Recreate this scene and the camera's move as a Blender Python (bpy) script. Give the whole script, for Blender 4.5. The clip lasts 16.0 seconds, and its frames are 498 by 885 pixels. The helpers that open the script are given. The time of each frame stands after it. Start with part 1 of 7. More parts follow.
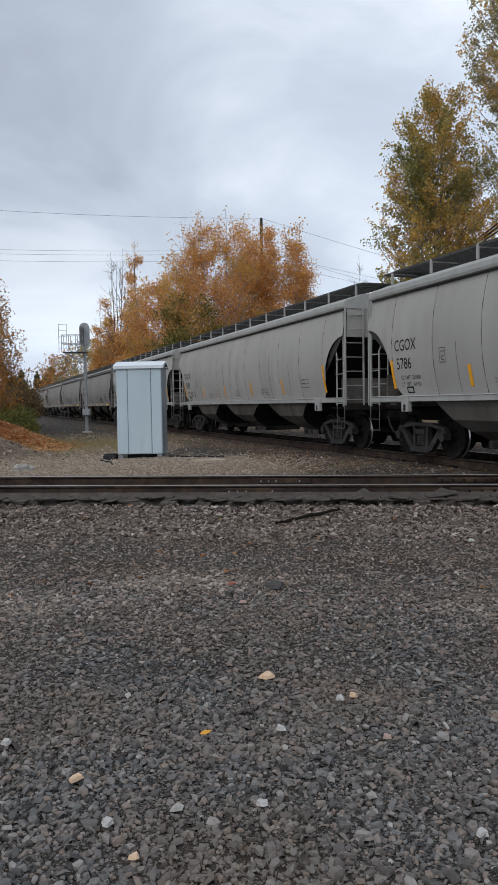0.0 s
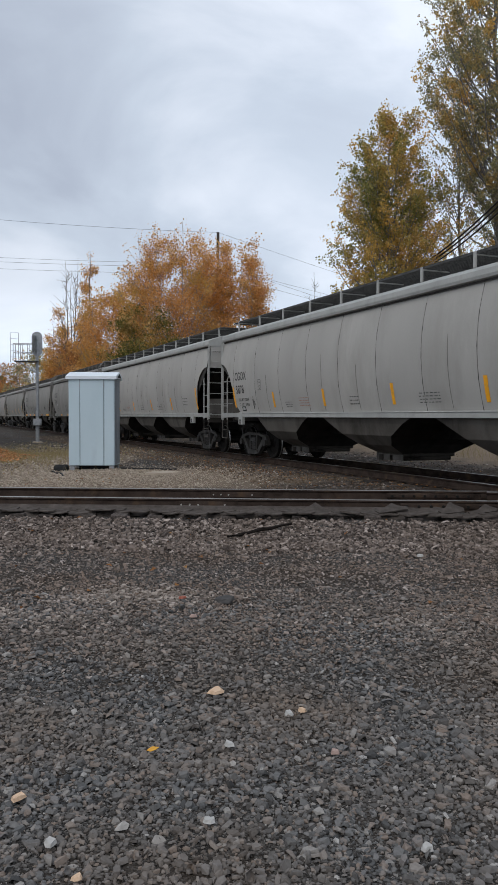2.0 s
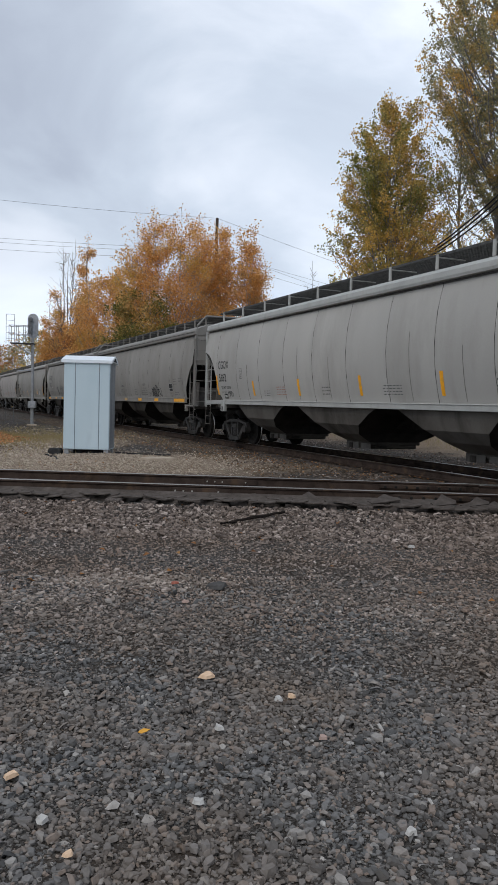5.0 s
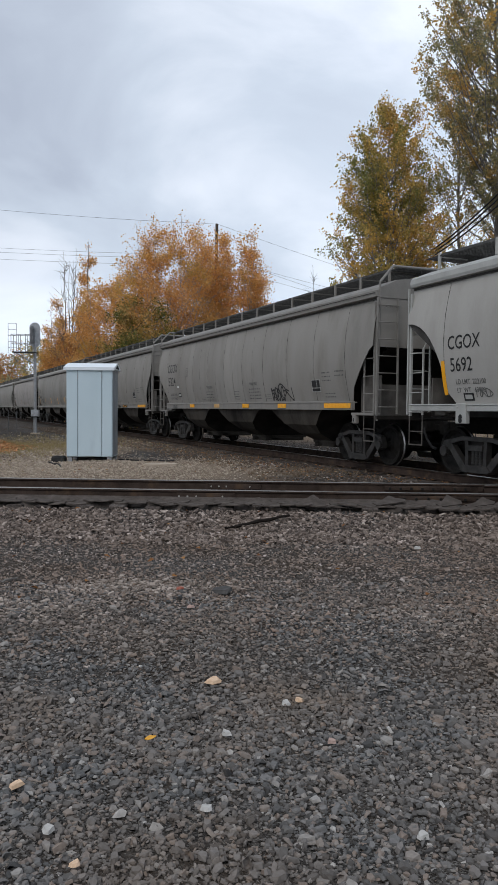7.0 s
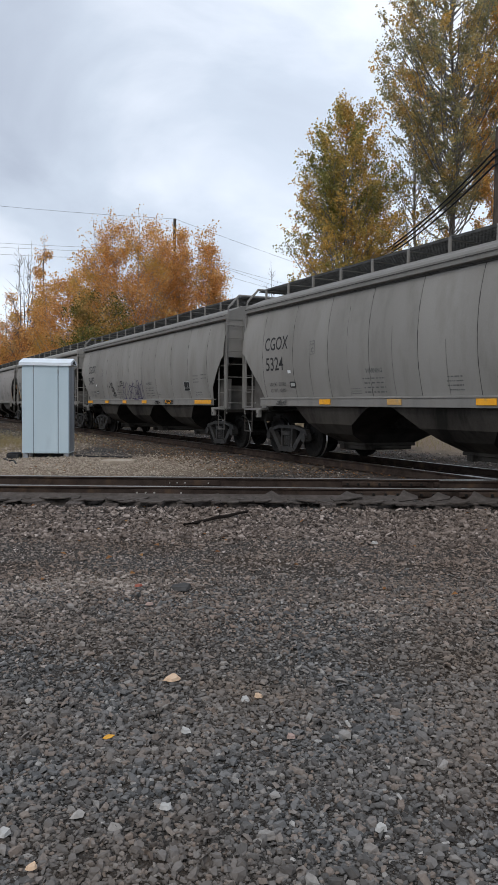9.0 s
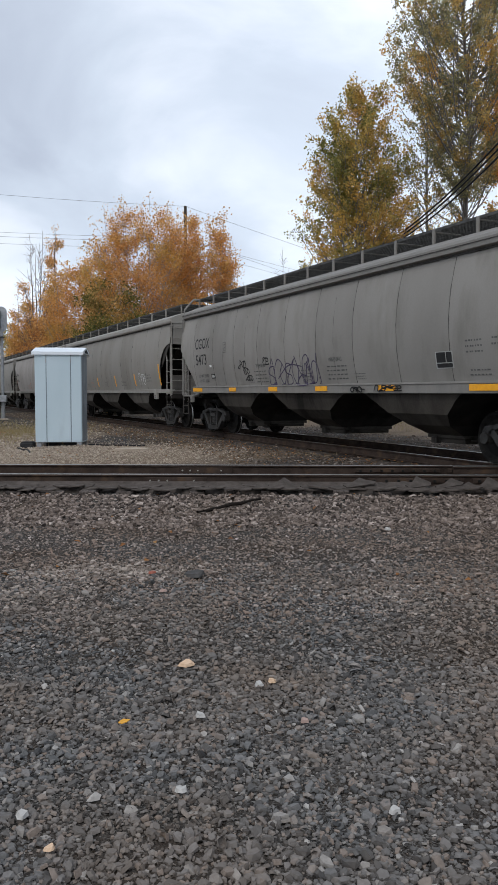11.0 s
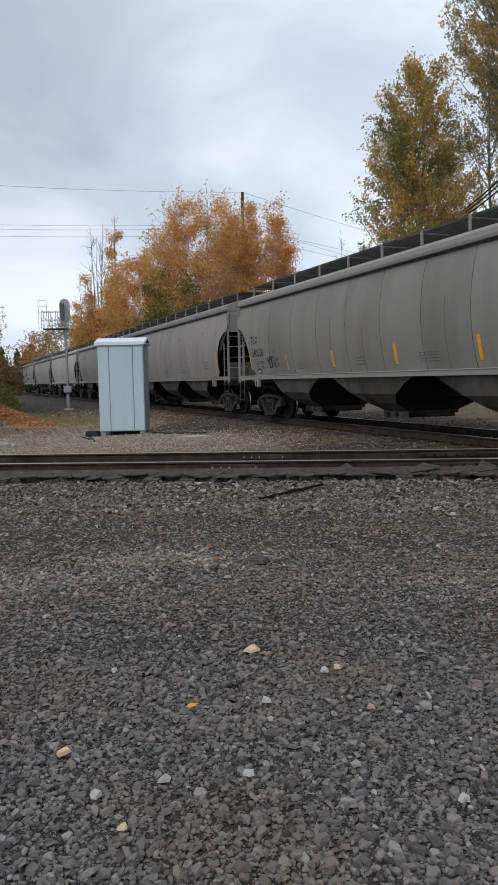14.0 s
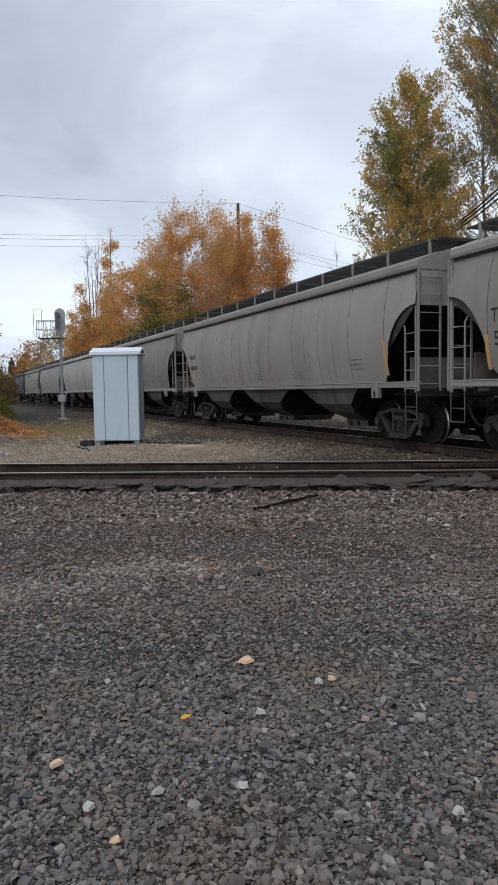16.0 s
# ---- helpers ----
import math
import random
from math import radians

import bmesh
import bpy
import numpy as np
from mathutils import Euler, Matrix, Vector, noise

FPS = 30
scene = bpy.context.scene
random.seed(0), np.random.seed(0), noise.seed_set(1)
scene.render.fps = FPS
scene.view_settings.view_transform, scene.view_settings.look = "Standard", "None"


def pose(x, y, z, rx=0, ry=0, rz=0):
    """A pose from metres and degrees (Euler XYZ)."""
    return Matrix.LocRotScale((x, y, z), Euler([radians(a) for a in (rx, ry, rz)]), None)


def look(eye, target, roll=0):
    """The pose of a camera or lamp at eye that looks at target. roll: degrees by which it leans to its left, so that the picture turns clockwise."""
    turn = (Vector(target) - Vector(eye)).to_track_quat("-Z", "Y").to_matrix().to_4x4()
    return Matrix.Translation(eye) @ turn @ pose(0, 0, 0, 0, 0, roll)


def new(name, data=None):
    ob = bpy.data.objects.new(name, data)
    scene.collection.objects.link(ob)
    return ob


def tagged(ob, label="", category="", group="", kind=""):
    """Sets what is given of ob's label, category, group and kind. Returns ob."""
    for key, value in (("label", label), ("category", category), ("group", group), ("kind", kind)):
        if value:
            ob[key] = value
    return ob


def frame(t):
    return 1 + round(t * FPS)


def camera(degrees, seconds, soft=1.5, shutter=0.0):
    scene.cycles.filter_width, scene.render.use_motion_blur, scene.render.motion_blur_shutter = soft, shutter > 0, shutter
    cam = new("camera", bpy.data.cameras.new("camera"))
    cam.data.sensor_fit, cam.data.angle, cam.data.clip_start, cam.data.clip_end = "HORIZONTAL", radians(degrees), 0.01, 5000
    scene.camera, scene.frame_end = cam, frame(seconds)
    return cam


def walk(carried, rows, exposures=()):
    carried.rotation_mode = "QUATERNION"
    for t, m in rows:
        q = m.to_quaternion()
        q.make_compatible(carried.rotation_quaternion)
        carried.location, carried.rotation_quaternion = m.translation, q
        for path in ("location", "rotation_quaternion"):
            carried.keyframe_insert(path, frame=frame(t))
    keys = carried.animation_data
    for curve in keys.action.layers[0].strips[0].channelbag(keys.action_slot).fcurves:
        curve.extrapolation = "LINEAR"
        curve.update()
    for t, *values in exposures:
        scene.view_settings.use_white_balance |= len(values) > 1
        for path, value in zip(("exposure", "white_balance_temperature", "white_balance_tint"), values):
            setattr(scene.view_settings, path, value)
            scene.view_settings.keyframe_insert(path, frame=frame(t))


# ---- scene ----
SECONDS = 16.0
cam = camera(36.3, SECONDS)
# seconds, x, y, z, yaw, pitch, roll: a person standing still, the view swaying
WALK = [
    (0, 0.000, 0.000, 1.580, 0.00, -2.93, 0.88),
    (0.5, -0.002, 0.002, 1.583, -0.12, -2.83, 0.52),
    (1, 0.005, 0.000, 1.582, -1.80, -2.43, 0.72),
    (1.5, -0.001, -0.000, 1.583, -2.78, -2.26, 0.15),
    (2, 0.001, 0.000, 1.583, -3.48, -1.94, -0.21),
    (2.5, 0.001, 0.004, 1.582, -4.09, -1.89, -0.54),
    (3, 0.004, 0.000, 1.583, -4.20, -2.23, -0.21),
    (5.3, -0.014, -0.033, 1.590, -3.46, -3.19, -2.03),
    (5.4, -0.014, -0.030, 1.589, -2.93, -3.82, -1.72),
    (5.5, -0.014, -0.027, 1.587, -2.22, -3.83, -0.25),
    (5.6, -0.010, -0.025, 1.588, -2.92, -6.08, -1.30),
    (5.7, -0.007, -0.023, 1.590, -2.90, -7.32, -1.48),
    (5.8, -0.003, -0.021, 1.591, -2.82, -6.53, -1.89),
    (5.9, -0.000, -0.018, 1.592, -2.88, -5.20, -3.20),
    (6, 0.003, -0.016, 1.593, -2.80, -4.31, -2.76),
    (6.1, 0.003, -0.016, 1.590, -2.99, -3.96, -3.13),
    (6.2, 0.003, -0.015, 1.587, -3.02, -2.78, -2.90),
    (6.3, 0.002, -0.015, 1.584, -3.14, -2.60, -2.58),
    (6.4, 0.002, -0.014, 1.581, -3.26, -2.42, -2.26),
    (6.5, 0.001, -0.014, 1.578, -3.64, -1.19, -1.23),
    (6.6, 0.000, -0.011, 1.577, -3.21, -2.55, -1.15),
    (6.8, -0.002, -0.006, 1.575, -3.35, -2.57, -1.12),
    (7, -0.004, -0.001, 1.573, -3.64, -2.51, -0.52),
    (7.5, -0.009, 0.001, 1.574, -5.20, -2.58, -0.48),
    (8, -0.006, 0.009, 1.577, -6.33, -2.88, -0.66),
    (8.2, -0.006, 0.009, 1.577, -6.57, -2.67, -0.66),
    (10.3, -0.004, 0.006, 1.569, -6.83, -3.42, -0.60),
    (10.5, -0.004, 0.006, 1.569, -6.58, -3.55, -0.60),
    (11, -0.003, 0.004, 1.568, -5.85, -3.71, -0.11),
    (11.5, -0.006, 0.008, 1.570, -5.41, -4.18, -0.03),
    (12, -0.009, 0.002, 1.573, -4.75, -4.13, 0.00),
    (12.5, -0.009, -0.001, 1.577, -2.53, -4.82, 0.57),
    (13, -0.009, -0.010, 1.572, -1.37, -4.97, 0.96),
    (13.5, -0.009, -0.003, 1.574, -1.42, -4.96, 0.96),
    (14, -0.006, -0.001, 1.575, -1.33, -4.73, 1.18),
    (14.5, -0.009, -0.007, 1.576, -1.58, -4.32, 1.03),
    (15, -0.014, -0.010, 1.575, -1.81, -4.05, 0.76),
    (15.5, -0.010, -0.004, 1.575, -1.89, -3.97, 0.66),
    (16, -0.010, -0.005, 1.577, -1.73, -3.97, 0.88),
]
walk(cam, [(t, pose(x, y, z, 90 + pitch, roll, yaw)) for t, x, y, z, yaw, pitch, roll in WALK],
     [(0, 0.02), (3.0, 0.03), (5.0, 0.10), (5.5, 0.15), (6.0, 0.27), (6.5, 0.11), (7.5, 0.10), (9.5, 0.2), (10.5, 0.23), (12.5, 0.21), (14.0, 0.10), (16.0, 0.12)])

# ---- layout, metres ----
RAIL_Z = 0.347                       # top of all rails
CROSS_X, CROSS_Y = 6.402, 13.0       # a point on the train's track
PSI = radians(19.62)                 # the train's track runs this far left of straight ahead
BACK = Vector((-math.sin(PSI), math.cos(PSI), 0))     # along the track, away from the camera
SIDE = Vector((-math.cos(PSI), -math.sin(PSI), 0))    # across it, towards the camera
MAIN_Y, PHI = 12.262, radians(-6.11)  # the track that passes close by
MAIN_D = Vector((math.cos(PHI), math.sin(PHI), 0))
MAIN_N = Vector((-math.sin(PHI), math.cos(PHI), 0))

# ---- light ----
world = bpy.data.worlds.new("overcast_sky")
scene.world = world
world.use_nodes = True
wn, wl = world.node_tree.nodes, world.node_tree.links
wn.clear()
SUN_EL, SUN_AZ = radians(48), radians(215)
sky = wn.new("ShaderNodeTexSky")
sky.sky_type, sky.sun_disc = "NISHITA", False
sky.sun_elevation, sky.sun_rotation = SUN_EL, SUN_AZ
sky.air_density, sky.dust_density = 1.0, 2.0
wco = wn.new("ShaderNodeTexCoord")
wmap = wn.new("ShaderNodeMapping")
wmap.inputs["Scale"].default_value = (1.0, 1.0, 2.1)
wmap.inputs["Location"].default_value = (0.35, 0.1, 0.2)
wl.new(wco.outputs["Generated"], wmap.inputs["Vector"])
big = wn.new("ShaderNodeTexNoise")
big.inputs["Scale"].default_value, big.inputs["Detail"].default_value = 2.7, 8.0
big.inputs["Roughness"].default_value, big.inputs["Distortion"].default_value = 0.5, 0.6
wl.new(wmap.outputs["Vector"], big.inputs["Vector"])
cloud = wn.new("ShaderNodeValToRGB")
ce = cloud.color_ramp.elements
ce[0].position, ce[0].color = 0.30, (5.2, 5.8, 6.95, 1)
ce[1].position, ce[1].color = 0.70, (9.1, 9.75, 10.9, 1)
e = ce.new(0.5)
e.color = (6.6, 7.4, 8.6, 1)
wl.new(big.outputs["Fac"], cloud.inputs["Fac"])
mix = wn.new("ShaderNodeMix")
mix.data_type = "RGBA"
mix.inputs["Factor"].default_value = 0.88
wl.new(sky.outputs["Color"], mix.inputs["A"])
# the cloud deck thins towards the horizon
wsep = wn.new("ShaderNodeSeparateXYZ")
wl.new(wco.outputs["Generated"], wsep.inputs["Vector"])
low = wn.new("ShaderNodeMapRange")
low.inputs["From Min"].default_value, low.inputs["From Max"].default_value = 0.05, 0.19
low.inputs["To Min"].default_value, low.inputs["To Max"].default_value = 1.38, 0.98
low.interpolation_type = "SMOOTHSTEP"
wl.new(wsep.outputs["Z"], low.inputs["Value"])
# and is thicker on one side
broad = wn.new("ShaderNodeMapRange")
broad.inputs["From Min"].default_value, broad.inputs["From Max"].default_value = -0.4, 0.35
broad.inputs["To Min"].default_value, broad.inputs["To Max"].default_value = 0.87, 1.12
wl.new(wsep.outputs["X"], broad.inputs["Value"])
both = wn.new("ShaderNodeMath")
both.operation = "MULTIPLY"
wl.new(low.outputs["Result"], both.inputs[0])
wl.new(broad.outputs["Result"], both.inputs[1])
lift = wn.new("ShaderNodeVectorMath")
lift.operation = "SCALE"
wl.new(cloud.outputs["Color"], lift.inputs[0])
wl.new(both.outputs[0], lift.inputs["Scale"])
wl.new(lift.outputs["Vector"], mix.inputs["B"])
wbg = wn.new("ShaderNodeBackground")
wbg.inputs["Strength"].default_value = 0.1
wl.new(mix.outputs["Result"], wbg.inputs["Color"])
wl.new(wbg.outputs["Background"], wn.new("ShaderNodeOutputWorld").inputs["Surface"])

sun = new("sun", bpy.data.lights.new("sun", "SUN"))
sun.data.energy, sun.data.angle, sun.data.color = 0.8, radians(25), (1.0, 0.96, 0.9)
sun.matrix_world = look((-30, -38, 55), (0, 12, 0))


# ---- materials ----
def mat(name, dark, light, rough=0.8, metal=0.0, scale=6.0, fine=90.0, bump=0.15, stretch=(1, 1, 1), stain=None,
        stain_scale=2.0, stain_at=(0.52, 0.7), rand=0.0, gloss=0.3):
    """A surface between two colours, in two scales of noise, with fine relief; stain: a third colour, in streaks of its own."""
    m = bpy.data.materials.new(name)
    m.use_nodes = True
    n, l = m.node_tree.nodes, m.node_tree.links
    b = n["Principled BSDF"]
    b.inputs["Roughness"].default_value, b.inputs["Metallic"].default_value = rough, metal
    b.inputs["Specular IOR Level"].default_value = gloss if metal < 0.5 else 0.5
    co = n.new("ShaderNodeTexCoord")
    mp = n.new("ShaderNodeMapping")
    mp.inputs["Scale"].default_value = stretch
    l.new(co.outputs["Object"], mp.inputs["Vector"])
    n1 = n.new("ShaderNodeTexNoise")
    n1.inputs["Scale"].default_value, n1.inputs["Detail"].default_value = scale, 6.0
    n2 = n.new("ShaderNodeTexNoise")
    n2.inputs["Scale"].default_value, n2.inputs["Detail"].default_value = fine, 3.0
    l.new(mp.outputs["Vector"], n1.inputs["Vector"])
    l.new(co.outputs["Object"], n2.inputs["Vector"])
    add = n.new("ShaderNodeMath")
    add.operation = "MULTIPLY_ADD"
    add.inputs[1].default_value = 0.35
    l.new(n2.outputs["Fac"], add.inputs[0])
    l.new(n1.outputs["Fac"], add.inputs[2])
    ramp = n.new("ShaderNodeValToRGB")
    r = ramp.color_ramp.elements
    r[0].position, r[0].color = 0.45, (*dark, 1)
    r[1].position, r[1].color = 0.92, (*light, 1)
    l.new(add.outputs[0], ramp.inputs["Fac"])
    out = ramp.outputs["Color"]
    if stain:
        n3 = n.new("ShaderNodeTexNoise")
        n3.inputs["Scale"].default_value, n3.inputs["Detail"].default_value = stain_scale, 8.0
        n3.inputs["Roughness"].default_value = 0.62
        l.new(mp.outputs["Vector"], n3.inputs["Vector"])
        sr = n.new("ShaderNodeMapRange")
        sr.inputs["From Min"].default_value, sr.inputs["From Max"].default_value = stain_at
        sr.inputs["To Max"].default_value = 0.85
        l.new(n3.outputs["Fac"], sr.inputs["Value"])
        mx = n.new("ShaderNodeMix")
        mx.data_type = "RGBA"
        l.new(sr.outputs["Result"], mx.inputs["Factor"])
        l.new(out, mx.inputs["A"])
        mx.inputs["B"].default_value = (*stain, 1)
        out = mx.outputs["Result"]
    if rand:
        oi = n.new("ShaderNodeObjectInfo")
        rr = n.new("ShaderNodeMapRange")
        rr.inputs["To Min"].default_value, rr.inputs["To Max"].default_value = 1 - rand, 1 + rand
        l.new(oi.outputs["Random"], rr.inputs["Value"])
        mv = n.new("ShaderNodeVectorMath")
        mv.operation = "SCALE"
        l.new(out, mv.inputs[0])
        l.new(rr.outputs["Result"], mv.inputs["Scale"])
        out = mv.outputs["Vector"]
    l.new(out, b.inputs["Base Color"])
    if bump:
        bp = n.new("ShaderNodeBump")
        bp.inputs["Strength"].default_value, bp.inputs["Distance"].default_value = bump, 0.02
        l.new(add.outputs[0], bp.inputs["Height"])
        l.new(bp.outputs["Normal"], b.inputs["Normal"])
    return m


def island_mat(name, stops, rough=0.9, translucent=0.0, fine=70.0, patch=None):
    """Each loose piece of the mesh takes its own colour from the stops (position, colour)."""
    m = bpy.data.materials.new(name)
    m.use_nodes = True
    n, l = m.node_tree.nodes, m.node_tree.links
    b = n["Principled BSDF"]
    b.inputs["Roughness"].default_value = rough
    b.inputs["Specular IOR Level"].default_value = 0.15
    g = n.new("ShaderNodeNewGeometry")
    ramp = n.new("ShaderNodeValToRGB")
    r = ramp.color_ramp.elements
    r[0].position, r[0].color = stops[0][0], (*stops[0][1], 1)
    r[1].position, r[1].color = stops[-1][0], (*stops[-1][1], 1)
    for p, c in stops[1:-1]:
        x = r.new(p)
        x.color = (*c, 1)
    l.new(g.outputs["Random Per Island"], ramp.inputs["Fac"])
    nz = n.new("ShaderNodeTexNoise")
    nz.inputs["Scale"].default_value, nz.inputs["Detail"].default_value = fine, 4.0
    co = n.new("ShaderNodeTexCoord")
    l.new(co.outputs["Object"], nz.inputs["Vector"])
    mr = n.new("ShaderNodeMapRange")
    mr.inputs["To Min"].default_value, mr.inputs["To Max"].default_value = 0.62, 1.38
    l.new(nz.outputs["Fac"], mr.inputs["Value"])
    mv = n.new("ShaderNodeVectorMath")
    mv.operation = "SCALE"
    l.new(ramp.outputs["Color"], mv.inputs[0])
    l.new(mr.outputs["Result"], mv.inputs["Scale"])
    if patch:
        # broad patches where dust tints the pieces
        pn = n.new("ShaderNodeTexNoise")
        pn.inputs["Scale"].default_value, pn.inputs["Detail"].default_value, pn.inputs["Roughness"].default_value = patch[1], 5.0, 0.6
        l.new(co.outputs["Object"], pn.inputs["Vector"])
        pm = n.new("ShaderNodeMapRange")
        pm.inputs["From Min"].default_value, pm.inputs["From Max"].default_value, pm.inputs["To Max"].default_value = 0.42, 0.62, patch[2]
        l.new(pn.outputs["Fac"], pm.inputs["Value"])
        px = n.new("ShaderNodeMix")
        px.data_type = "RGBA"
        l.new(pm.outputs["Result"], px.inputs["Factor"])
        l.new(mv.outputs["Vector"], px.inputs["A"])
        px.inputs["B"].default_value = (*patch[0], 1)
        mv = px
    col = mv.outputs["Result" if patch else "Vector"]
    l.new(col, b.inputs["Base Color"])
    if translucent:
        tr = n.new("ShaderNodeBsdfTranslucent")
        l.new(col, tr.inputs["Color"])
        ms = n.new("ShaderNodeMixShader")
        ms.inputs["Fac"].default_value = translucent
        l.new(b.outputs["BSDF"], ms.inputs[1])
        l.new(tr.outputs["BSDF"], ms.inputs[2])
        l.new(ms.outputs["Shader"], n["Material Output"].inputs["Surface"])
    return m


M_CAR = mat("hopper_paint_pale_grey", (0.372, 0.358, 0.332), (0.435, 0.419, 0.39), 0.7, gloss=0.12, scale=0.7, fine=40, bump=0.02,
            stretch=(1.2, 1, 0.35), stain=(0.27, 0.255, 0.228), stain_scale=0.9, stain_at=(0.5, 0.85), rand=0.06)
M_CAR2 = mat("hopper_paint_dusty_grey", (0.235, 0.222, 0.203), (0.30, 0.285, 0.262), 0.7, gloss=0.12, scale=0.7, fine=40, bump=0.02,
             stretch=(1.2, 1, 0.35), stain=(0.17, 0.16, 0.14), stain_scale=1.6, stain_at=(0.5, 0.85), rand=0.06)
M_CARF = mat("hopper_paint_warm_grey", (0.235, 0.222, 0.20), (0.29, 0.275, 0.25), 0.7, gloss=0.12, scale=0.7, fine=40, bump=0.02,
             stretch=(1.2, 1, 0.35), stain=(0.18, 0.162, 0.138), stain_scale=0.9, stain_at=(0.5, 0.85), rand=0.06)
M_CARG = mat("hopper_paint_grimy_mauve_grey", (0.275, 0.254, 0.234), (0.35, 0.325, 0.30), 0.7, gloss=0.12, scale=0.7, fine=40, bump=0.02,
             stretch=(1.2, 1, 0.35), stain=(0.19, 0.17, 0.15), stain_scale=0.9, stain_at=(0.5, 0.85), rand=0.06)
M_TRIMF = mat("warm_grey_trim", (0.25, 0.235, 0.21), (0.33, 0.315, 0.285), 0.6, scale=3, fine=60, bump=0.05,
              stretch=(1, 1, 0.5), stain=(0.19, 0.165, 0.14), stain_scale=3.0, stain_at=(0.5, 0.8))
M_CAR3 = mat("hopper_paint_dark", (0.06, 0.06, 0.062), (0.11, 0.11, 0.11), 0.65, scale=1.2, fine=40, bump=0.03,
             stretch=(2.2, 1, 0.22))
M_TRIM = mat("weathered_white_trim", (0.31, 0.31, 0.29), (0.43, 0.43, 0.41), 0.6, scale=3, fine=60, bump=0.05,
             stretch=(1, 1, 0.5), stain=(0.25, 0.23, 0.2), stain_scale=3.0, stain_at=(0.55, 0.85))
M_TRIM2 = mat("dusty_grey_trim", (0.18, 0.17, 0.155), (0.26, 0.248, 0.228), 0.65, scale=3, fine=60, bump=0.05,
              stretch=(1, 1, 0.5), stain=(0.16, 0.14, 0.12), stain_scale=3.0, stain_at=(0.5, 0.8))
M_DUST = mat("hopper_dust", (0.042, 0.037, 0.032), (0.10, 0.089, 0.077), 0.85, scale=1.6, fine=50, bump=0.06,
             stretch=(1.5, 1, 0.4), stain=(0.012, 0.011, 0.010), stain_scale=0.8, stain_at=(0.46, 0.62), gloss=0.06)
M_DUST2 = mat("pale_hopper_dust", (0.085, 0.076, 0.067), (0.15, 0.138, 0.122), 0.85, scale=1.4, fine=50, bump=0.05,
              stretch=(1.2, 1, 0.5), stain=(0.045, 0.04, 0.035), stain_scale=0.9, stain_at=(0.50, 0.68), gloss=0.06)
# grime on the end sills; on slope sheets and hopper ends it paints shade
M_GRIME_SHADE = mat("oily_grime_and_underbody_shade", (0.012, 0.011, 0.010), (0.034, 0.030, 0.027), 0.85, scale=3, fine=50, bump=0.05, gloss=0.08)
M_DUSTY = mat("grimy_grey_paint", (0.075, 0.068, 0.062), (0.155, 0.144, 0.131), 0.8, scale=3, fine=50, bump=0.05, gloss=0.1)
# dirt in the panel seams; also colours the painted shadow below the eaves
M_SEAM_SHADE = mat("seam_dirt_and_eave_shade", (0.05, 0.047, 0.043), (0.10, 0.095, 0.088), 0.9, bump=0.0, gloss=0.08)
M_WELD = mat("dusty_weld", (0.12, 0.115, 0.105), (0.21, 0.20, 0.185), 0.9, bump=0.0, gloss=0.08)
M_FRAME = mat("worn_cast_steel", (0.018, 0.017, 0.016), (0.052, 0.049, 0.046), 0.5, scale=7, fine=60, bump=0.25, stain=(0.012, 0.011, 0.01), stain_scale=5, stain_at=(0.5, 0.7), gloss=0.3)
M_TRUCK = mat("oily_cast_steel", (0.008, 0.0075, 0.007), (0.026, 0.024, 0.022), 0.7, scale=9, fine=80, bump=0.2, gloss=0.08)
M_TREAD = mat("worn_wheel_tread", (0.28, 0.27, 0.26), (0.45, 0.44, 0.43), 0.3, 1.0, scale=9, fine=80, bump=0.02)
M_GRATE = mat("dark_grating", (0.05, 0.05, 0.05), (0.11, 0.11, 0.105), 0.7, scale=9, bump=0.0, gloss=0.08)
M_BLACK = mat("stencil_black", (0.012, 0.012, 0.012), (0.03, 0.03, 0.03), 0.7, bump=0.0)
M_GREYINK = mat("faded_stencil", (0.085, 0.085, 0.08), (0.135, 0.135, 0.128), 0.8, bump=0.0)
M_INK = mat("dark_spray", (0.05, 0.042, 0.075), (0.085, 0.07, 0.12), 0.7, bump=0.0)
M_REDINK = mat("faded_red_stencil", (0.32, 0.16, 0.12), (0.40, 0.22, 0.17), 0.8, bump=0.0)
M_WHITEINK = mat("white_spray", (0.62, 0.63, 0.62), (0.75, 0.75, 0.74), 0.7, bump=0.0)
M_YELLOW = mat("yellow_reflector", (0.82, 0.35, 0.012), (0.94, 0.44, 0.02), 0.45, scale=14, bump=0.0,
               stain=(0.40, 0.26, 0.10), stain_scale=6, stain_at=(0.58, 0.8))
M_ORANGE = mat("worn_orange_reflector", (0.48, 0.27, 0.08), (0.60, 0.36, 0.13), 0.6, scale=14, bump=0.0,
               stain=(0.35, 0.30, 0.22), stain_scale=6, stain_at=(0.5, 0.7))
M_RAILTOP = mat("polished_rail_head", (0.24, 0.22, 0.205), (0.40, 0.38, 0.36), 0.32, 1.0, scale=12, fine=120, bump=0.02,
                stretch=(0.1, 1, 1))
M_RAIL = mat("rusty_rail_web", (0.025, 0.018, 0.015), (0.072, 0.052, 0.042), 0.85, scale=5, fine=70, bump=0.15,
             stain=(0.11, 0.07, 0.045), stain_scale=3, stain_at=(0.55, 0.75), gloss=0.08)
M_BOLT = mat("bright_bolt", (0.25, 0.23, 0.21), (0.42, 0.40, 0.37), 0.5, 0.6, bump=0.0)
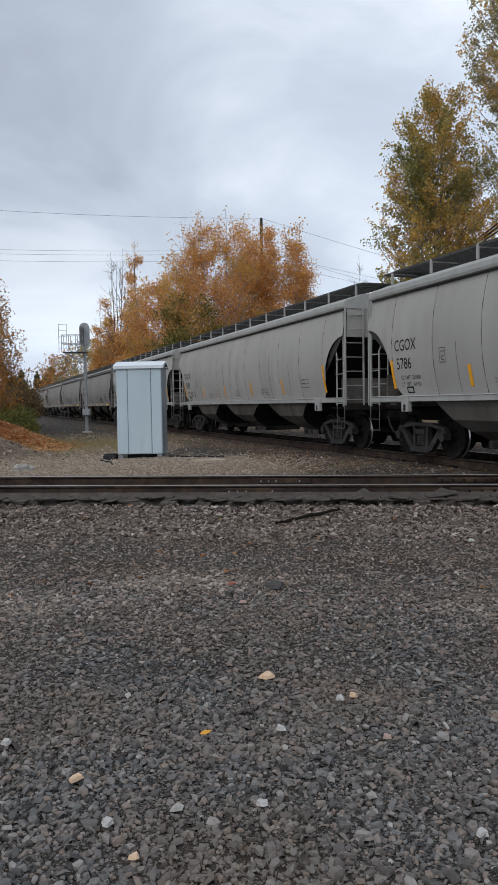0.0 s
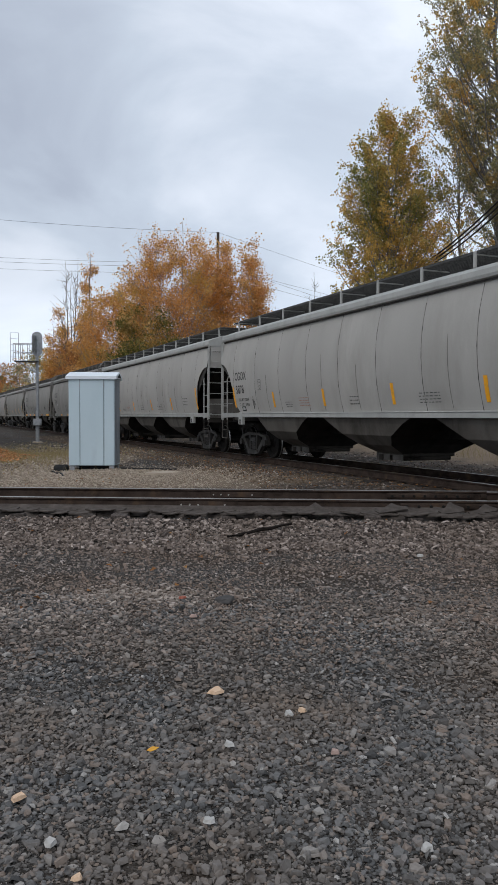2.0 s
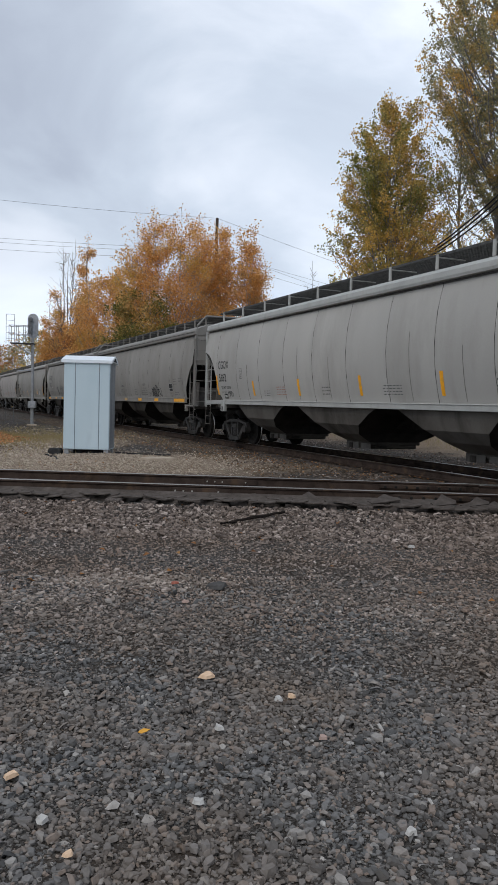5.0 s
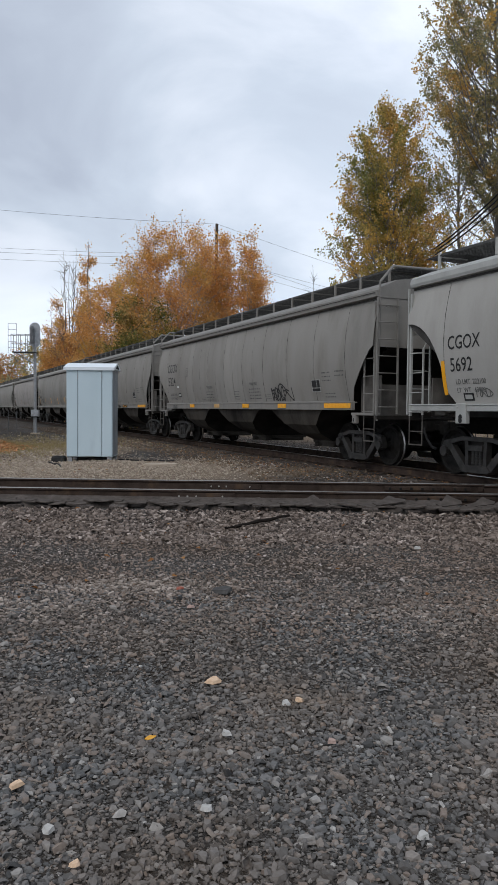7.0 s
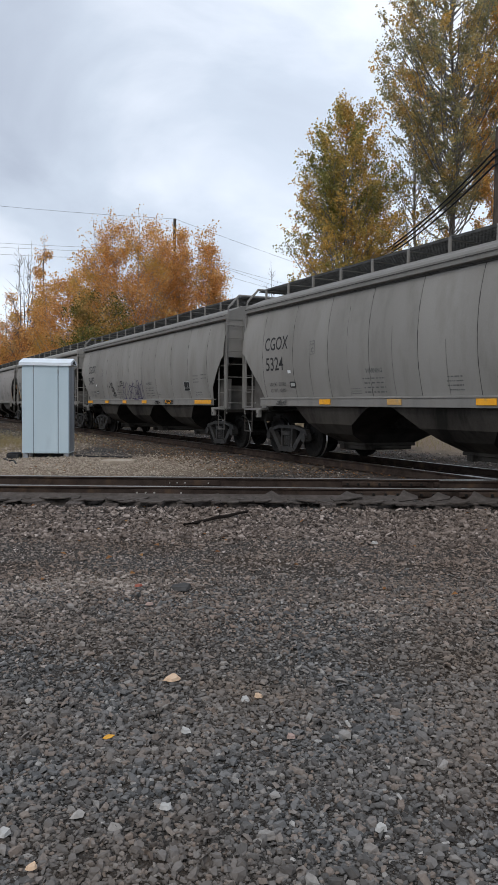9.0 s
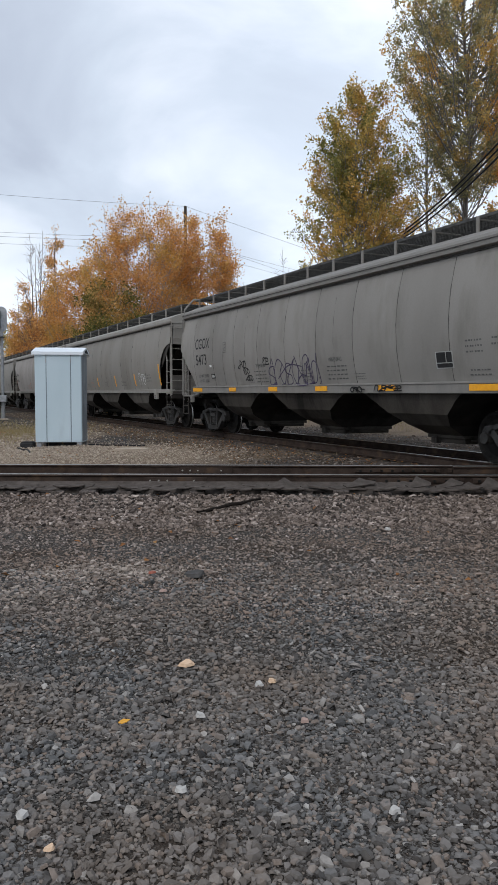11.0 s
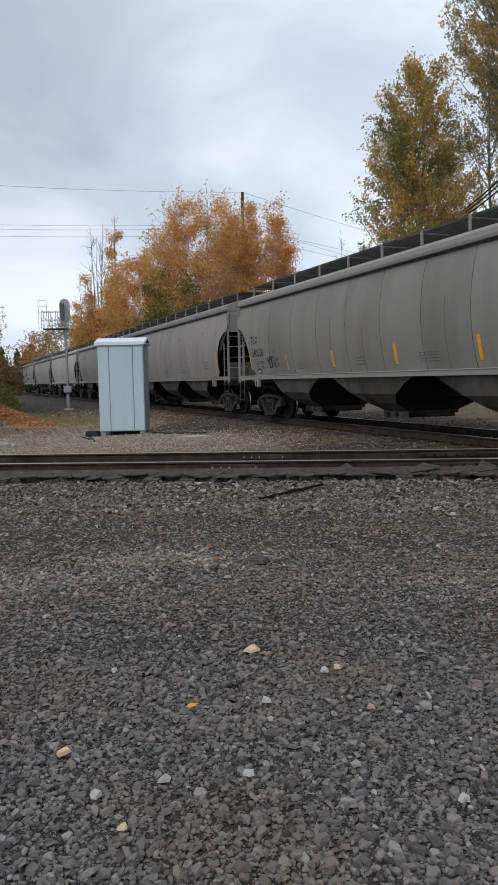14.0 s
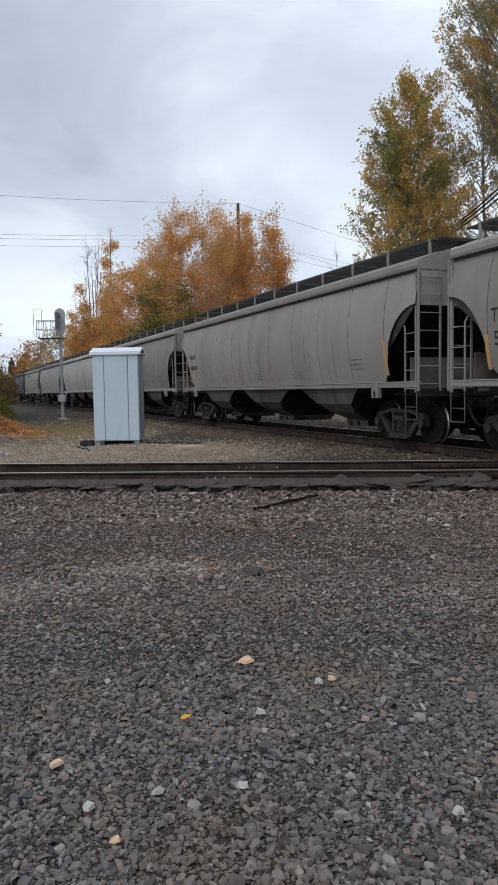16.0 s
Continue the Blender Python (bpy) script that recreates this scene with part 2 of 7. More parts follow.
M_TIE = mat("creosoted_tie", (0.035, 0.030, 0.027), (0.12, 0.10, 0.088), 0.9, scale=7, fine=60, bump=0.4,
            stretch=(6, 0.7, 6), rand=0.35, gloss=0.08)
M_MUD = mat("caked_grey_mud", (0.055, 0.046, 0.040), (0.12, 0.102, 0.09), 0.95, scale=7, fine=40, bump=0.5, gloss=0.08)
M_CAB = mat("pale_blue_cabinet_paint", (0.46, 0.563, 0.61), (0.52, 0.618, 0.665), 0.42, scale=2.0, fine=80, bump=0.015,
            stretch=(1, 1, 0.3), stain=(0.40, 0.48, 0.53), stain_scale=2.5, stain_at=(0.6, 0.9))
M_CABTOP = mat("white_cabinet_roof", (0.70, 0.75, 0.79), (0.78, 0.82, 0.85), 0.45, scale=3, fine=80, bump=0.02)
M_GALV = mat("galvanised_steel", (0.26, 0.27, 0.28), (0.40, 0.41, 0.42), 0.5, 0.5, scale=10, fine=90, bump=0.03)
M_DARK = mat("dark_painted_steel", (0.02, 0.02, 0.022), (0.05, 0.05, 0.05), 0.7, bump=0.05, gloss=0.08)
M_CONC = mat("old_concrete", (0.36, 0.295, 0.225), (0.50, 0.42, 0.335), 0.9, scale=5, fine=60, bump=0.3)
M_WOOD = mat("weathered_wood", (0.010, 0.008, 0.007), (0.03, 0.024, 0.02), 0.9, scale=9, fine=50, bump=0.3,
             stretch=(0.6, 5, 5), gloss=0.08)
M_POLE = mat("utility_pole_wood", (0.05, 0.042, 0.036), (0.11, 0.09, 0.075), 0.9, scale=6, fine=50, bump=0.2,
             stretch=(5, 5, 0.5), gloss=0.08)
M_CABLE = mat("black_cable", (0.012, 0.012, 0.013), (0.025, 0.025, 0.025), 0.7, bump=0.0)
M_WIRE = mat("old_wire", (0.16, 0.17, 0.19), (0.22, 0.23, 0.25), 0.6, bump=0.0)
M_BARK = mat("grey_bark", (0.10, 0.09, 0.082), (0.23, 0.215, 0.20), 0.9, scale=6, fine=40, bump=0.4, stretch=(3, 3, 0.6), gloss=0.08)
M_BIRCH = mat("pale_birch_bark", (0.30, 0.28, 0.26), (0.50, 0.48, 0.45), 0.85, scale=6, fine=40, bump=0.2,
              stretch=(2, 2, 4), stain=(0.07, 0.06, 0.055), stain_scale=5, stain_at=(0.55, 0.62))


# ---- mesh helpers ----
def thing(name, label, category, group="", kind="", at=None):
    ob = tagged(new(name), label, category, group, kind)
    ob.empty_display_size = 0.2
    if at is not None:
        ob.matrix_basis = at
    return ob


def to_mesh(bm, name, material, smooth=False):
    me = bpy.data.meshes.new(name)
    bmesh.ops.recalc_face_normals(bm, faces=bm.faces[:])
    bm.to_mesh(me)
    bm.free()
    for m in material if isinstance(material, (list, tuple)) else [material]:
        me.materials.append(m)
    if smooth:
        me.polygons.foreach_set("use_smooth", [True] * len(me.polygons))
    return me


def part(name, bm, material, parent=None, label="", smooth=False, at=None):
    """One mesh object, from a bmesh or a mesh that alike parts share."""
    me = bm if isinstance(bm, bpy.types.Mesh) else to_mesh(bm, name, material, smooth)
    ob = new(name, me)
    ob.parent = parent
    if at is not None:
        ob.matrix_basis = at
    return tagged(ob, label) if label else ob


def box(bm, x0, x1, y0, y1, z0, z1, bevel=0.0):
    r = bmesh.ops.create_cube(bm, size=1.0)["verts"]
    for v in r:
        v.co = (x0 + (v.co.x + 0.5) * (x1 - x0), y0 + (v.co.y + 0.5) * (y1 - y0), z0 + (v.co.z + 0.5) * (z1 - z0))
    if bevel:
        es = list({e for v in r for e in v.link_edges})
        bmesh.ops.bevel(bm, geom=es, offset=bevel, segments=1, profile=0.5, affect="EDGES")


def boxes(*rows, bevel=0.0):
    bm = bmesh.new()
    for r in rows:
        box(bm, *r, bevel=bevel)
    return bm


def rod(bm, p, q, r0, r1=None, n=8):
    """A round bar from p to q."""
    p, q = Vector(p), Vector(q)
    d = q - p
    if d.length < 1e-6:
        return
    m = Matrix.Translation((p + q) / 2) @ d.to_track_quat("Z", "Y").to_matrix().to_4x4()
    bmesh.ops.create_cone(bm, cap_ends=True, segments=n, radius1=r0, radius2=r0 if r1 is None else r1, depth=d.length, matrix=m)


def rods(*rows, n=6):
    bm = bmesh.new()
    for p, q, r in rows:
        rod(bm, p, q, r, n=n)
    return bm


def prism(bm, pts, axis, a0, a1):
    """A closed outline of 2D points pushed along an axis: 'y' takes (x, z), 'x' takes (y, z), 'z' takes (x, y)."""
    def at(p, a):
        return {"x": (a, p[0], p[1]), "y": (p[0], a, p[1]), "z": (p[0], p[1], a)}[axis]
    va = [bm.verts.new(at(p, a0)) for p in pts]
    vb = [bm.verts.new(at(p, a1)) for p in pts]
    n = len(pts)
    bm.faces.new(va)
    bm.faces.new(vb[::-1])
    for i in range(n):
        bm.faces.new((va[i], vb[i], vb[(i + 1) % n], va[(i + 1) % n]))


def mesh_np(name, verts, faces, material, smooth=False):
    """A mesh from arrays: faces is (n, 3) or (n, 4)."""
    me = bpy.data.meshes.new(name)
    verts, faces = np.asarray(verts, np.float32), np.asarray(faces, np.int32)
    k = faces.shape[1]
    me.vertices.add(len(verts))
    me.vertices.foreach_set("co", verts.ravel())
    me.loops.add(faces.size)
    me.loops.foreach_set("vertex_index", faces.ravel())
    me.polygons.add(len(faces))
    me.polygons.foreach_set("loop_start", np.arange(0, faces.size, k, dtype=np.int32))
    me.polygons.foreach_set("use_smooth", np.full(len(faces), smooth))
    me.update(calc_edges=True)
    for m in material if isinstance(material, (list, tuple)) else [material]:
        me.materials.append(m)
    return me


def lettering(text, size, material, name="lettering", align="LEFT", width=1.0, bold=0.0):
    """Writing in the built-in font as a flat mesh in x, y."""
    cu = bpy.data.curves.new(name, "FONT")
    cu.body, cu.size, cu.align_x = text, size, align
    cu.resolution_u = 3
    cu.offset = bold * size
    ob = bpy.data.objects.new(name, cu)
    scene.collection.objects.link(ob)
    me = bpy.data.meshes.new_from_object(ob.evaluated_get(bpy.context.evaluated_depsgraph_get()))
    bpy.data.objects.remove(ob)
    for v in me.vertices:
        v.co.x *= width
    me.materials.clear()
    me.materials.append(material)
    return me


# ---- ground ----
def smooth01(t):
    t = np.clip(t, 0, 1)
    return t * t * (3 - 2 * t)


def wave(x, y, seed, size):
    """Smooth unevenness, about -1 to 1."""
    r = np.random.RandomState(seed)
    out = 0
    for k in range(5):
        a, ph, f = r.uniform(0, 2 * np.pi), r.uniform(0, 2 * np.pi), (1.0 + 0.55 * k) / size
        out = out + np.sin((x * np.cos(a) + y * np.sin(a)) * 2 * np.pi * f + ph) / (1 + 0.5 * k)
    return out / 2.2


def ground_z(x, y):
    x, y = np.asarray(x, float), np.asarray(y, float)
    u = -(x * MAIN_D.y) + (y - MAIN_Y) * MAIN_D.x             # across the near track, positive beyond it
    v = (x - CROSS_X) * SIDE.x + (y - CROSS_Y) * SIDE.y        # across the train's track, positive on the near side
    w = (x - CROSS_X) * BACK.x + (y - CROSS_Y) * BACK.y
    z = 0.012 * wave(x, y, 3, 2.7) + 0.006 * wave(x, y, 5, 0.9)
    z = z + 0.22 * smooth01((u - 0.5) / 6.0) * smooth01((60 - y) / 30)
    z = np.where(u > 1.0, z + 0.02 * wave(x, y, 9, 4.0), z)
    # ditch past the cabinet, falling towards the signal
    z = z - 0.18 * np.exp(-((x + 6.8) / 2.2) ** 2 - ((y - 29) / 5) ** 2)
    # spoil heaps: one under fallen leaves, one of bare gravel
    z = z + 1.15 * np.exp(-((x + 9.6) / 2.3) ** 2 - ((y - 26.0) / 2.6) ** 2) * (1 + 0.12 * wave(x, y, 11, 1.9))
    z = z + 0.62 * np.exp(-((x + 7.15) / 1.0) ** 2 - ((y - 20.6) / 1.1) ** 2) * (1 + 0.15 * wave(x, y, 12, 1.1))
    # bank behind the train
    z = z + 0.75 * np.exp(-((v + 8) / 2.4) ** 2) * smooth01((w - 6) / 8) * (1 + 0.3 * wave(x, y, 14, 7.0))
    z = z + 1.3 * np.exp(-((x + 19) / 6) ** 2 - ((y - 42) / 10) ** 2)
    # track beds
    bed = 0.105 + 0.006 * wave(x, y, 7, 0.6)
    k = smooth01((3.15 - np.abs(u)) / 1.75)
    z = np.where(u < 0, np.maximum(z, z * (1 - k) + bed * k), z * (1 - k) + bed * k)
    k = smooth01((3.2 - np.abs(v)) / 1.6) * smooth01((w + 40) / 10)
    z = z * (1 - k) + (0.125 + 0.006 * wave(x, y, 8, 0.6)) * k
    return z


def gz(x, y):
    return float(ground_z(x, y))


def ground_material():
    m = bpy.data.materials.new("packed_gravel_and_dirt")
    m.use_nodes = True
    n, l = m.node_tree.nodes, m.node_tree.links
    b = n["Principled BSDF"]
    b.inputs["Roughness"].default_value = 0.95
    b.inputs["Specular IOR Level"].default_value = 0.1
    co = n.new("ShaderNodeTexCoord")

    def noise_at(scale, detail=5.0, rough=0.55):
        x = n.new("ShaderNodeTexNoise")
        x.inputs["Scale"].default_value, x.inputs["Detail"].default_value = scale, detail
        x.inputs["Roughness"].default_value = rough
        l.new(co.outputs["Object"], x.inputs["Vector"])
        return x.outputs["Fac"]

    def ramp(fac, *stops):
        x = n.new("ShaderNodeValToRGB")
        r = x.color_ramp.elements
        r[0].position, r[0].color = stops[0][0], (*stops[0][1], 1)
        r[1].position, r[1].color = stops[-1][0], (*stops[-1][1], 1)
        for p, c in stops[1:-1]:
            y = r.new(p)
            y.color = (*c, 1)
        l.new(fac, x.inputs["Fac"])
        return x.outputs["Color"]

    vor = n.new("ShaderNodeTexVoronoi")
    vor.inputs["Scale"].default_value = 120.0
    l.new(co.outputs["Object"], vor.inputs["Vector"])
    sep = n.new("ShaderNodeSeparateColor")
    l.new(vor.outputs["Color"], sep.inputs["Color"])
    chips = ramp(sep.outputs["Red"], (0.0, (0.02, 0.019, 0.018)), (0.45, (0.062, 0.058, 0.054)), (0.8, (0.115, 0.106, 0.097)),
                 (0.97, (0.22, 0.21, 0.195)))
    dirt = ramp(noise_at(34, 6, 0.7), (0.3, (0.035, 0.027, 0.021)), (0.55, (0.075, 0.058, 0.045)), (0.8, (0.14, 0.11, 0.087)))
    patch = n.new("ShaderNodeMapRange")
    patch.inputs["From Min"].default_value, patch.inputs["From Max"].default_value = 0.40, 0.62
    l.new(noise_at(0.75, 6, 0.6), patch.inputs["Value"])
    mx = n.new("ShaderNodeMix")
    mx.data_type = "RGBA"
    l.new(patch.outputs["Result"], mx.inputs["Factor"])
    l.new(chips, mx.inputs["A"])
    l.new(dirt, mx.inputs["B"])
    # tan sandy dirt round the cabinet and in the ditch
    out = mx.outputs["Result"]
    sandy = ramp(noise_at(26, 6, 0.7), (0.3, (0.15, 0.113, 0.082)), (0.6, (0.27, 0.21, 0.155)), (0.85, (0.38, 0.31, 0.24)))
    edge = noise_at(1.3, 5, 0.6)
    for (cx, cy), (sx, sy), turn in (((-2.8, 17.7), (5.6, 2.9), 0), ((-5.6, 25.5), (3.6, 6.4), 0), ((7.0, 34.5), (26.0, 4.2), 109.6)):
        mp = n.new("ShaderNodeMapping")
        mp.vector_type = "TEXTURE"
        mp.inputs["Location"].default_value = (cx, cy, 0)
        mp.inputs["Rotation"].default_value = (0, 0, radians(turn))
        mp.inputs["Scale"].default_value = (sx, sy, 1000)
        l.new(co.outputs["Object"], mp.inputs["Vector"])
        ln = n.new("ShaderNodeVectorMath")
        ln.operation = "LENGTH"
        l.new(mp.outputs["Vector"], ln.inputs[0])
        sm = n.new("ShaderNodeMath")
        sm.operation = "ADD"
        l.new(ln.outputs["Value"], sm.inputs[0])
        l.new(edge, sm.inputs[1])
        mr = n.new("ShaderNodeMapRange")
        mr.inputs["From Min"].default_value, mr.inputs["From Max"].default_value = 1.65, 1.25
        l.new(sm.outputs[0], mr.inputs["Value"])
        m2 = n.new("ShaderNodeMix")
        m2.data_type = "RGBA"
        l.new(mr.outputs["Result"], m2.inputs["Factor"])
        l.new(out, m2.inputs["A"])
        l.new(sandy, m2.inputs["B"])
        out = m2.outputs["Result"]
    l.new(out, b.inputs["Base Color"])
    bp = n.new("ShaderNodeBump")
    bp.inputs["Strength"].default_value, bp.inputs["Distance"].default_value = 0.8, 0.015
    l.new(vor.outputs["Distance"], bp.inputs["Height"])
    l.new(bp.outputs["Normal"], b.inputs["Normal"])
    return m


def graded(a, b, step, far):
    mid = np.arange(a, b + 1e-6, step)
    outer = step * 1.16 ** np.arange(1, 60)
    up = b + np.cumsum(outer)
    dn = a - np.cumsum(outer)
    return np.concatenate([dn[dn > -far][::-1], mid, up[up < far]])


gx, gy = graded(-13, 11, 0.16, 1500), graded(1.2, 34, 0.16, 1500)
GX, GY = np.meshgrid(gx, gy)
GZ = ground_z(GX, GY)
idx = np.arange(GX.size).reshape(GX.shape)
quads = np.stack([idx[:-1, :-1], idx[:-1, 1:], idx[1:, 1:], idx[1:, :-1]], -1).reshape(-1, 4)
ground = new("ground", mesh_np("ground", np.stack([GX, GY, GZ], -1).reshape(-1, 3), quads, ground_material(), True))
tagged(ground, "dark grey packed gravel ground with brown dirt patches", "ground", kind="structure")


# ---- loose stones ----
def stones(name, x, y, size, material, label, category, flat=0.4, seed=1, sink=0.2, sides=4):
    """Many flat angular chips in one mesh, each with an uneven outline, lying at a slight tilt."""
    r = np.random.RandomState(seed)
    n = len(x)
    t = 2 * np.pi * np.arange(sides) / sides
    base = np.concatenate([np.stack([np.cos(t), np.sin(t), 0 * t - 1.0], -1), np.stack([0.84 * np.cos(t + 0.35), 0.84 * np.sin(t + 0.35), 0 * t + 0.55], -1)])
    f = [(sides, sides + q, sides + q + 1) for q in range(1, sides - 1)]
    for q in range(sides):
        p = (q + 1) % sides
        f += [(q, p, sides + q), (p, sides + p, sides + q)]
    f = np.array(f)
    m = len(base)
    out = np.tile(r.uniform(0.62, 1.18, (n, sides, 1)), (1, 2, 1)) * np.array([1.0, 1.0, 0.0]) + np.array([0.0, 0.0, 1.0])
    v = base[None] * out * r.uniform(0.86, 1.1, (n, m, 3)) * np.array([1.12, 0.8, flat]) * r.uniform(0.75, 1.3, (n, 1, 3))
    v[:, sides:, 2] *= r.uniform(0.45, 1.35, (n, sides))
    q = r.normal(size=(n, 4)) * np.array([1.0, 0.17, 0.17, 1.0])
    q /= np.linalg.norm(q, axis=1)[:, None]
    w_, a, b, c = q.T
    rot = np.stack([1 - 2 * (b * b + c * c), 2 * (a * b - c * w_), 2 * (a * c + b * w_), 2 * (a * b + c * w_), 1 - 2 * (a * a + c * c),
                    2 * (b * c - a * w_), 2 * (a * c - b * w_), 2 * (b * c + a * w_), 1 - 2 * (a * a + b * b)], -1).reshape(n, 3, 3)
    v = np.einsum("nij,nkj->nki", rot, v) * (size / 2)[:, None, None]
    v += np.stack([x, y, ground_z(x, y) + size * (flat * 0.6 - sink + r.uniform(-0.22, 0.28, n))], -1)[:, None]
    f = (f[None] + m * np.arange(n)[:, None, None]).reshape(-1, 3)
    return tagged(new(name, mesh_np(name, v.reshape(-1, 3), f, material)), label, category, kind="stuff")


M_STONE = island_mat("crushed_stone", [(0.0, (0.052, 0.052, 0.052)), (0.3, (0.125, 0.123, 0.12)), (0.66, (0.185, 0.178, 0.172)), (0.82, (0.225, 0.178, 0.147)),
                                       (0.95, (0.245, 0.23, 0.213)), (0.992, (0.31, 0.293, 0.272)), (1.0, (0.46, 0.44, 0.415))], patch=((0.20, 0.15, 0.113), 0.7, 0.55))
M_FINE = island_mat("trodden_stone", [(0.0, (0.07, 0.064, 0.059)), (0.3, (0.155, 0.143, 0.131)), (0.62, (0.235, 0.215, 0.195)), (0.8, (0.26, 0.212, 0.175)),
                                      (0.95, (0.31, 0.285, 0.26)), (1.0, (0.48, 0.45, 0.42))], patch=((0.23, 0.165, 0.125), 0.55, 0.6))
M_BALLAST = island_mat("ballast_stone", [(0.0, (0.04, 0.034, 0.03)), (0.35, (0.135, 0.117, 0.104)), (0.65, (0.215, 0.187, 0.165)),
                                         (0.88, (0.27, 0.237, 0.208)), (1.0, (0.46, 0.42, 0.38))], patch=((0.19, 0.145, 0.115), 0.8, 0.4))
M_DULL = island_mat("dull_ballast_stone", [(0.0, (0.045, 0.04, 0.036)), (0.4, (0.09, 0.08, 0.072)), (0.75, (0.13, 0.115, 0.102)), (0.93, (0.18, 0.163, 0.147)), (1.0, (0.30, 0.28, 0.25))], patch=((0.13, 0.10, 0.075), 0.7, 0.5))
M_BALLAST2 = island_mat("brown_ballast_stone", [(0.0, (0.06, 0.052, 0.045)), (0.4, (0.105, 0.09, 0.076)), (0.75, (0.15, 0.128, 0.108)),
                                                (0.92, (0.20, 0.18, 0.155)), (1.0, (0.36, 0.34, 0.31))], patch=((0.18, 0.125, 0.07), 0.5, 0.6))


def redden(m):
    """A trace of iron in the stones."""
    for e_ in m.node_tree.nodes["Color Ramp"].color_ramp.elements:
        c_ = e_.color
        e_.color = (c_[0] * 1.06, c_[1] * 0.985, c_[2] * 0.96, 1)


for m_ in (M_FINE, M_BALLAST, M_DULL, M_BALLAST2):
    redden(m_)


def strewn(n, y0, y1, seed, power=1.0):
    """Places over the thickest stretch of loose gravel, towards the track."""
    r = np.random.RandomState(seed)
    y = np.maximum(1.2 + 0.6 * r.uniform(0, 1, n), y0 + (y1 - y0) * r.uniform(0, 1, n) ** power + r.normal(0, 0.25, n) * (y1 - y0) / 3)
    x = r.uniform(-1, 1, n) * (0.45 * y + 0.35) * (1 + 0.25 * np.abs(r.normal(size=n)) * (r.uniform(0, 1, n) < 0.25)) + 0.06 * y
    return x, y, r


x, y, r = strewn(28000, 1.9, 4.2, 21, 1.3)
stones("loose_gravel", x, y, np.clip(r.lognormal(-3.9, 0.45, len(x)), 0.009, 0.062), M_STONE,
       "loose crushed grey gravel with pale and brown stones", "gravel", flat=0.40, seed=21, sink=0.10, sides=5)
x, y, r = strewn(36000, 3.2, 6.6, 28, 1.1)
stones("loose_gravel", x, y, np.clip(r.lognormal(-3.8, 0.42, len(x)), 0.010, 0.06), M_STONE,
       "loose crushed grey gravel with brown fines", "gravel", flat=0.34, seed=28, sink=0.08)
x, y, r = strewn(38000, 5.2, 9.9, 22)
stones("fine_gravel", x, y, np.clip(r.lognormal(-3.62, 0.42, len(x)), 0.012, 0.07), M_FINE,
       "fine grey-brown gravel trodden into the dirt", "gravel", flat=0.30, seed=22, sink=0.08, sides=3)
r = np.random.RandomState(20)
x, y = r.uniform(-8, 9, 26000), r.uniform(-5, 9.5, 26000)
keep = (np.abs(x - 0.06 * y) > 0.42 * y + 0.3) | (y < 1.9)
stones("loose_gravel", x[keep], y[keep], np.clip(r.lognormal(-3.2, 0.4, len(x)), 0.02, 0.09)[keep], M_STONE,
       "loose crushed grey gravel away from the track", "gravel", seed=20, sink=0.15, sides=3)
r = np.random.RandomState(23)
n = 27000
a = r.uniform(-7.5, 8.5, n)
u = -1.36 - 1.95 * r.uniform(0, 1, n) ** 0.85 - 0.35 * np.abs(r.normal(size=n)) * (r.uniform(0, 1, n) < 0.3)
x, y = a * MAIN_D.x + u * MAIN_N.x, MAIN_Y + a * MAIN_D.y + u * MAIN_N.y
stones("track_ballast", x, y, np.clip(r.lognormal(-3.14, 0.34, len(x)), 0.022, 0.085), M_BALLAST,
       "grey-brown crushed stone ballast on the track shoulder", "ballast", flat=0.42, seed=23, sink=0.06)
u, a = r.uniform(0.95, 3.1, 7000), r.uniform(-8.5, 7.0, 7000)
x, y = a * MAIN_D.x + u * MAIN_N.x, MAIN_Y + a * MAIN_D.y + u * MAIN_N.y
stones("far_shoulder_ballast", x, y, np.clip(r.lognormal(-3.1, 0.32, len(x)), 0.02, 0.08), M_DULL,
       "grey ballast between the two tracks", "ballast", flat=0.5, seed=24, sides=3)
v, a = r.uniform(0.85, 4.0, 15000), -3 + 50 * r.uniform(0, 1, 15000) ** 1.7
x, y = CROSS_X + v * SIDE.x + a * BACK.x, CROSS_Y + v * SIDE.y + a * BACK.y
keep = y > 13.9
stones("train_track_ballast", x[keep], y[keep], np.clip(r.lognormal(-2.95, 0.3, len(x)), 0.025, 0.10)[keep], M_BALLAST2,
       "brownish ballast beside the train's track", "ballast", flat=0.55, seed=25, sides=3)
v, a = r.uniform(-4.5, 0.7, 8000), -3 + 34 * r.uniform(0, 1, 8000) ** 1.5
x, y = CROSS_X + v * SIDE.x + a * BACK.x, CROSS_Y + v * SIDE.y + a * BACK.y
keep = y > 13.7
stones("ballast_under_train", x[keep], y[keep], np.clip(r.lognormal(-2.95, 0.3, len(x)), 0.025, 0.10)[keep], M_BALLAST,
       "dark ballast under and behind the train", "ballast", flat=0.55, seed=26, sides=3)
x, y = r.normal(-3.2, 3.0, 24000), r.normal(17.4, 1.7, 24000)
keep = (y > 15.0 + 0.4 * r.normal(size=len(x))) & (x < 1.0 + 0.7 * r.normal(size=len(x))) & (x > -7.4)
M_TAN = island_mat("tan_stone", [(0.0, (0.27, 0.215, 0.165)), (0.5, (0.40, 0.33, 0.26)), (1.0, (0.52, 0.445, 0.36))])
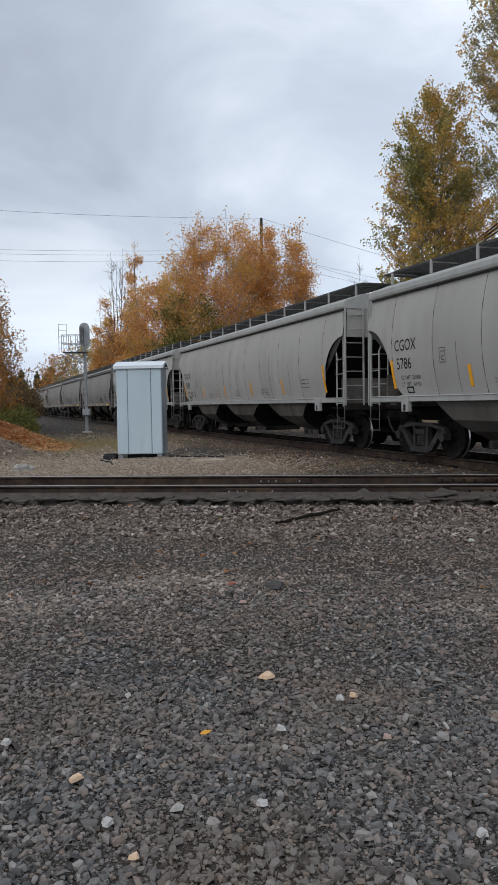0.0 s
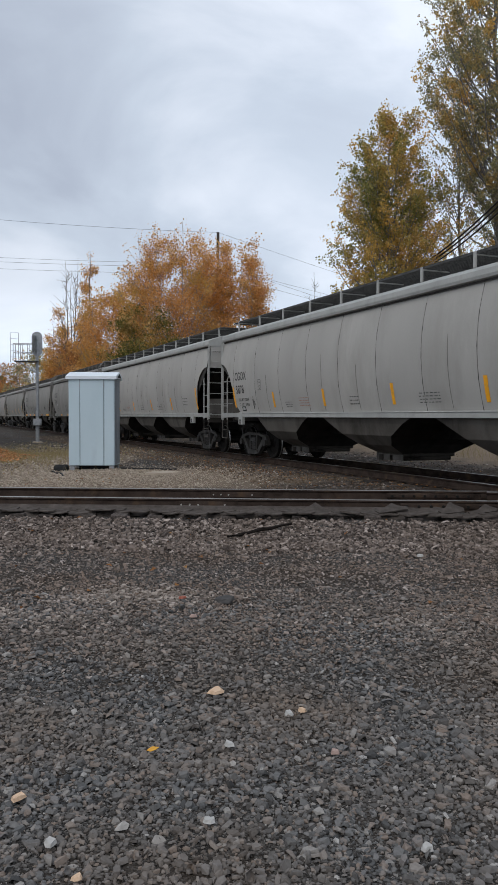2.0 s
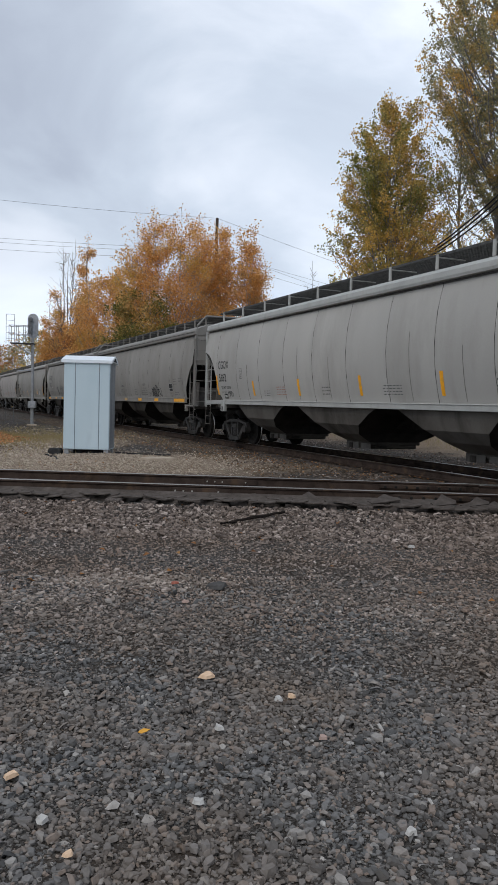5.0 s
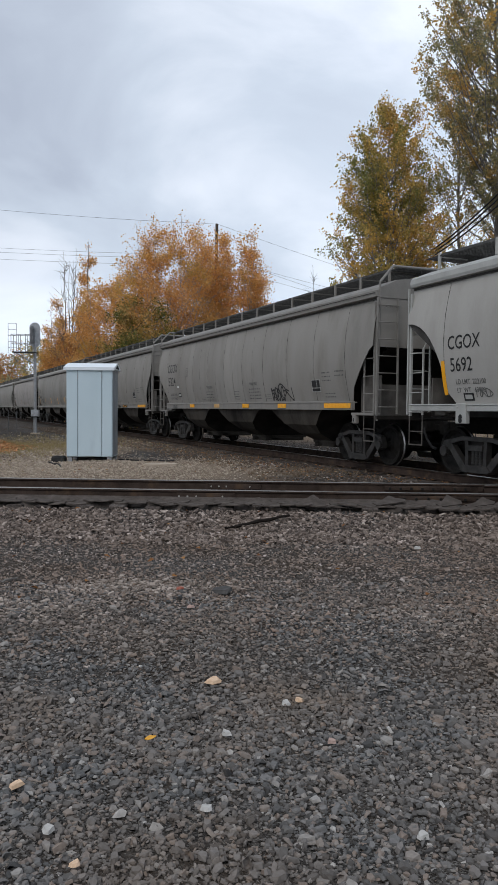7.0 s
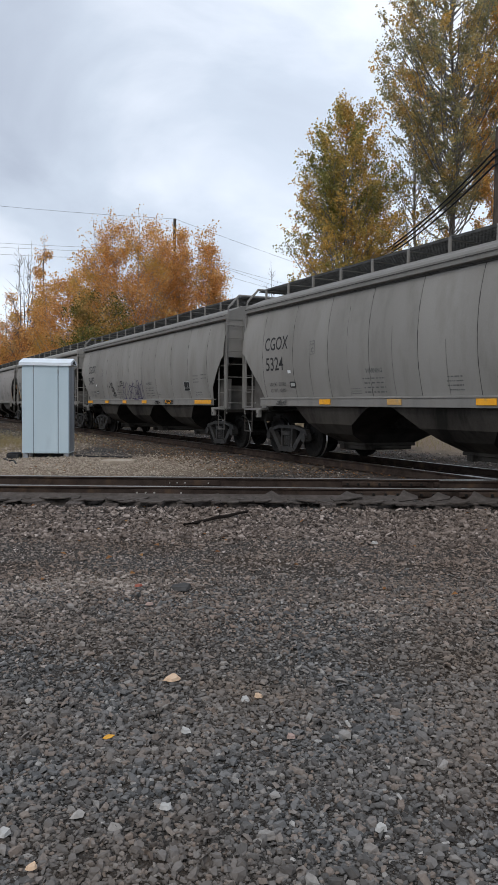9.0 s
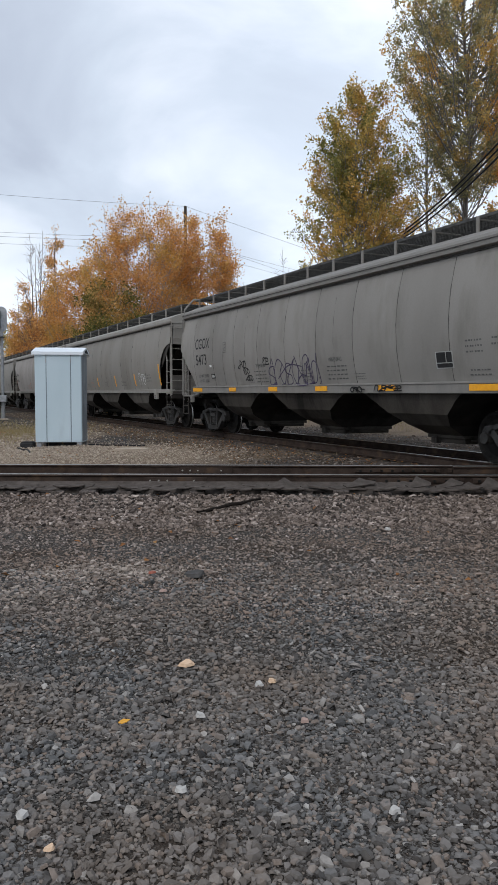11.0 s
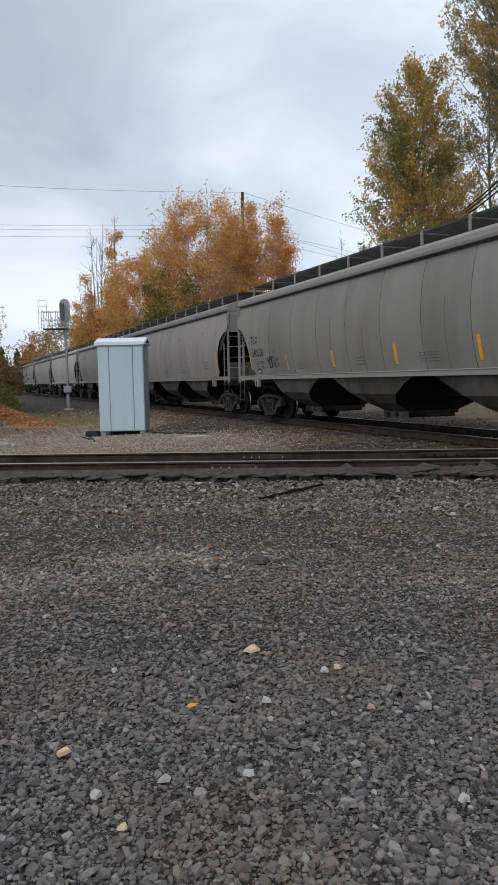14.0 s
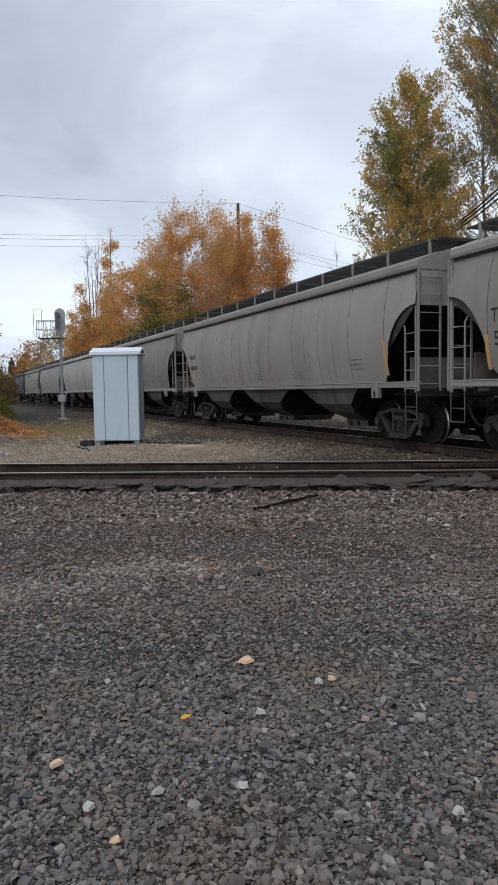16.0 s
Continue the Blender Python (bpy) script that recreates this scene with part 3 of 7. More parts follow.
stones("pale_gravel_pad", x[keep], y[keep], np.clip(r.lognormal(-3.45, 0.35, len(x)), 0.015, 0.07)[keep], M_TAN,
       "pale tan gravel round the signal cabinet", "gravel", flat=0.45, seed=27, sink=0.1, sides=3)


# ---- tracks ----
def rail_section():
    return [(-0.070, 0.0), (0.070, 0.0), (0.070, 0.012), (0.012, 0.030), (0.009, 0.125), (0.034, 0.140), (0.0365, 0.164), (0.030, 0.171),
            (-0.030, 0.171), (-0.0365, 0.164), (-0.034, 0.140), (-0.009, 0.125), (-0.012, 0.030), (-0.070, 0.012)]


def rail_mesh(length):
    """Along x from 0; the worn head is bright, the web rusty."""
    bm = bmesh.new()
    prism(bm, rail_section(), "x", 0, length)
    bmesh.ops.recalc_face_normals(bm, faces=bm.faces[:])
    for f in bm.faces:
        f.material_index = 1 if f.normal.z > 0.3 and f.calc_center_median().z > 0.16 else 0
    return to_mesh(bm, "rail", [M_RAIL, M_RAILTOP])


def tie_mesh(seed, half=1.3):
    r = random.Random(seed)
    bm = bmesh.new()
    half += r.uniform(-0.04, 0.13)
    box(bm, -0.115, 0.115, -half, half, -0.17, 0.0, bevel=0.012)
    for v in bm.verts:
        v.co += Vector((r.uniform(-0.008, 0.008), r.uniform(-0.02, 0.02), r.uniform(-0.008, 0.004)))
    return to_mesh(bm, "tie", M_TIE)


RAIL_H, TIE_TOP = 0.171, RAIL_Z - 0.171 - 0.014
TIES = [tie_mesh(s) for s in range(5)]


def joint_bar(length, bolts):
    bm = boxes((0, length, -0.036, -0.012, 0.028, 0.125), (0, length, 0.012, 0.036, 0.028, 0.125), bevel=0.006)
    return bm, [(length * (i + 0.5) / bolts) for i in range(bolts)]


def plate_mesh():
    return to_mesh(boxes((-0.10, 0.10, -0.19, 0.19, 0, 0.014), (-0.02, 0.02, -0.105, -0.075, 0.014, 0.035),
                         (-0.02, 0.02, 0.075, 0.105, 0.014, 0.035), bevel=0.004), "tie_plate", M_RAIL)


PLATE = plate_mesh()
rnd = random.Random(5)


def lay_track(name, label, origin, along, start, stop, tie_from, tie_to, skew=0.0, drop=0.0):
    """A track as a structure with its rails, ties and plates; local x runs along it."""
    ang = math.atan2(along.y, along.x)
    tr = thing(name, label, "railway track", kind="structure", at=Matrix.Translation(origin) @ Matrix.Rotation(ang, 4, "Z"))
    me = rail_mesh(stop - start)
    for s in (-0.7525, 0.7525):
        part("rail", me, None, tr, "steel rail with a bright worn head and rusty web", at=Matrix.Translation((start, s, RAIL_Z - RAIL_H)))
    k = tie_from
    while k < tie_to:
        part("tie", TIES[rnd.randrange(5)], None, tr, at=pose(k, rnd.uniform(-0.06, 0.06), TIE_TOP - drop + rnd.uniform(-0.012, 0.01), 0, rnd.uniform(-1, 1), rnd.uniform(-1.5, 1.5)))
        for s in (-0.7525, 0.7525):
            part("tie_plate", PLATE, None, tr, at=Matrix.Translation((k, s, TIE_TOP)))
        k += 0.53 + rnd.uniform(-0.03, 0.03)
    return tr


main = lay_track("main_track", "rusty near railway track on mud-caked wooden ties", (0, MAIN_Y, 0), MAIN_D, -70, 70, -9.5, 9.5)
branch = lay_track("train_track", "railway track under the train, crossing the near track", (CROSS_X, CROSS_Y, 0), BACK, -30, 240, 1.2, 38)

# joints near the crossing: thick bars with bolts, and the welded joint further left
dark_bolt = to_mesh(rods(((0, -0.082, 0), (0, 0.082, 0), 0.024), n=6), "bolt", M_TRUCK)
bolt = to_mesh(rods(((0, -0.062, 0), (0, 0.062, 0), 0.014), n=6), "bolt", M_BOLT)
for s in (-0.7525, 0.7525):
    for at, length, count in ((3.05, 1.45, 8), (4.62, 1.2, 6)):
        bm, places = joint_bar(length, count)
        bm2 = boxes((0, length, -0.052, -0.036, 0.05, 0.11), (0, length, 0.036, 0.052, 0.05, 0.11), bevel=0.005)
        me2 = to_mesh(bm2, "tmp", M_RAIL)
        bm.from_mesh(me2)
        jb = part("joint_bar", bm, M_RAIL, main, "heavy bolted rail joint bar", at=Matrix.Translation((at, s, RAIL_Z - RAIL_H)))
        for p in places:
            part("bolt", dark_bolt, None, jb, at=Matrix.Translation((p, 0, 0.08)))
    bm, places = joint_bar(0.92, 6)
    jb = part("joint_bar", bm, M_RAIL, main, "rusty rail joint bar", at=Matrix.Translation((-0.3 + (0.35 if s > 0 else 0), s, RAIL_Z - RAIL_H)))
    for p in (0.06, 0.19, 0.32, 0.72):
        part("bolt", bolt, None, jb, at=Matrix.Translation((p, 0, 0.075)))
# guard rails of the crossing
gr = rail_mesh(3.2)
for s in (-0.64, 0.64):
    part("guard_rail", gr, None, branch, "short rusty guard rail at the crossing", at=Matrix.Translation((-2.6, s, RAIL_Z - RAIL_H - 0.004)))
gr2 = rail_mesh(3.0)
for s in (-0.64, 0.64):
    part("guard_rail", gr2, None, main, "short rusty guard rail at the crossing", at=Matrix.Translation((4.7, s, RAIL_Z - RAIL_H - 0.006)))

# two pale patches of cleaner stones in the trodden gravel
r = np.random.RandomState(29)
M_PALE = island_mat("pale_dusty_stone", [(0.0, (0.18, 0.148, 0.125)), (0.5, (0.28, 0.235, 0.20)), (1.0, (0.43, 0.37, 0.32))])
x = np.concatenate([r.normal(-0.55, 0.42, 1500), r.normal(-1.85, 0.5, 1500), r.normal(1.7, 0.6, 400)])
y = np.concatenate([r.normal(6.62, 0.18, 1500), r.normal(5.95, 0.22, 1500), r.normal(5.6, 0.25, 400)])
stones("pale_gravel_patch", x, y, np.clip(r.lognormal(-3.6, 0.35, len(x)), 0.012, 0.06), M_PALE, "paler dusty stones in the trodden gravel", "gravel", flat=0.36, seed=29, sink=0.05)


# ---- freight cars; local x points to the rear of the train, y to the near side, z up from the rail ----
SILL0, SILL1, EAVE = 1.225, 1.42, 3.64
GAP = 0.625                                   # from a body corner to the middle of the coupling


def bulge(z):
    return 1.615 - 0.17 * ((z - 2.5) / 1.12) ** 2


def cut_round(d):
    """Lower edge of the side sheet at d metres from the body's corner."""
    return 1.345 + 1.575 * math.sqrt(max(0.0, 1 - (d / 1.18) ** 2)) if d < 1.18 else 1.345


def cut_angled(d):
    if d < 0.06:
        return 2.6
    return max(SILL1, 2.6 - 0.92 * (d - 0.06) / 0.86) if d < 0.95 else SILL1


def side_sheet(x0, x1, hb, cut, side, inset=0.0, nz=9, nx=None):
    """A bowed steel sheet of the car's side, with thickness, cut at the car's ends."""
    xs = [x0, x1]
    d0, d1 = hb - abs(x0), hb - abs(x1)
    if min(d0, d1) < 1.2:
        xs = [x0 + (x1 - x0) * i / 8 for i in range(9)]
    bm = bmesh.new()
    def sheet(off):
        rows = []
        for x in xs:
            lo = cut(max(0.0, hb - abs(x)))
            rows.append([bm.verts.new((x, side * (bulge(lo + (EAVE - lo) * k / nz) - off), lo + (EAVE - lo) * k / nz)) for k in range(nz + 1)])
        return rows
    a, b = sheet(inset), sheet(inset + 0.012)
    for i in range(len(xs) - 1):
        for k in range(nz):
            bm.faces.new((a[i][k], a[i + 1][k], a[i + 1][k + 1], a[i][k + 1]))
            bm.faces.new((b[i][k], b[i][k + 1], b[i + 1][k + 1], b[i + 1][k]))
    for k in range(nz):
        for i, s in ((0, 1), (len(xs) - 1, -1)):
            bm.faces.new((a[i][k], a[i][k + 1], b[i][k + 1], b[i][k]))
    for i in range(len(xs) - 1):
        bm.faces.new((a[i][0], b[i][0], b[i + 1][0], a[i + 1][0]))
        bm.faces.new((a[i][nz], a[i + 1][nz], b[i + 1][nz], b[i][nz]))
    bmesh.ops.recalc_face_normals(bm, faces=bm.faces[:])
    for f in bm.faces:
        f.smooth = True
    for e in bm.edges:
        if len(e.link_faces) != 2 or e.calc_face_angle(0) > 0.6:
            e.smooth = False
    return bm


def on_side(me, x0, z0):
    """Lays a flat mesh in x, y on the near side, reading towards the front of the train, from x0 at height z0."""
    for v in me.vertices:
        z = z0 + v.co.y
        v.co = (x0 - v.co.x, (bulge(z) if z > SILL1 + 0.01 else 1.5675) + 0.004, z)
    return me


def patch(x0, x1, z0, z1, slant=0.0, lift=0.0):
    """A thin plate on the near side."""
    bm = bmesh.new()
    rows = []
    for k in range(5):
        z = z0 + (z1 - z0) * k / 4
        rows.append([[bm.verts.new((x + slant * k / 4, bulge(z) + o + lift, z)) for x in (x0, x1)] for o in (0.002, 0.006)])
    for k in range(4):
        bm.faces.new((rows[k][1][0], rows[k][1][1], rows[k + 1][1][1], rows[k + 1][1][0]))
        bm.faces.new((rows[k][0][0], rows[k + 1][0][0], rows[k + 1][1][0], rows[k][1][0]))
        bm.faces.new((rows[k][0][1], rows[k][1][1], rows[k + 1][1][1], rows[k + 1][0][1]))
    bm.faces.new((rows[0][0][0], rows[0][1][0], rows[0][1][1], rows[0][0][1]))
    bm.faces.new((rows[4][0][0], rows[4][0][1], rows[4][1][1], rows[4][1][0]))
    return bm


def strokes(lines, width):
    """Spray-painted lines as flat ribbons in x, y."""
    vs, fs = [], []
    for pts in lines:
        for (ax, ay), (bx, by) in zip(pts, pts[1:]):
            d = math.hypot(bx - ax, by - ay) or 1
            nx, ny = -(by - ay) / d * width / 2, (bx - ax) / d * width / 2
            ex, ey = (bx - ax) / d * width * 0.3, (by - ay) / d * width * 0.3
            i = len(vs)
            vs += [(ax + nx - ex, ay + ny - ey, 0), (ax - nx - ex, ay - ny - ey, 0), (bx - nx + ex, by - ny + ey, 0), (bx + nx + ex, by + ny + ey, 0)]
            fs.append((i, i + 1, i + 2, i + 3))
    return vs, fs


GLYPHS = [[(0, 0), (0.05, 1)], [(0, 0), (0.1, 0.85), (0.45, 1), (0.75, 0.7), (0.8, 0)], [(0.75, 0.9), (0.2, 0.95), (0.1, 0.55), (0.7, 0.4), (0.65, 0.05), (0, 0.1)],
          [(0, 0.9), (0.1, 0.1), (0.5, 0), (0.8, 0.2), (0.8, 1)], [(0, 1), (0.1, 0), (0.12, 0.5), (0.75, 1)], [(0.12, 0.5), (0.8, 0)],
          [(0.4, 1), (0, 0.5), (0.35, 0), (0.8, 0.5), (0.4, 1)], [(0, 0.6), (0.9, 0.72)]]


def curve_of(pts, n=5):
    """A smooth run through the points."""
    out = []
    for i in range(len(pts) - 1):
        p0, p1, p2, p3 = pts[max(0, i - 1)], pts[i], pts[i + 1], pts[min(len(pts) - 1, i + 2)]
        for k in range(n):
            t = k / n
            out.append(tuple(0.5 * (2 * b_ + (c_ - a_) * t + (2 * a_ - 5 * b_ + 4 * c_ - d_) * t * t + (3 * b_ - a_ - 3 * c_ + d_) * t ** 3)
                             for a_, b_, c_, d_ in zip(p0, p1, p2, p3)))
    return out + [pts[-1]]


def scribble(seed, w, h, count, width, material):
    """A sprayed scrawl of running, crossing strokes that cannot be read."""
    r = random.Random(seed)
    lines, cell, run = [], w / (count + 0.6), []
    for i in range(count):
        tall, lean = r.uniform(0.65, 1.0) * h, r.uniform(-0.2, 0.35)
        g = r.choice(GLYPHS)
        if r.random() < 0.5:
            g = [(1 - x_, y_) for x_, y_ in g]
        run += [(cell * (i + 1.25 * x_ + lean * y_ + r.uniform(-0.06, 0.06)), tall * y_ * r.uniform(0.9, 1.05)) for x_, y_ in g]
        if i % 3 == 2:
            lines.append(curve_of(run))
            run = []
    if len(run) > 1:
        lines.append(curve_of(run))
    for _ in range(max(1, count // 3)):
        x0, x1 = r.uniform(0, 0.6) * w, r.uniform(0.4, 1.0) * w
        lines.append(curve_of([(x0, h * r.uniform(0, 0.25)), ((x0 + x1) / 2, h * r.uniform(0.3, 1.0)), (x1, h * r.uniform(0.0, 0.9))]))
    vs, fs = strokes(lines, width)
    return mesh_np("tag", vs, fs, material)


def bar_rows(w, h, rows, seed, material, fill=0.8):
    """Small writing that cannot be read: rows of plain bars."""
    r = random.Random(seed)
    vs, fs = [], []
    for k in range(rows):
        y0, y1 = h * (rows - 1 - k + 0.32) / rows, h * (rows - 1 - k + 0.62) / rows
        x = r.uniform(0, 0.1) * w
        while x < w:
            x1 = min(w, x + r.uniform(0.05, 0.16) * w)
            i = len(vs)
            vs += [(x, y0, 0), (x1, y0, 0), (x1, y1, 0), (x, y1, 0)]
            fs.append((i, i + 1, i + 2, i + 3))
            x = x1 + r.uniform(0.03, 0.09) * w
    return mesh_np("bars", vs, fs, material)


WHEEL_R = 0.457


def wheelset_mesh():
    """Two coned wheels on an axle, lying along y."""
    bm = bmesh.new()
    prof = [(0.10, 0.0), (0.16, 0.035), (0.33, 0.045), (0.385, 0.010), (0.40, -0.012), (0.457, -0.012), (0.452, 0.085), (0.482, 0.105), (0.475, 0.135),
            (0.40, 0.135), (0.385, 0.110), (0.33, 0.095), (0.16, 0.10), (0.10, 0.15)]
    n = 20
    for s in (1, -1):
        rings = []
        for r_, d in prof:
            y = s * (0.80 - d)
            rings.append([bm.verts.new((r_ * math.cos(2 * math.pi * k / n), y, r_ * math.sin(2 * math.pi * k / n))) for k in range(n)])
        for i in range(len(rings) - 1):
            for k in range(n):
                f = bm.faces.new((rings[i][k], rings[i][(k + 1) % n], rings[i + 1][(k + 1) % n], rings[i + 1][k]))
                f.material_index = 1 if i == 6 else 0
        rod(bm, (0, s * 0.62, 0), (0, s * 1.02, 0), 0.085, n=12)
        rod(bm, (0, s * 1.02, 0), (0, s * 1.07, 0), 0.10, n=12)
        for k in range(3):
            a = 2 * math.pi * k / 3
            rod(bm, (0.055 * math.cos(a), s * 1.07, 0.055 * math.sin(a)), (0.055 * math.cos(a), s * 1.088, 0.055 * math.sin(a)), 0.018, n=6)
    rod(bm, (0, -0.7, 0), (0, 0.7, 0), 0.085, n=12)
    return to_mesh(bm, "wheelset", [M_TRUCK, M_TREAD])


def sideframe_mesh():
    """A cast side frame in the x, z plane, centred on the truck, with its spring nest."""
    bm = bmesh.new()
    y0, y1 = -0.06, 0.06
    top = [(-0.98, 0.56), (-0.92, 0.66), (-0.70, 0.69), (-0.42, 0.75), (0.42, 0.75), (0.70, 0.69), (0.92, 0.66), (0.98, 0.56), (0.80, 0.58),
           (0.42, 0.67), (-0.42, 0.67), (-0.80, 0.58)]
    prism(bm, top, "y", y0, y1)
    for s in (1, -1):
        prism(bm, [(s * 0.98, 0.58), (s * 1.00, 0.40), (s * 0.80, 0.38), (s * 0.76, 0.58)], "y", y0, y1)            # jaw outside
        prism(bm, [(s * 0.72, 0.63), (s * 0.28, 0.20), (s * 0.32, 0.10), (s * 0.42, 0.13), (s * 0.83, 0.57)], "y", y0, y1)   # tension arm
        prism(bm, [(s * 0.30, 0.68), (s * 0.22, 0.68), (s * 0.20, 0.22), (s * 0.29, 0.22)], "y", y0, y1)            # column
        rod(bm, (s * 0.889, y0 - 0.02, 0.457), (s * 0.889, y1 + 0.05, 0.457), 0.10, n=14)                              # bearing
    prism(bm, [(-0.42, 0.13), (-0.32, 0.09), (0.32, 0.09), (0.42, 0.13), (0.32, 0.22), (-0.32, 0.22)], "y", y0 - 0.03, y1 + 0.03)
    for x in (-0.10, 0.0, 0.10):                                                                                       # springs
        for k in range(5):
            bmesh.ops.create_cone(bm, cap_ends=True, segments=12, radius1=0.046, radius2=0.046, depth=0.024,
                                  matrix=Matrix.Translation((x, 0.02, 0.265 + 0.05 * k)))
        rod(bm, (x, 0.02, 0.24), (x, 0.02, 0.50), 0.034, n=8)
    box(bm, -0.20, 0.20, y0 - 0.02, y1 + 0.03, 0.49, 0.60, bevel=0.01)                                                  # bolster end
    return to_mesh(bm, "sideframe", M_FRAME)


WHEELSET, SIDEFRAME = wheelset_mesh(), sideframe_mesh()
BOLSTER = to_mesh(boxes((-0.22, 0.22, -1.0, 1.0, 0.46, 0.68), (-0.35, 0.35, -0.35, 0.35, 0.60, 0.78), (-0.70, -0.62, -0.75, 0.75, 0.30, 0.42),
                        (0.62, 0.70, -0.75, 0.75, 0.30, 0.42), bevel=0.012), "truck", M_TRUCK)
COUPLER = to_mesh(boxes((-0.35, 0.42, -0.07, 0.07, 0.79, 0.93), (0.36, 0.66, -0.14, 0.10, 0.72, 1.0), (0.52, 0.68, -0.16, -0.06, 0.74, 0.98), bevel=0.02),
                  "coupler", M_TRUCK)


def grating_mesh(x0, x1, y0, y1, z):
    """An open walkway of thin bars: bearing bars along, cross bars every few centimetres."""
    v, f = [], []
    def slab(a0, a1, b0, b1, c0, c1):
        i = len(v)
        v.extend([(x_, y_, z_) for x_ in (a0, a1) for y_ in (b0, b1) for z_ in (c0, c1)])
        f.extend([(i, i + 1, i + 3, i + 2), (i + 4, i + 6, i + 7, i + 5), (i, i + 4, i + 5, i + 1), (i + 2, i + 3, i + 7, i + 6), (i, i + 2, i + 6, i + 4), (i + 1, i + 5, i + 7, i + 3)])
    n = max(2, int((y1 - y0) / 0.075))
    for k in range(n + 1):
        y_ = y0 + (y1 - y0) * k / n
        slab(x0, x1, y_ - 0.005, y_ + 0.005, z - 0.03, z)
    n = int((x1 - x0) / 0.085)
    for k in range(n + 1):
        x_ = x0 + (x1 - x0) * k / n
        slab(x_ - 0.012, x_ + 0.012, y0, y1, z - 0.022, z - 0.004)
    return mesh_np("walkway_grating", v, f, M_GRATE)


CACHE = {}


def shared(key, make):
    if key not in CACHE:
        CACHE[key] = make()
    return CACHE[key]


def ladder(car, paint, x_end, s, end_face, tall, trim):
    """The ladders at one corner of the car: s is the side, x_end the body's corner, end_face the sign of x outwards."""
    o = end_face
    y = s * 1.53
    xa, xb = x_end - o * 0.02, x_end - o * 0.44
    def side():
        bm = bmesh.new()
        box(bm, min(xa, xa - o * 0.05), max(xa, xa - o * 0.038), y - 0.022, y + 0.022, SILL0 - 0.10, 3.52 if tall else 2.55)
        box(bm, xb - 0.014, xb + 0.014, y - 0.015, y + 0.015, SILL0 - 0.08, 2.42)
        rod(bm, (xb, y, 2.42), (xb - o * 0.06, y - s * 0.02, 2.52), 0.018, n=6)
        rod(bm, (xb - o * 0.06, y - s * 0.02, 2.52), (xb - o * 0.16, y - s * 0.06, 2.56), 0.018, n=6)
        for k in range(4):
            rod(bm, (xa, y + s * 0.03, 1.20 + 0.38 * k), (xb, y + s * 0.03, 1.20 + 0.38 * k), 0.010, n=6)
        return to_mesh(bm, "side_ladder", paint)
    part("side_ladder", shared(("side", round(x_end, 2), s, tall, trim), side), None, car, "vertical grab-iron ladder at the corner")
    def stirrup():
        return to_mesh(rods(((xa, y, 1.15), (xa, y, 0.56), 0.011), ((xb, y, 1.15), (xb, y, 0.56), 0.011), ((xa, y, 0.56), (xb, y, 0.56), 0.013),
                            ((xa, y, 0.82), (xb, y, 0.82), 0.010)), "stirrup_step", M_DUSTY)
    part("stirrup_step", shared(("stirrup", round(x_end, 2), s), stirrup), None, car, "steel stirrup step below the sill")
    def end():
        bm = bmesh.new()
        xe = x_end + o * 0.05
        for yy in (y, y - s * 0.52):
            box(bm, xe - 0.018, xe + 0.018, yy - 0.018, yy + 0.018, 1.15, 3.62)
        for k in range(7):
            rod(bm, (xe + o * 0.03, y, 1.3 + 0.36 * k), (xe + o * 0.03, y - s * 0.52, 1.3 + 0.36 * k), 0.0105, n=6)
        return to_mesh(bm, "end_ladder", paint)
    part("end_ladder", shared(("end", round(x_end, 2), s, trim), end), None, car, "grey end ladder with steel rungs")


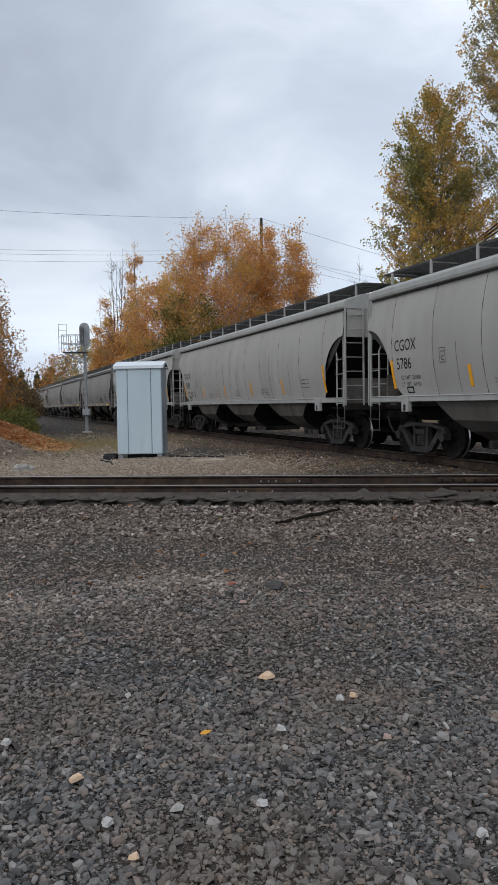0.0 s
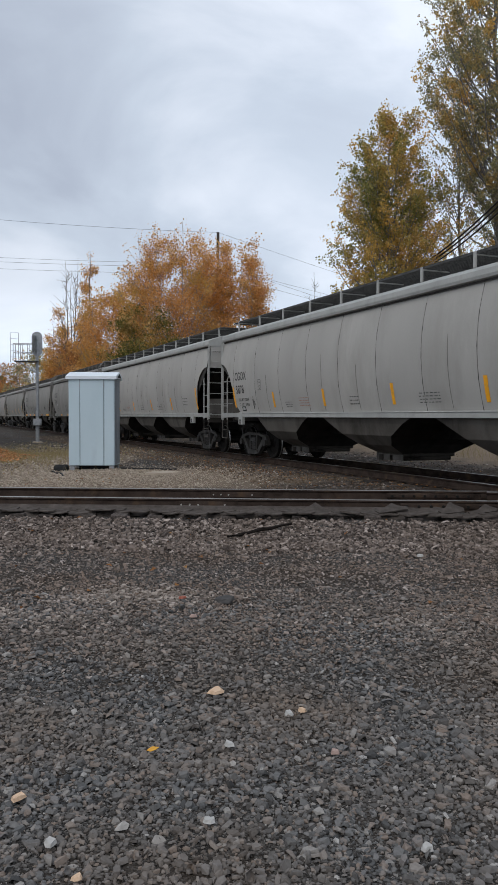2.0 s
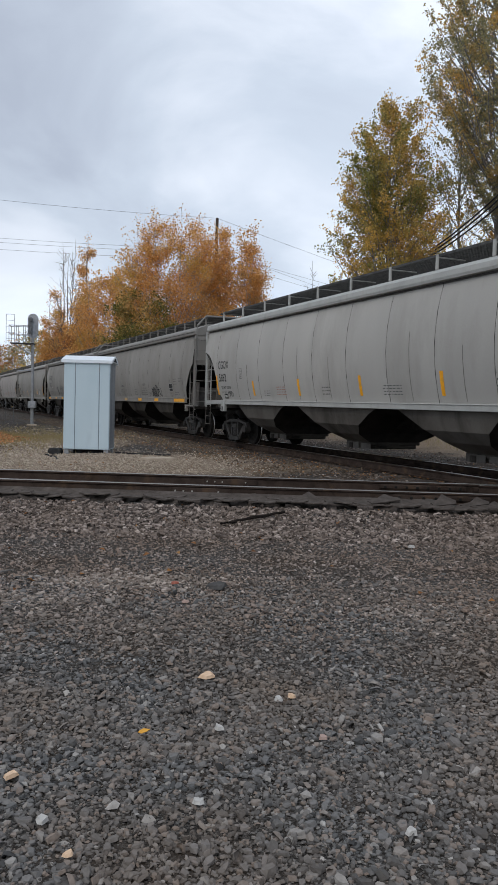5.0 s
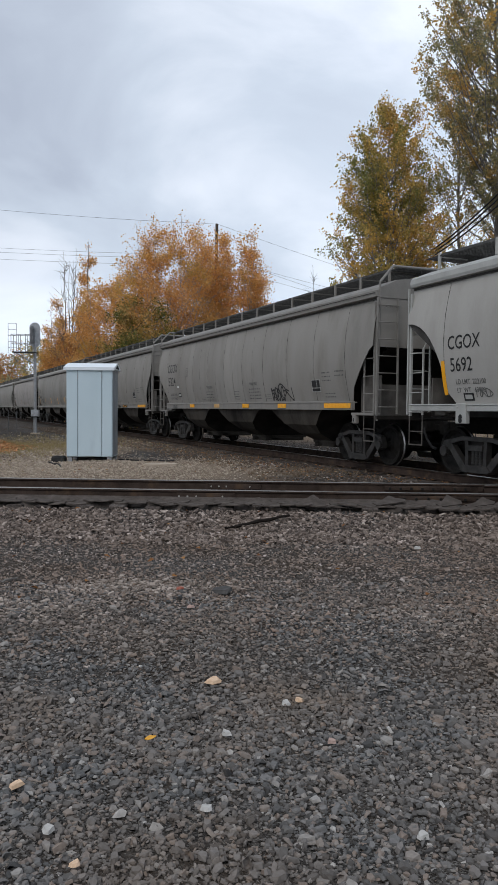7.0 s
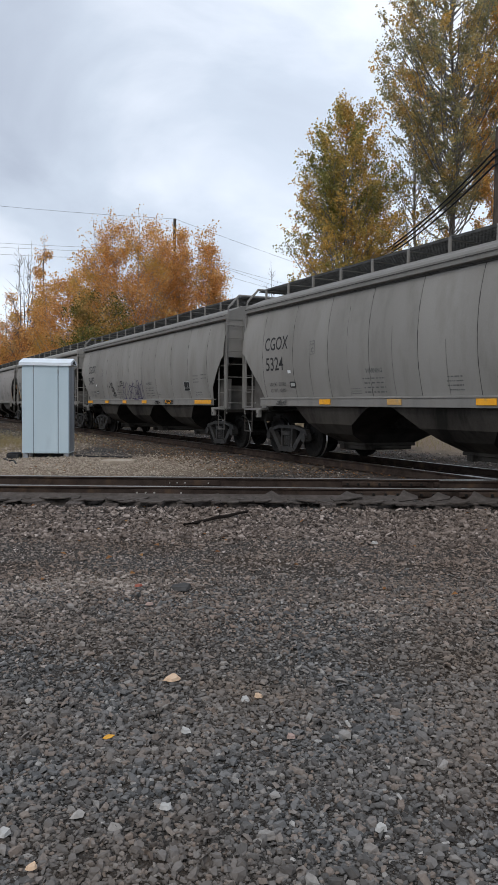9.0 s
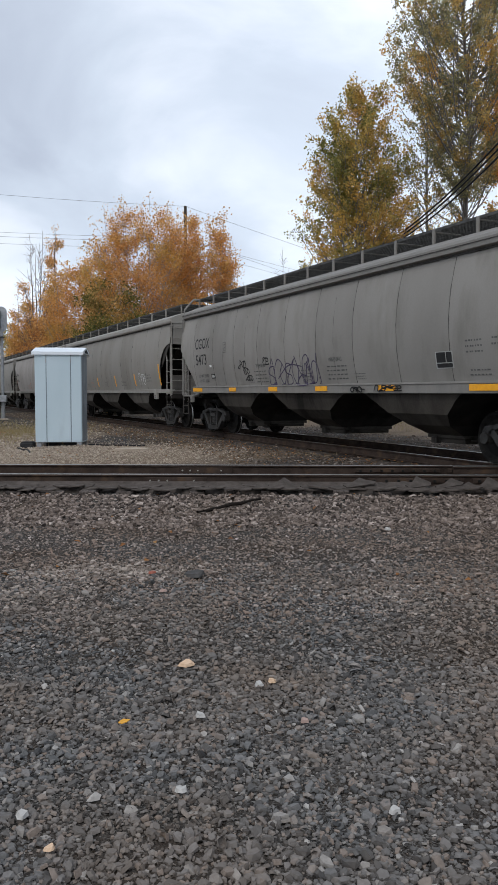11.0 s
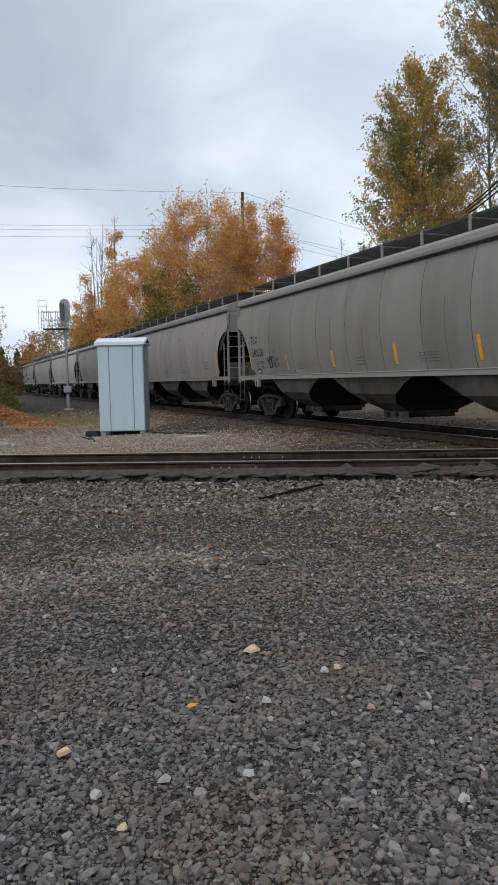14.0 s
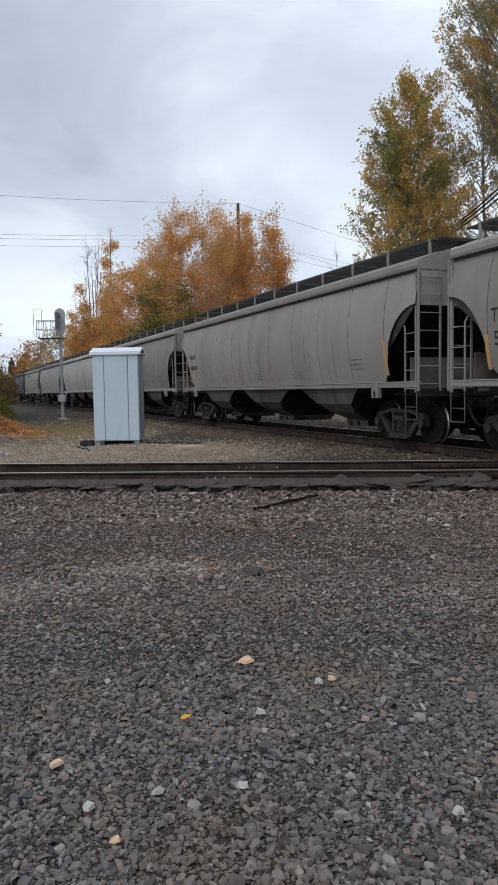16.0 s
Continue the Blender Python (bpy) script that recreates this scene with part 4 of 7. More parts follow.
def hopper_car(info):
    """A covered hopper car with its parts."""
    L, style, paint, trim = info["length"], info["style"], info["paint"], info["trim"]
    rounded = style == "round"
    hb = L / 2 - GAP
    cut = cut_round if rounded else cut_angled
    top_cut = 2.9 if rounded else 2.58
    hs_ = hb if rounded else hb - 0.93          # half length of the side sills
    key = (round(L, 2), style, paint.name)
    car = thing("covered_hopper_car", info["label"], "freight car", "hopper cars of the train")
    # sides: single sheets with open seams over a dirty backing
    n = 11
    edges = [-hb] + [-hb + 1.16 + (2 * hb - 2.32) * k / (n - 2) for k in range(n - 1)] + [hb]
    near = info.get("near", True)
    if near:
        for k in range(n):
            part("side_panel", shared((key, "panel", k), lambda: to_mesh(side_sheet(edges[k] + (0.009 if k else 0), edges[k + 1] - (0.009 if k < n - 1 else 0), hb, cut, 1), "side_panel", paint)), None, car)
        for k in range(1, n - 1):
            xm = (edges[k] + edges[k + 1]) / 2
            if (k % 3 != 1 if rounded else xm > -2.0) and xm < hb - 3.4:
                z1 = (2.75, 3.3, 2.4)[k % 3]
                part("weld_line", shared((key, "weld", k), lambda: to_mesh(patch(xm - 0.004, xm + 0.004, 1.40, z1), "weld_line", M_WELD)), None, car)
        for k in range(1, n):
            part("panel_seam", shared((key, "seam", k), lambda: to_mesh(patch(edges[k] - 0.010, edges[k] + 0.010, cut(hb - abs(edges[k])) + 0.02, EAVE - (0.03, 0.2, 0.06)[k % 3], 0, -0.004), "panel_seam", M_SEAM_SHADE)), None, car)
        part("backing_sheet", shared((key, "backing"), lambda: to_mesh(side_sheet(-hb, hb, hb, cut, 1, 0.016), "backing_sheet", M_SEAM_SHADE)), None, car)
    else:
        part("side_panel", shared((key, "whole"), lambda: to_mesh(side_sheet(-hb, hb, hb, cut, 1), "side_panel", paint)), None, car)
    part("far_side", shared((key, "far"), lambda: to_mesh(side_sheet(-hb, hb, hb, cut, -1), "far_side", paint)), None, car)

    def roof():
        half = [(1.44, EAVE - 0.02), (1.545, EAVE - 0.005), (1.56, EAVE + 0.05), (1.545, EAVE + 0.15), (1.50, EAVE + 0.19), (1.42, EAVE + 0.215), (1.05, EAVE + 0.35), (0.6, EAVE + 0.42), (0.0, EAVE + 0.46)]
        if not rounded:
            half = [(1.46, EAVE - 0.02), (1.55, EAVE), (1.56, EAVE + 0.13), (1.50, EAVE + 0.15), (1.47, EAVE + 0.20), (1.05, EAVE + 0.38), (0.6, EAVE + 0.45), (0.0, EAVE + 0.47)]
        prof = half + [(-a, b) for a, b in half[-2::-1]]
        bm = bmesh.new()
        xs = [-hb - 0.03, -hb + 0.03] + [edges[k] for k in range(1, n)] + [hb - 0.03, hb + 0.03]
        rows = []
        for i, x_ in enumerate(xs):
            f = 0.985 if i in (0, len(xs) - 1) else 1.0
            rows.append([bm.verts.new((x_, a * f, EAVE + (b - EAVE) * f)) for a, b in prof])
        for i in range(len(xs) - 1):
            for k in range(len(prof) - 1):
                bm.faces.new((rows[i][k], rows[i + 1][k], rows[i + 1][k + 1], rows[i][k + 1]))
            bm.faces.new((rows[i][-1], rows[i + 1][-1], rows[i + 1][0], rows[i][0]))
        bm.faces.new(rows[0])
        bm.faces.new(rows[-1][::-1])
        return to_mesh(bm, "roof", trim)
    part("roof", shared((key, "roof"), roof), None, car, "curved roof with a pale rounded cornice")
    part("hatch_cover", shared((key, "hatch"), lambda: to_mesh(boxes((-hb + 0.6, hb - 0.6, -0.3, 0.3, EAVE + 0.44, EAVE + 0.54), bevel=0.03), "hatch_cover", trim)), None, car, "long roof hatch cover")
    # added dark strip stands in for the shadow the cornice casts
    part("eave_shadow_gap", shared((key, "eshade"), lambda: to_mesh(boxes((-hb + 0.02, hb - 0.02, 1.40, 1.478, EAVE - 0.055, EAVE - 0.022)), "eave_shadow_gap", M_SEAM_SHADE)), None, car, "dark strip painting the shadow under the cornice")
    if not rounded:
        part("cornice_line", shared((key, "cline"), lambda: to_mesh(boxes((-hb + 0.02, hb - 0.02, 1.552, 1.566, EAVE + 0.075, EAVE + 0.09)), "cornice_line", M_SEAM_SHADE)), None, car, "thin dark line along the roof edge")
    # running boards on stanchions
    for s in (1, -1):
        part("walkway_grating", shared((key, "walk", s), lambda: grating_mesh(-hb + 0.15, hb - 0.15, s * 0.57 - 0.47, s * 0.57 + 0.47, 4.28)), None, car, "dark open steel walkway grating")
    for e_ in (1, -1):
        part("walkway_grating", shared((key, "walkend", e_), lambda: grating_mesh(e_ * (hb - 0.22) - 0.36, e_ * (hb - 0.22) + 0.36, -1.06, 1.06, 4.275)), None, car, "dark crossover grating at the roof's end")
    post = shared(("post", rounded, trim.name), lambda: to_mesh(boxes((-0.035, 0.035, -0.02, 0.02, -0.29, 0.012), (-0.02, 0.02, -0.68, 0.02, -0.05, -0.028), bevel=0.006), "stanchion", trim))
    m = 10 if rounded else 13
    for k in range(m + 1):
        x_ = -hb + 0.25 + (2 * hb - 0.5) * k / m
        part("stanchion", post, None, car, at=Matrix.Translation((x_, 1.05, 4.28)))
    for k in range(0, m + 1, 2):
        part("stanchion", post, None, car, at=pose(-hb + 0.25 + (2 * hb - 0.5) * k / m, -1.04, 4.30, 0, 0, 180))
    part("handrail", shared((key, "rim"), lambda: to_mesh(boxes((-hb + 0.15, hb - 0.15, 1.028, 1.042, 4.255, 4.30)), "handrail", M_GRATE)), None, car, "thin steel edge of the walkway")
    # sills
    for s in (1, -1):
        part("side_sill", shared((key, "sill", s), lambda: to_mesh(boxes((-hs_, hs_, min(s * 1.46, s * 1.545), max(s * 1.46, s * 1.545), SILL0, (1.355 if rounded else SILL1 + 0.012)),
             (-hs_, hs_, min(s * 1.40, s * 1.56), max(s * 1.40, s * 1.56), (1.33 if rounded else SILL1 - 0.03), (1.35 if rounded else SILL1 - 0.005)), bevel=0.006), "side_sill", trim)), None, car, "long pale side sill")
    part("centre_sill", shared((key, "csill"), lambda: to_mesh(boxes((-L / 2 + 0.5, L / 2 - 0.5, -0.3, 0.3, 0.78, 1.08), bevel=0.01), "centre_sill", M_TRUCK)), None, car, "dark centre sill")
    for e_ in (1, -1):
        def end_bits():
            o = e_
            bm = bmesh.new()
            # slope sheet from the end down to the first hopper; near-black colour holds its shade
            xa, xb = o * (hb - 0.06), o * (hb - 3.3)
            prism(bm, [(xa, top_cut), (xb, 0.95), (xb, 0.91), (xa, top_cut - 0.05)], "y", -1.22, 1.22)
            return to_mesh(bm, "slope_sheet", M_GRIME_SHADE)
        part("slope_sheet", shared((key, "slope", e_), end_bits), None, car, "sloping end sheet coloured near black for its shade")
        def end_sheet():
            o = e_
            bm = bmesh.new()
            x0, x1 = sorted((o * (hb - 0.03), o * (hb + 0.012)))
            prism(bm, [(-1.44, EAVE + 0.1), (1.44, EAVE + 0.1), (1.44, EAVE), (1.46, 3.3), (1.49, top_cut), (-1.49, top_cut), (-1.46, 3.3), (-1.44, EAVE)], "x", x0, x1)
            return to_mesh(bm, "end_sheet", paint)
        part("end_sheet", shared((key, "esheet", e_), end_sheet), None, car, "upright grey end sheet below the roof")
        def bulkhead():
            o = e_
            x0, x1 = sorted((o * (hb - 0.52), o * (hb - 0.48)))
            x2, x3 = sorted((o * (hb - 1.0), o * (hb + 0.02)))
            if not rounded:
                x4, x5 = sorted((o * (hb - 0.93), o * (hb - 0.12)))
                return to_mesh(boxes((x0, x1, -1.3, 1.3, 1.10, 1.80), (x4, x5, 1.28, 1.31, 1.10, 1.98), (x4, x5, -1.31, -1.28, 1.10, 1.98), bevel=0.006), "shear_plate", M_DUSTY)
            return to_mesh(boxes((x0, x1, -1.36, 1.36, 1.10, 1.86), bevel=0.006), "shear_plate", M_DUSTY)
        part("shear_plate", shared((key, "bulk", e_), bulkhead), None, car, "upright grey plates on the end platform")
        def platform():
            o = e_
            x0, x1 = sorted((o * (hb - 0.06), o * (hb + 0.06)))
            x2, x3 = sorted((o * (hb - 1.15), o * (hb - 0.06)))
            return to_mesh(boxes((x0, x1, -1.52, 1.52, 1.03, 1.20 if rounded else 1.12), (x2, x3, -1.36, 1.36, 1.06, 1.11), bevel=0.01), "end_sill", M_GRIME_SHADE)
        part("end_sill", shared((key, "esill", e_), platform), None, car, "grimy end sill and platform")
        part("coupler", COUPLER, None, car, "cast steel coupler", at=pose(e_ * (L / 2 - 0.60), 0, 0.0, 0, 0, 0 if e_ > 0 else 180))
        part("air_hose", shared("hose", lambda: to_mesh(rods(((0, 0, 0.85), (0.12, 0, 0.62), 0.025), ((0.12, 0, 0.62), (0.30, 0, 0.45), 0.025), ((0.30, 0, 0.45), (0.46, 0, 0.42), 0.03)), "air_hose", M_CABLE)), None, car,
             at=pose(e_ * (L / 2 - 0.55), 0.32, 0, 0, 0, 0 if e_ > 0 else 180))
        for s in (1, -1):
            ladder(car, trim, e_ * hb, s, e_, True, trim.name)
            if not rounded:
                part("corner_post", shared((key, "cpost", e_, s), lambda: to_mesh(rods(((e_ * (hb + 0.03), s * 1.5, 1.0), (e_ * (hb + 0.03), s * 1.47, 3.95), 0.024), ((e_ * (hb + 0.03), s * 1.47, 3.95), (e_ * (hb + 0.03), s * 1.15, 4.30), 0.03), ((e_ * (hb + 0.03), s * 1.15, 4.30), (e_ * (hb + 0.03), 0, 4.31), 0.03), n=8), "corner_post", trim)), None, car, "tall bent corner post")
            xx = e_ * (hb - 1.62) if rounded else e_ * (hb - 0.80)
            def pad():
                hw = 0.14 if rounded else 0.07
                bm = boxes((xx - hw, xx + hw, min(s * 1.47, s * 1.575), max(s * 1.47, s * 1.575), 1.00 if rounded else 0.93, 1.37 if rounded else 1.12), bevel=0.012)
                if not rounded:
                    xs_ = sorted((e_ * (hb - 0.95), e_ * (hb - 0.04)))
                    box(bm, *xs_, min(s * 1.36, s * 1.55), max(s * 1.36, s * 1.55), 1.11, 1.17, bevel=0.008)
                rod(bm, (xx + 0.09, s * 1.57, 1.30), (xx + 0.09, s * 1.583, 1.30), 0.02, n=8)
                return to_mesh(bm, "jacking_pad", trim)
            pd = part("jacking_pad", shared((key, "pad", e_, s), pad), None, car, "pale jacking bracket")
            part("hole", shared((key, "padhole", e_, s), lambda: to_mesh(rods(((xx, s * 1.57, 1.06 if rounded else 1.0), (xx, s * 1.579, 1.06 if rounded else 1.0), 0.05 if rounded else 0.03), ((xx, s * 1.57, 1.12 if rounded else 1.02), (xx, s * 1.578, 1.12 if rounded else 1.02), 0.05 if rounded else 0.03), n=12), "hole", M_BLACK)), None, pd, "dark oval hole")
    # brake gear on the front platform
    def wheel():
        bm = bmesh.new()
        for k in range(14):
            a, b = 2 * math.pi * k / 14, 2 * math.pi * (k + 1) / 14
            rod(bm, (0, 0.27 * math.cos(a), 0.27 * math.sin(a)), (0, 0.27 * math.cos(b), 0.27 * math.sin(b)), 0.015, n=5)
        for k in range(5):
            a = 2 * math.pi * k / 5
            rod(bm, (0, 0, 0), (0, 0.27 * math.cos(a), 0.27 * math.sin(a)), 0.012, n=5)
        rod(bm, (-0.2, 0, 0), (0.03, 0, 0), 0.07, n=10)
        return to_mesh(bm, "brake_wheel", M_TRIM2)
    part("brake_wheel", shared("brakewheel", wheel), None, car, "spoked hand-brake wheel", at=Matrix.Translation((hb - 0.30, 0.55, 2.15)))
    part("air_reservoir", shared("reservoir", lambda: to_mesh(rods(((-0.55, 0, 0), (0.55, 0, 0), 0.24), ((-0.6, 0, 0), (0.6, 0, 0), 0.15), n=16), "air_reservoir", M_TRUCK, True)), None, car,
         "dark brake air tank", at=pose(hb - 1.25, 0.35, 1.45, 0, 0, 90))
    part("brake_valve", shared("valve", lambda: to_mesh(boxes((-0.14, 0.14, -0.1, 0.1, -0.1, 0.1), (-0.25, -0.1, -0.06, 0.06, -0.05, 0.12), (0.1, 0.3, -0.05, 0.05, -0.12, 0.03), bevel=0.02), "brake_valve", M_TRIM2)), None, car,
         "small brake control valve", at=Matrix.Translation((hb - 0.75, 1.25, 1.24)))
    # hoppers and their gates
    hs = (-0.247 * L, 0.0, 0.247 * L) if rounded else (-0.243 * L, 0.0, 0.243 * L)
    pitch = hs[1] - hs[0]
    for hx in hs:
        def hop():
            bm = bmesh.new()
            ta, tb = hx - pitch * (0.36 if hx < -1 else 0.5), hx + pitch * (0.36 if hx > 1 else 0.5)
            t = [(ta, -1.44), (tb, -1.44), (tb, 1.44), (ta, 1.44)]
            def ring(wa, wb, half, z):
                return [bm.verts.new((x_, y_, z)) for x_, y_ in ((wa, -half), (wb, -half), (wb, half), (wa, half))]
            rows = [[bm.verts.new((x_, y_, 1.40)) for x_, y_ in t]]
            for q, half, z in ((0.60, 1.42, 1.10), (0.30, 1.34, 0.84), (0.10, 1.10, 0.62), (0.0, 0.68, 0.42)):
                rows.append(ring(hx - 0.5 + (ta - hx + 0.5) * q, hx + 0.5 + (tb - hx - 0.5) * q, half, z))
            for i in range(4):
                for k in range(4):
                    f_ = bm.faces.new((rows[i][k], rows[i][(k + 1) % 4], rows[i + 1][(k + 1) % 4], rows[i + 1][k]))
                    # end faces get the near-black material: shade of down-facing sheets as colour
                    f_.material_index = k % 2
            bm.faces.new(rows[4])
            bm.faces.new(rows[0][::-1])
            return to_mesh(bm, "hopper", [info.get("dust", M_DUST2 if rounded else M_DUST), M_GRIME_SHADE])
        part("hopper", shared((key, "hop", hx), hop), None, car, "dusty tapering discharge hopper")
        if rounded:
            part("gate_plate", shared("gateplate", lambda: to_mesh(boxes((-0.05, 0.50, 0.705, 0.725, 0.26, 0.41), (-0.56, -0.16, 0.705, 0.725, 0.28, 0.40), bevel=0.004), "gate_plate", M_DUSTY)), None, car, "pale worn plates of the outlet gate", at=Matrix.Translation((hx, 0, 0)))
        part("outlet_gate", shared("gate", lambda: to_mesh(boxes((-0.54, 0.54, -0.70, 0.70, 0.36, 0.43), (-0.48, 0.48, -0.64, 0.64, 0.27, 0.37), (-0.66, -0.45, -0.5, 0.5, 0.30, 0.36), (0.2, 0.36, 0.62, 0.76, 0.26, 0.39), bevel=0.012), "outlet_gate", M_DUST)), None, car,
             "dusty outlet gate", at=Matrix.Translation((hx, 0, 0)))
    # trucks
    wheels = []
    for e_ in (1, -1):
        tr = part("truck", BOLSTER, None, car, "dark cast steel truck", at=Matrix.Translation((e_ * (L / 2 - 2.05), 0, 0)))
        for s in (1, -1):
            part("sideframe", SIDEFRAME, None, tr, "cast side frame with coil springs", at=pose(0, s * 0.99, 0, 0, 0, 0 if s > 0 else 180))
        for w_ in (-0.889, 0.889):
            ws = part("wheelset", WHEELSET, None, tr, "steel wheelset with bright worn treads", at=Matrix.Translation((w_, 0, WHEEL_R)))
            wheels.append((ws, w_))
    # markings on the near side
    if info.get("mark"):
        d0 = hb - 1.32
        part("reporting_mark", on_side(lettering(info["mark"], 0.35 if rounded else 0.45, M_BLACK, width=0.84 if rounded else 0.86, bold=0.006), d0 + 0.05, 2.34 if rounded else 2.58), None, car, "black stencilled lettering")
        part("car_number", on_side(lettering(info["number"], 0.35 if rounded else 0.45, M_BLACK, width=0.88 if rounded else 1.0, bold=0.006), d0, 1.94 if rounded else 2.09), None, car, "black stencilled number")
        for k, tx in enumerate(info.get("weights", ())):
            part("weight_stencil", on_side(lettering(tx, 0.125, M_GREYINK, width=0.92, bold=0.012), d0 - 0.12, 1.71 - 0.15 * k), None, car, "small grey stencilling")["kind"] = "stuff"
        pd_, pz_ = (d0 - 0.28, 1.41) if rounded else (d0 - 1.12, 1.66)
        part("data_plate", patch(pd_ - 0.27, pd_, pz_, pz_ + 0.14), M_BLACK, car, "small black data plate")
        part("data_plate", patch(pd_ - 0.23, pd_ - 0.04, pz_ + 0.03, pz_ + 0.11, 0, 0.003), M_TRIM, car, "pale inner field of the plate")
        if not rounded:
            part("sticker", patch(pd_ - 0.10, pd_ + 0.04, 2.00, 2.07), M_WHITEINK, car, "small white sticker")
        z0, xx = (2.0, hb - 3.0) if rounded else (2.38, hb - 3.45)
        fr = boxes()
        for a, b, c, d in ((0, 0.20, 0, 0.012), (0, 0.20, 0.29, 0.302), (0, 0.012, 0, 0.30), (0.188, 0.20, 0, 0.30)):
            box(fr, a, b, c, d, 0, 0.002)
        part("plate_mark", on_side(to_mesh(fr, "plate_mark", M_GREYINK), xx, z0), None, car, "small stencilled box")
        part("plate_letter", on_side(lettering("C", 0.15, M_GREYINK, bold=0.02), xx - 0.055, z0 + 0.045), None, car, "stencilled letter")
        part("plate_word", on_side(lettering("PLATE", 0.052, M_GREYINK, bold=0.015), xx - 0.025, z0 + 0.205), None, car, "small stencilled word")
    for k, (dx, zz, w_, h_, rows, ink) in enumerate(info.get("bars", ())):
        tagged(part("small_print", on_side(bar_rows(w_, h_, rows, k + 3, ink), hb - dx, zz), None, car, "rows of small faded stencilling"), kind="stuff")
    for dx, zz in info.get("warnings", ()):
        part("warning_word", on_side(lettering("WARNING", 0.125, M_GREYINK, bold=0.02, width=0.9), hb - dx, zz), None, car, "stencilled warning word")
    for dx, zz, h_, m_ in info.get("stripes", ()):
        part("reflector", patch(hb - dx - 0.05, hb - dx + 0.05, zz, zz + h_, 0.0), m_, car, "upright yellow reflective strip")
    for dx, w_, ink in info.get("sill_marks", ()):
        bm = boxes((hb - dx - w_, hb - dx, 1.546, 1.566, SILL0 + 0.045, SILL1 - 0.04), bevel=0.002)
        part("reflector", bm, ink, car, "yellow reflective strip on the sill")
    for sd, dx, zz, w_, h_, cnt, wd, ink in info.get("tags", ()):
        tagged(part("spray_tag", on_side(scribble(sd, w_, h_, cnt, wd, ink), hb - dx, zz), None, car, "spray-painted scrawl"), kind="stuff")
    for dx, zz, w_, h_ in info.get("panels", ()):
        part("stencil_panel", patch(hb - dx - w_, hb - dx, zz, zz + h_), M_TRIM, car, "pale border of the stencil panel")
        for a0, a1, b0, b1 in ((0.06, 0.58, 0.36, 0.95), (0.63, 0.94, 0.36, 0.95), (0.06, 0.94, 0.06, 0.30)):
            part("stencil_field", patch(hb - dx - w_ * a1, hb - dx - w_ * a0, zz + h_ * b0, zz + h_ * b1, 0, 0.003), M_BLACK, car, "black stencil field")
    if info.get("mark"):
        me = lettering("CAUTION", 0.075, M_GREYINK, align="CENTER")
        for v in me.vertices:
            v.co = (-hb - 0.016, 1.20 + 0 - v.co.x, 3.42 + v.co.y)
        part("caution_mark", me, None, car, "small stencilled word")
    return car, wheels


# positions of the couplings along the train, from the first one seen
GAPS = [-18.1, 0.0, 18.19, 36.23, 53.34, 70.48, 88.4, 106.3, 124.35, 142.3, 160.2, 178.2, 196.2]
STRIPES = [(1.12, 1.52, 0.62, M_YELLOW)]
LOW = [(3.95, 1.5, 0.42, M_YELLOW), (6.8, 1.5, 0.42, M_YELLOW), (9.75, 1.5, 0.44, M_YELLOW), (12.6, 1.5, 0.46, M_YELLOW), (15.63, 1.5, 0.75, M_YELLOW)]
PRINT = [(4.65, 1.48, 0.4, 0.18, 3, M_GREYINK), (5.45, 1.5, 0.6, 0.26, 4, M_REDINK), (8.0, 1.5, 0.4, 0.24, 3, M_GREYINK), (10.6, 1.5, 0.7, 0.24, 4, M_GREYINK),
         (14.0, 1.62, 0.62, 0.33, 3, M_GREYINK)]
PRINT2 = [(4.95, 1.48, 0.36, 0.14, 3, M_GREYINK), (5.4, 1.48, 0.75, 0.36, 4, M_GREYINK), (7.9, 1.5, 0.4, 0.3, 4, M_GREYINK), (9.05, 1.5, 0.85, 0.36, 4, M_GREYINK), (10.15, 1.5, 0.42, 0.16, 3, M_GREYINK),
          (13.6, 1.88, 0.42, 0.28, 3, M_GREYINK), (14.22, 1.98, 0.45, 0.2, 2, M_GREYINK), (13.65, 1.5, 0.5, 0.16, 2, M_GREYINK)]
WARN = ((5.55, 1.90), (9.2, 1.92))
ROUND = "pale grey rounded covered hopper car with yellow strips"
ANGLED = "dusty grey angular hopper car with yellow sill strips and graffiti"
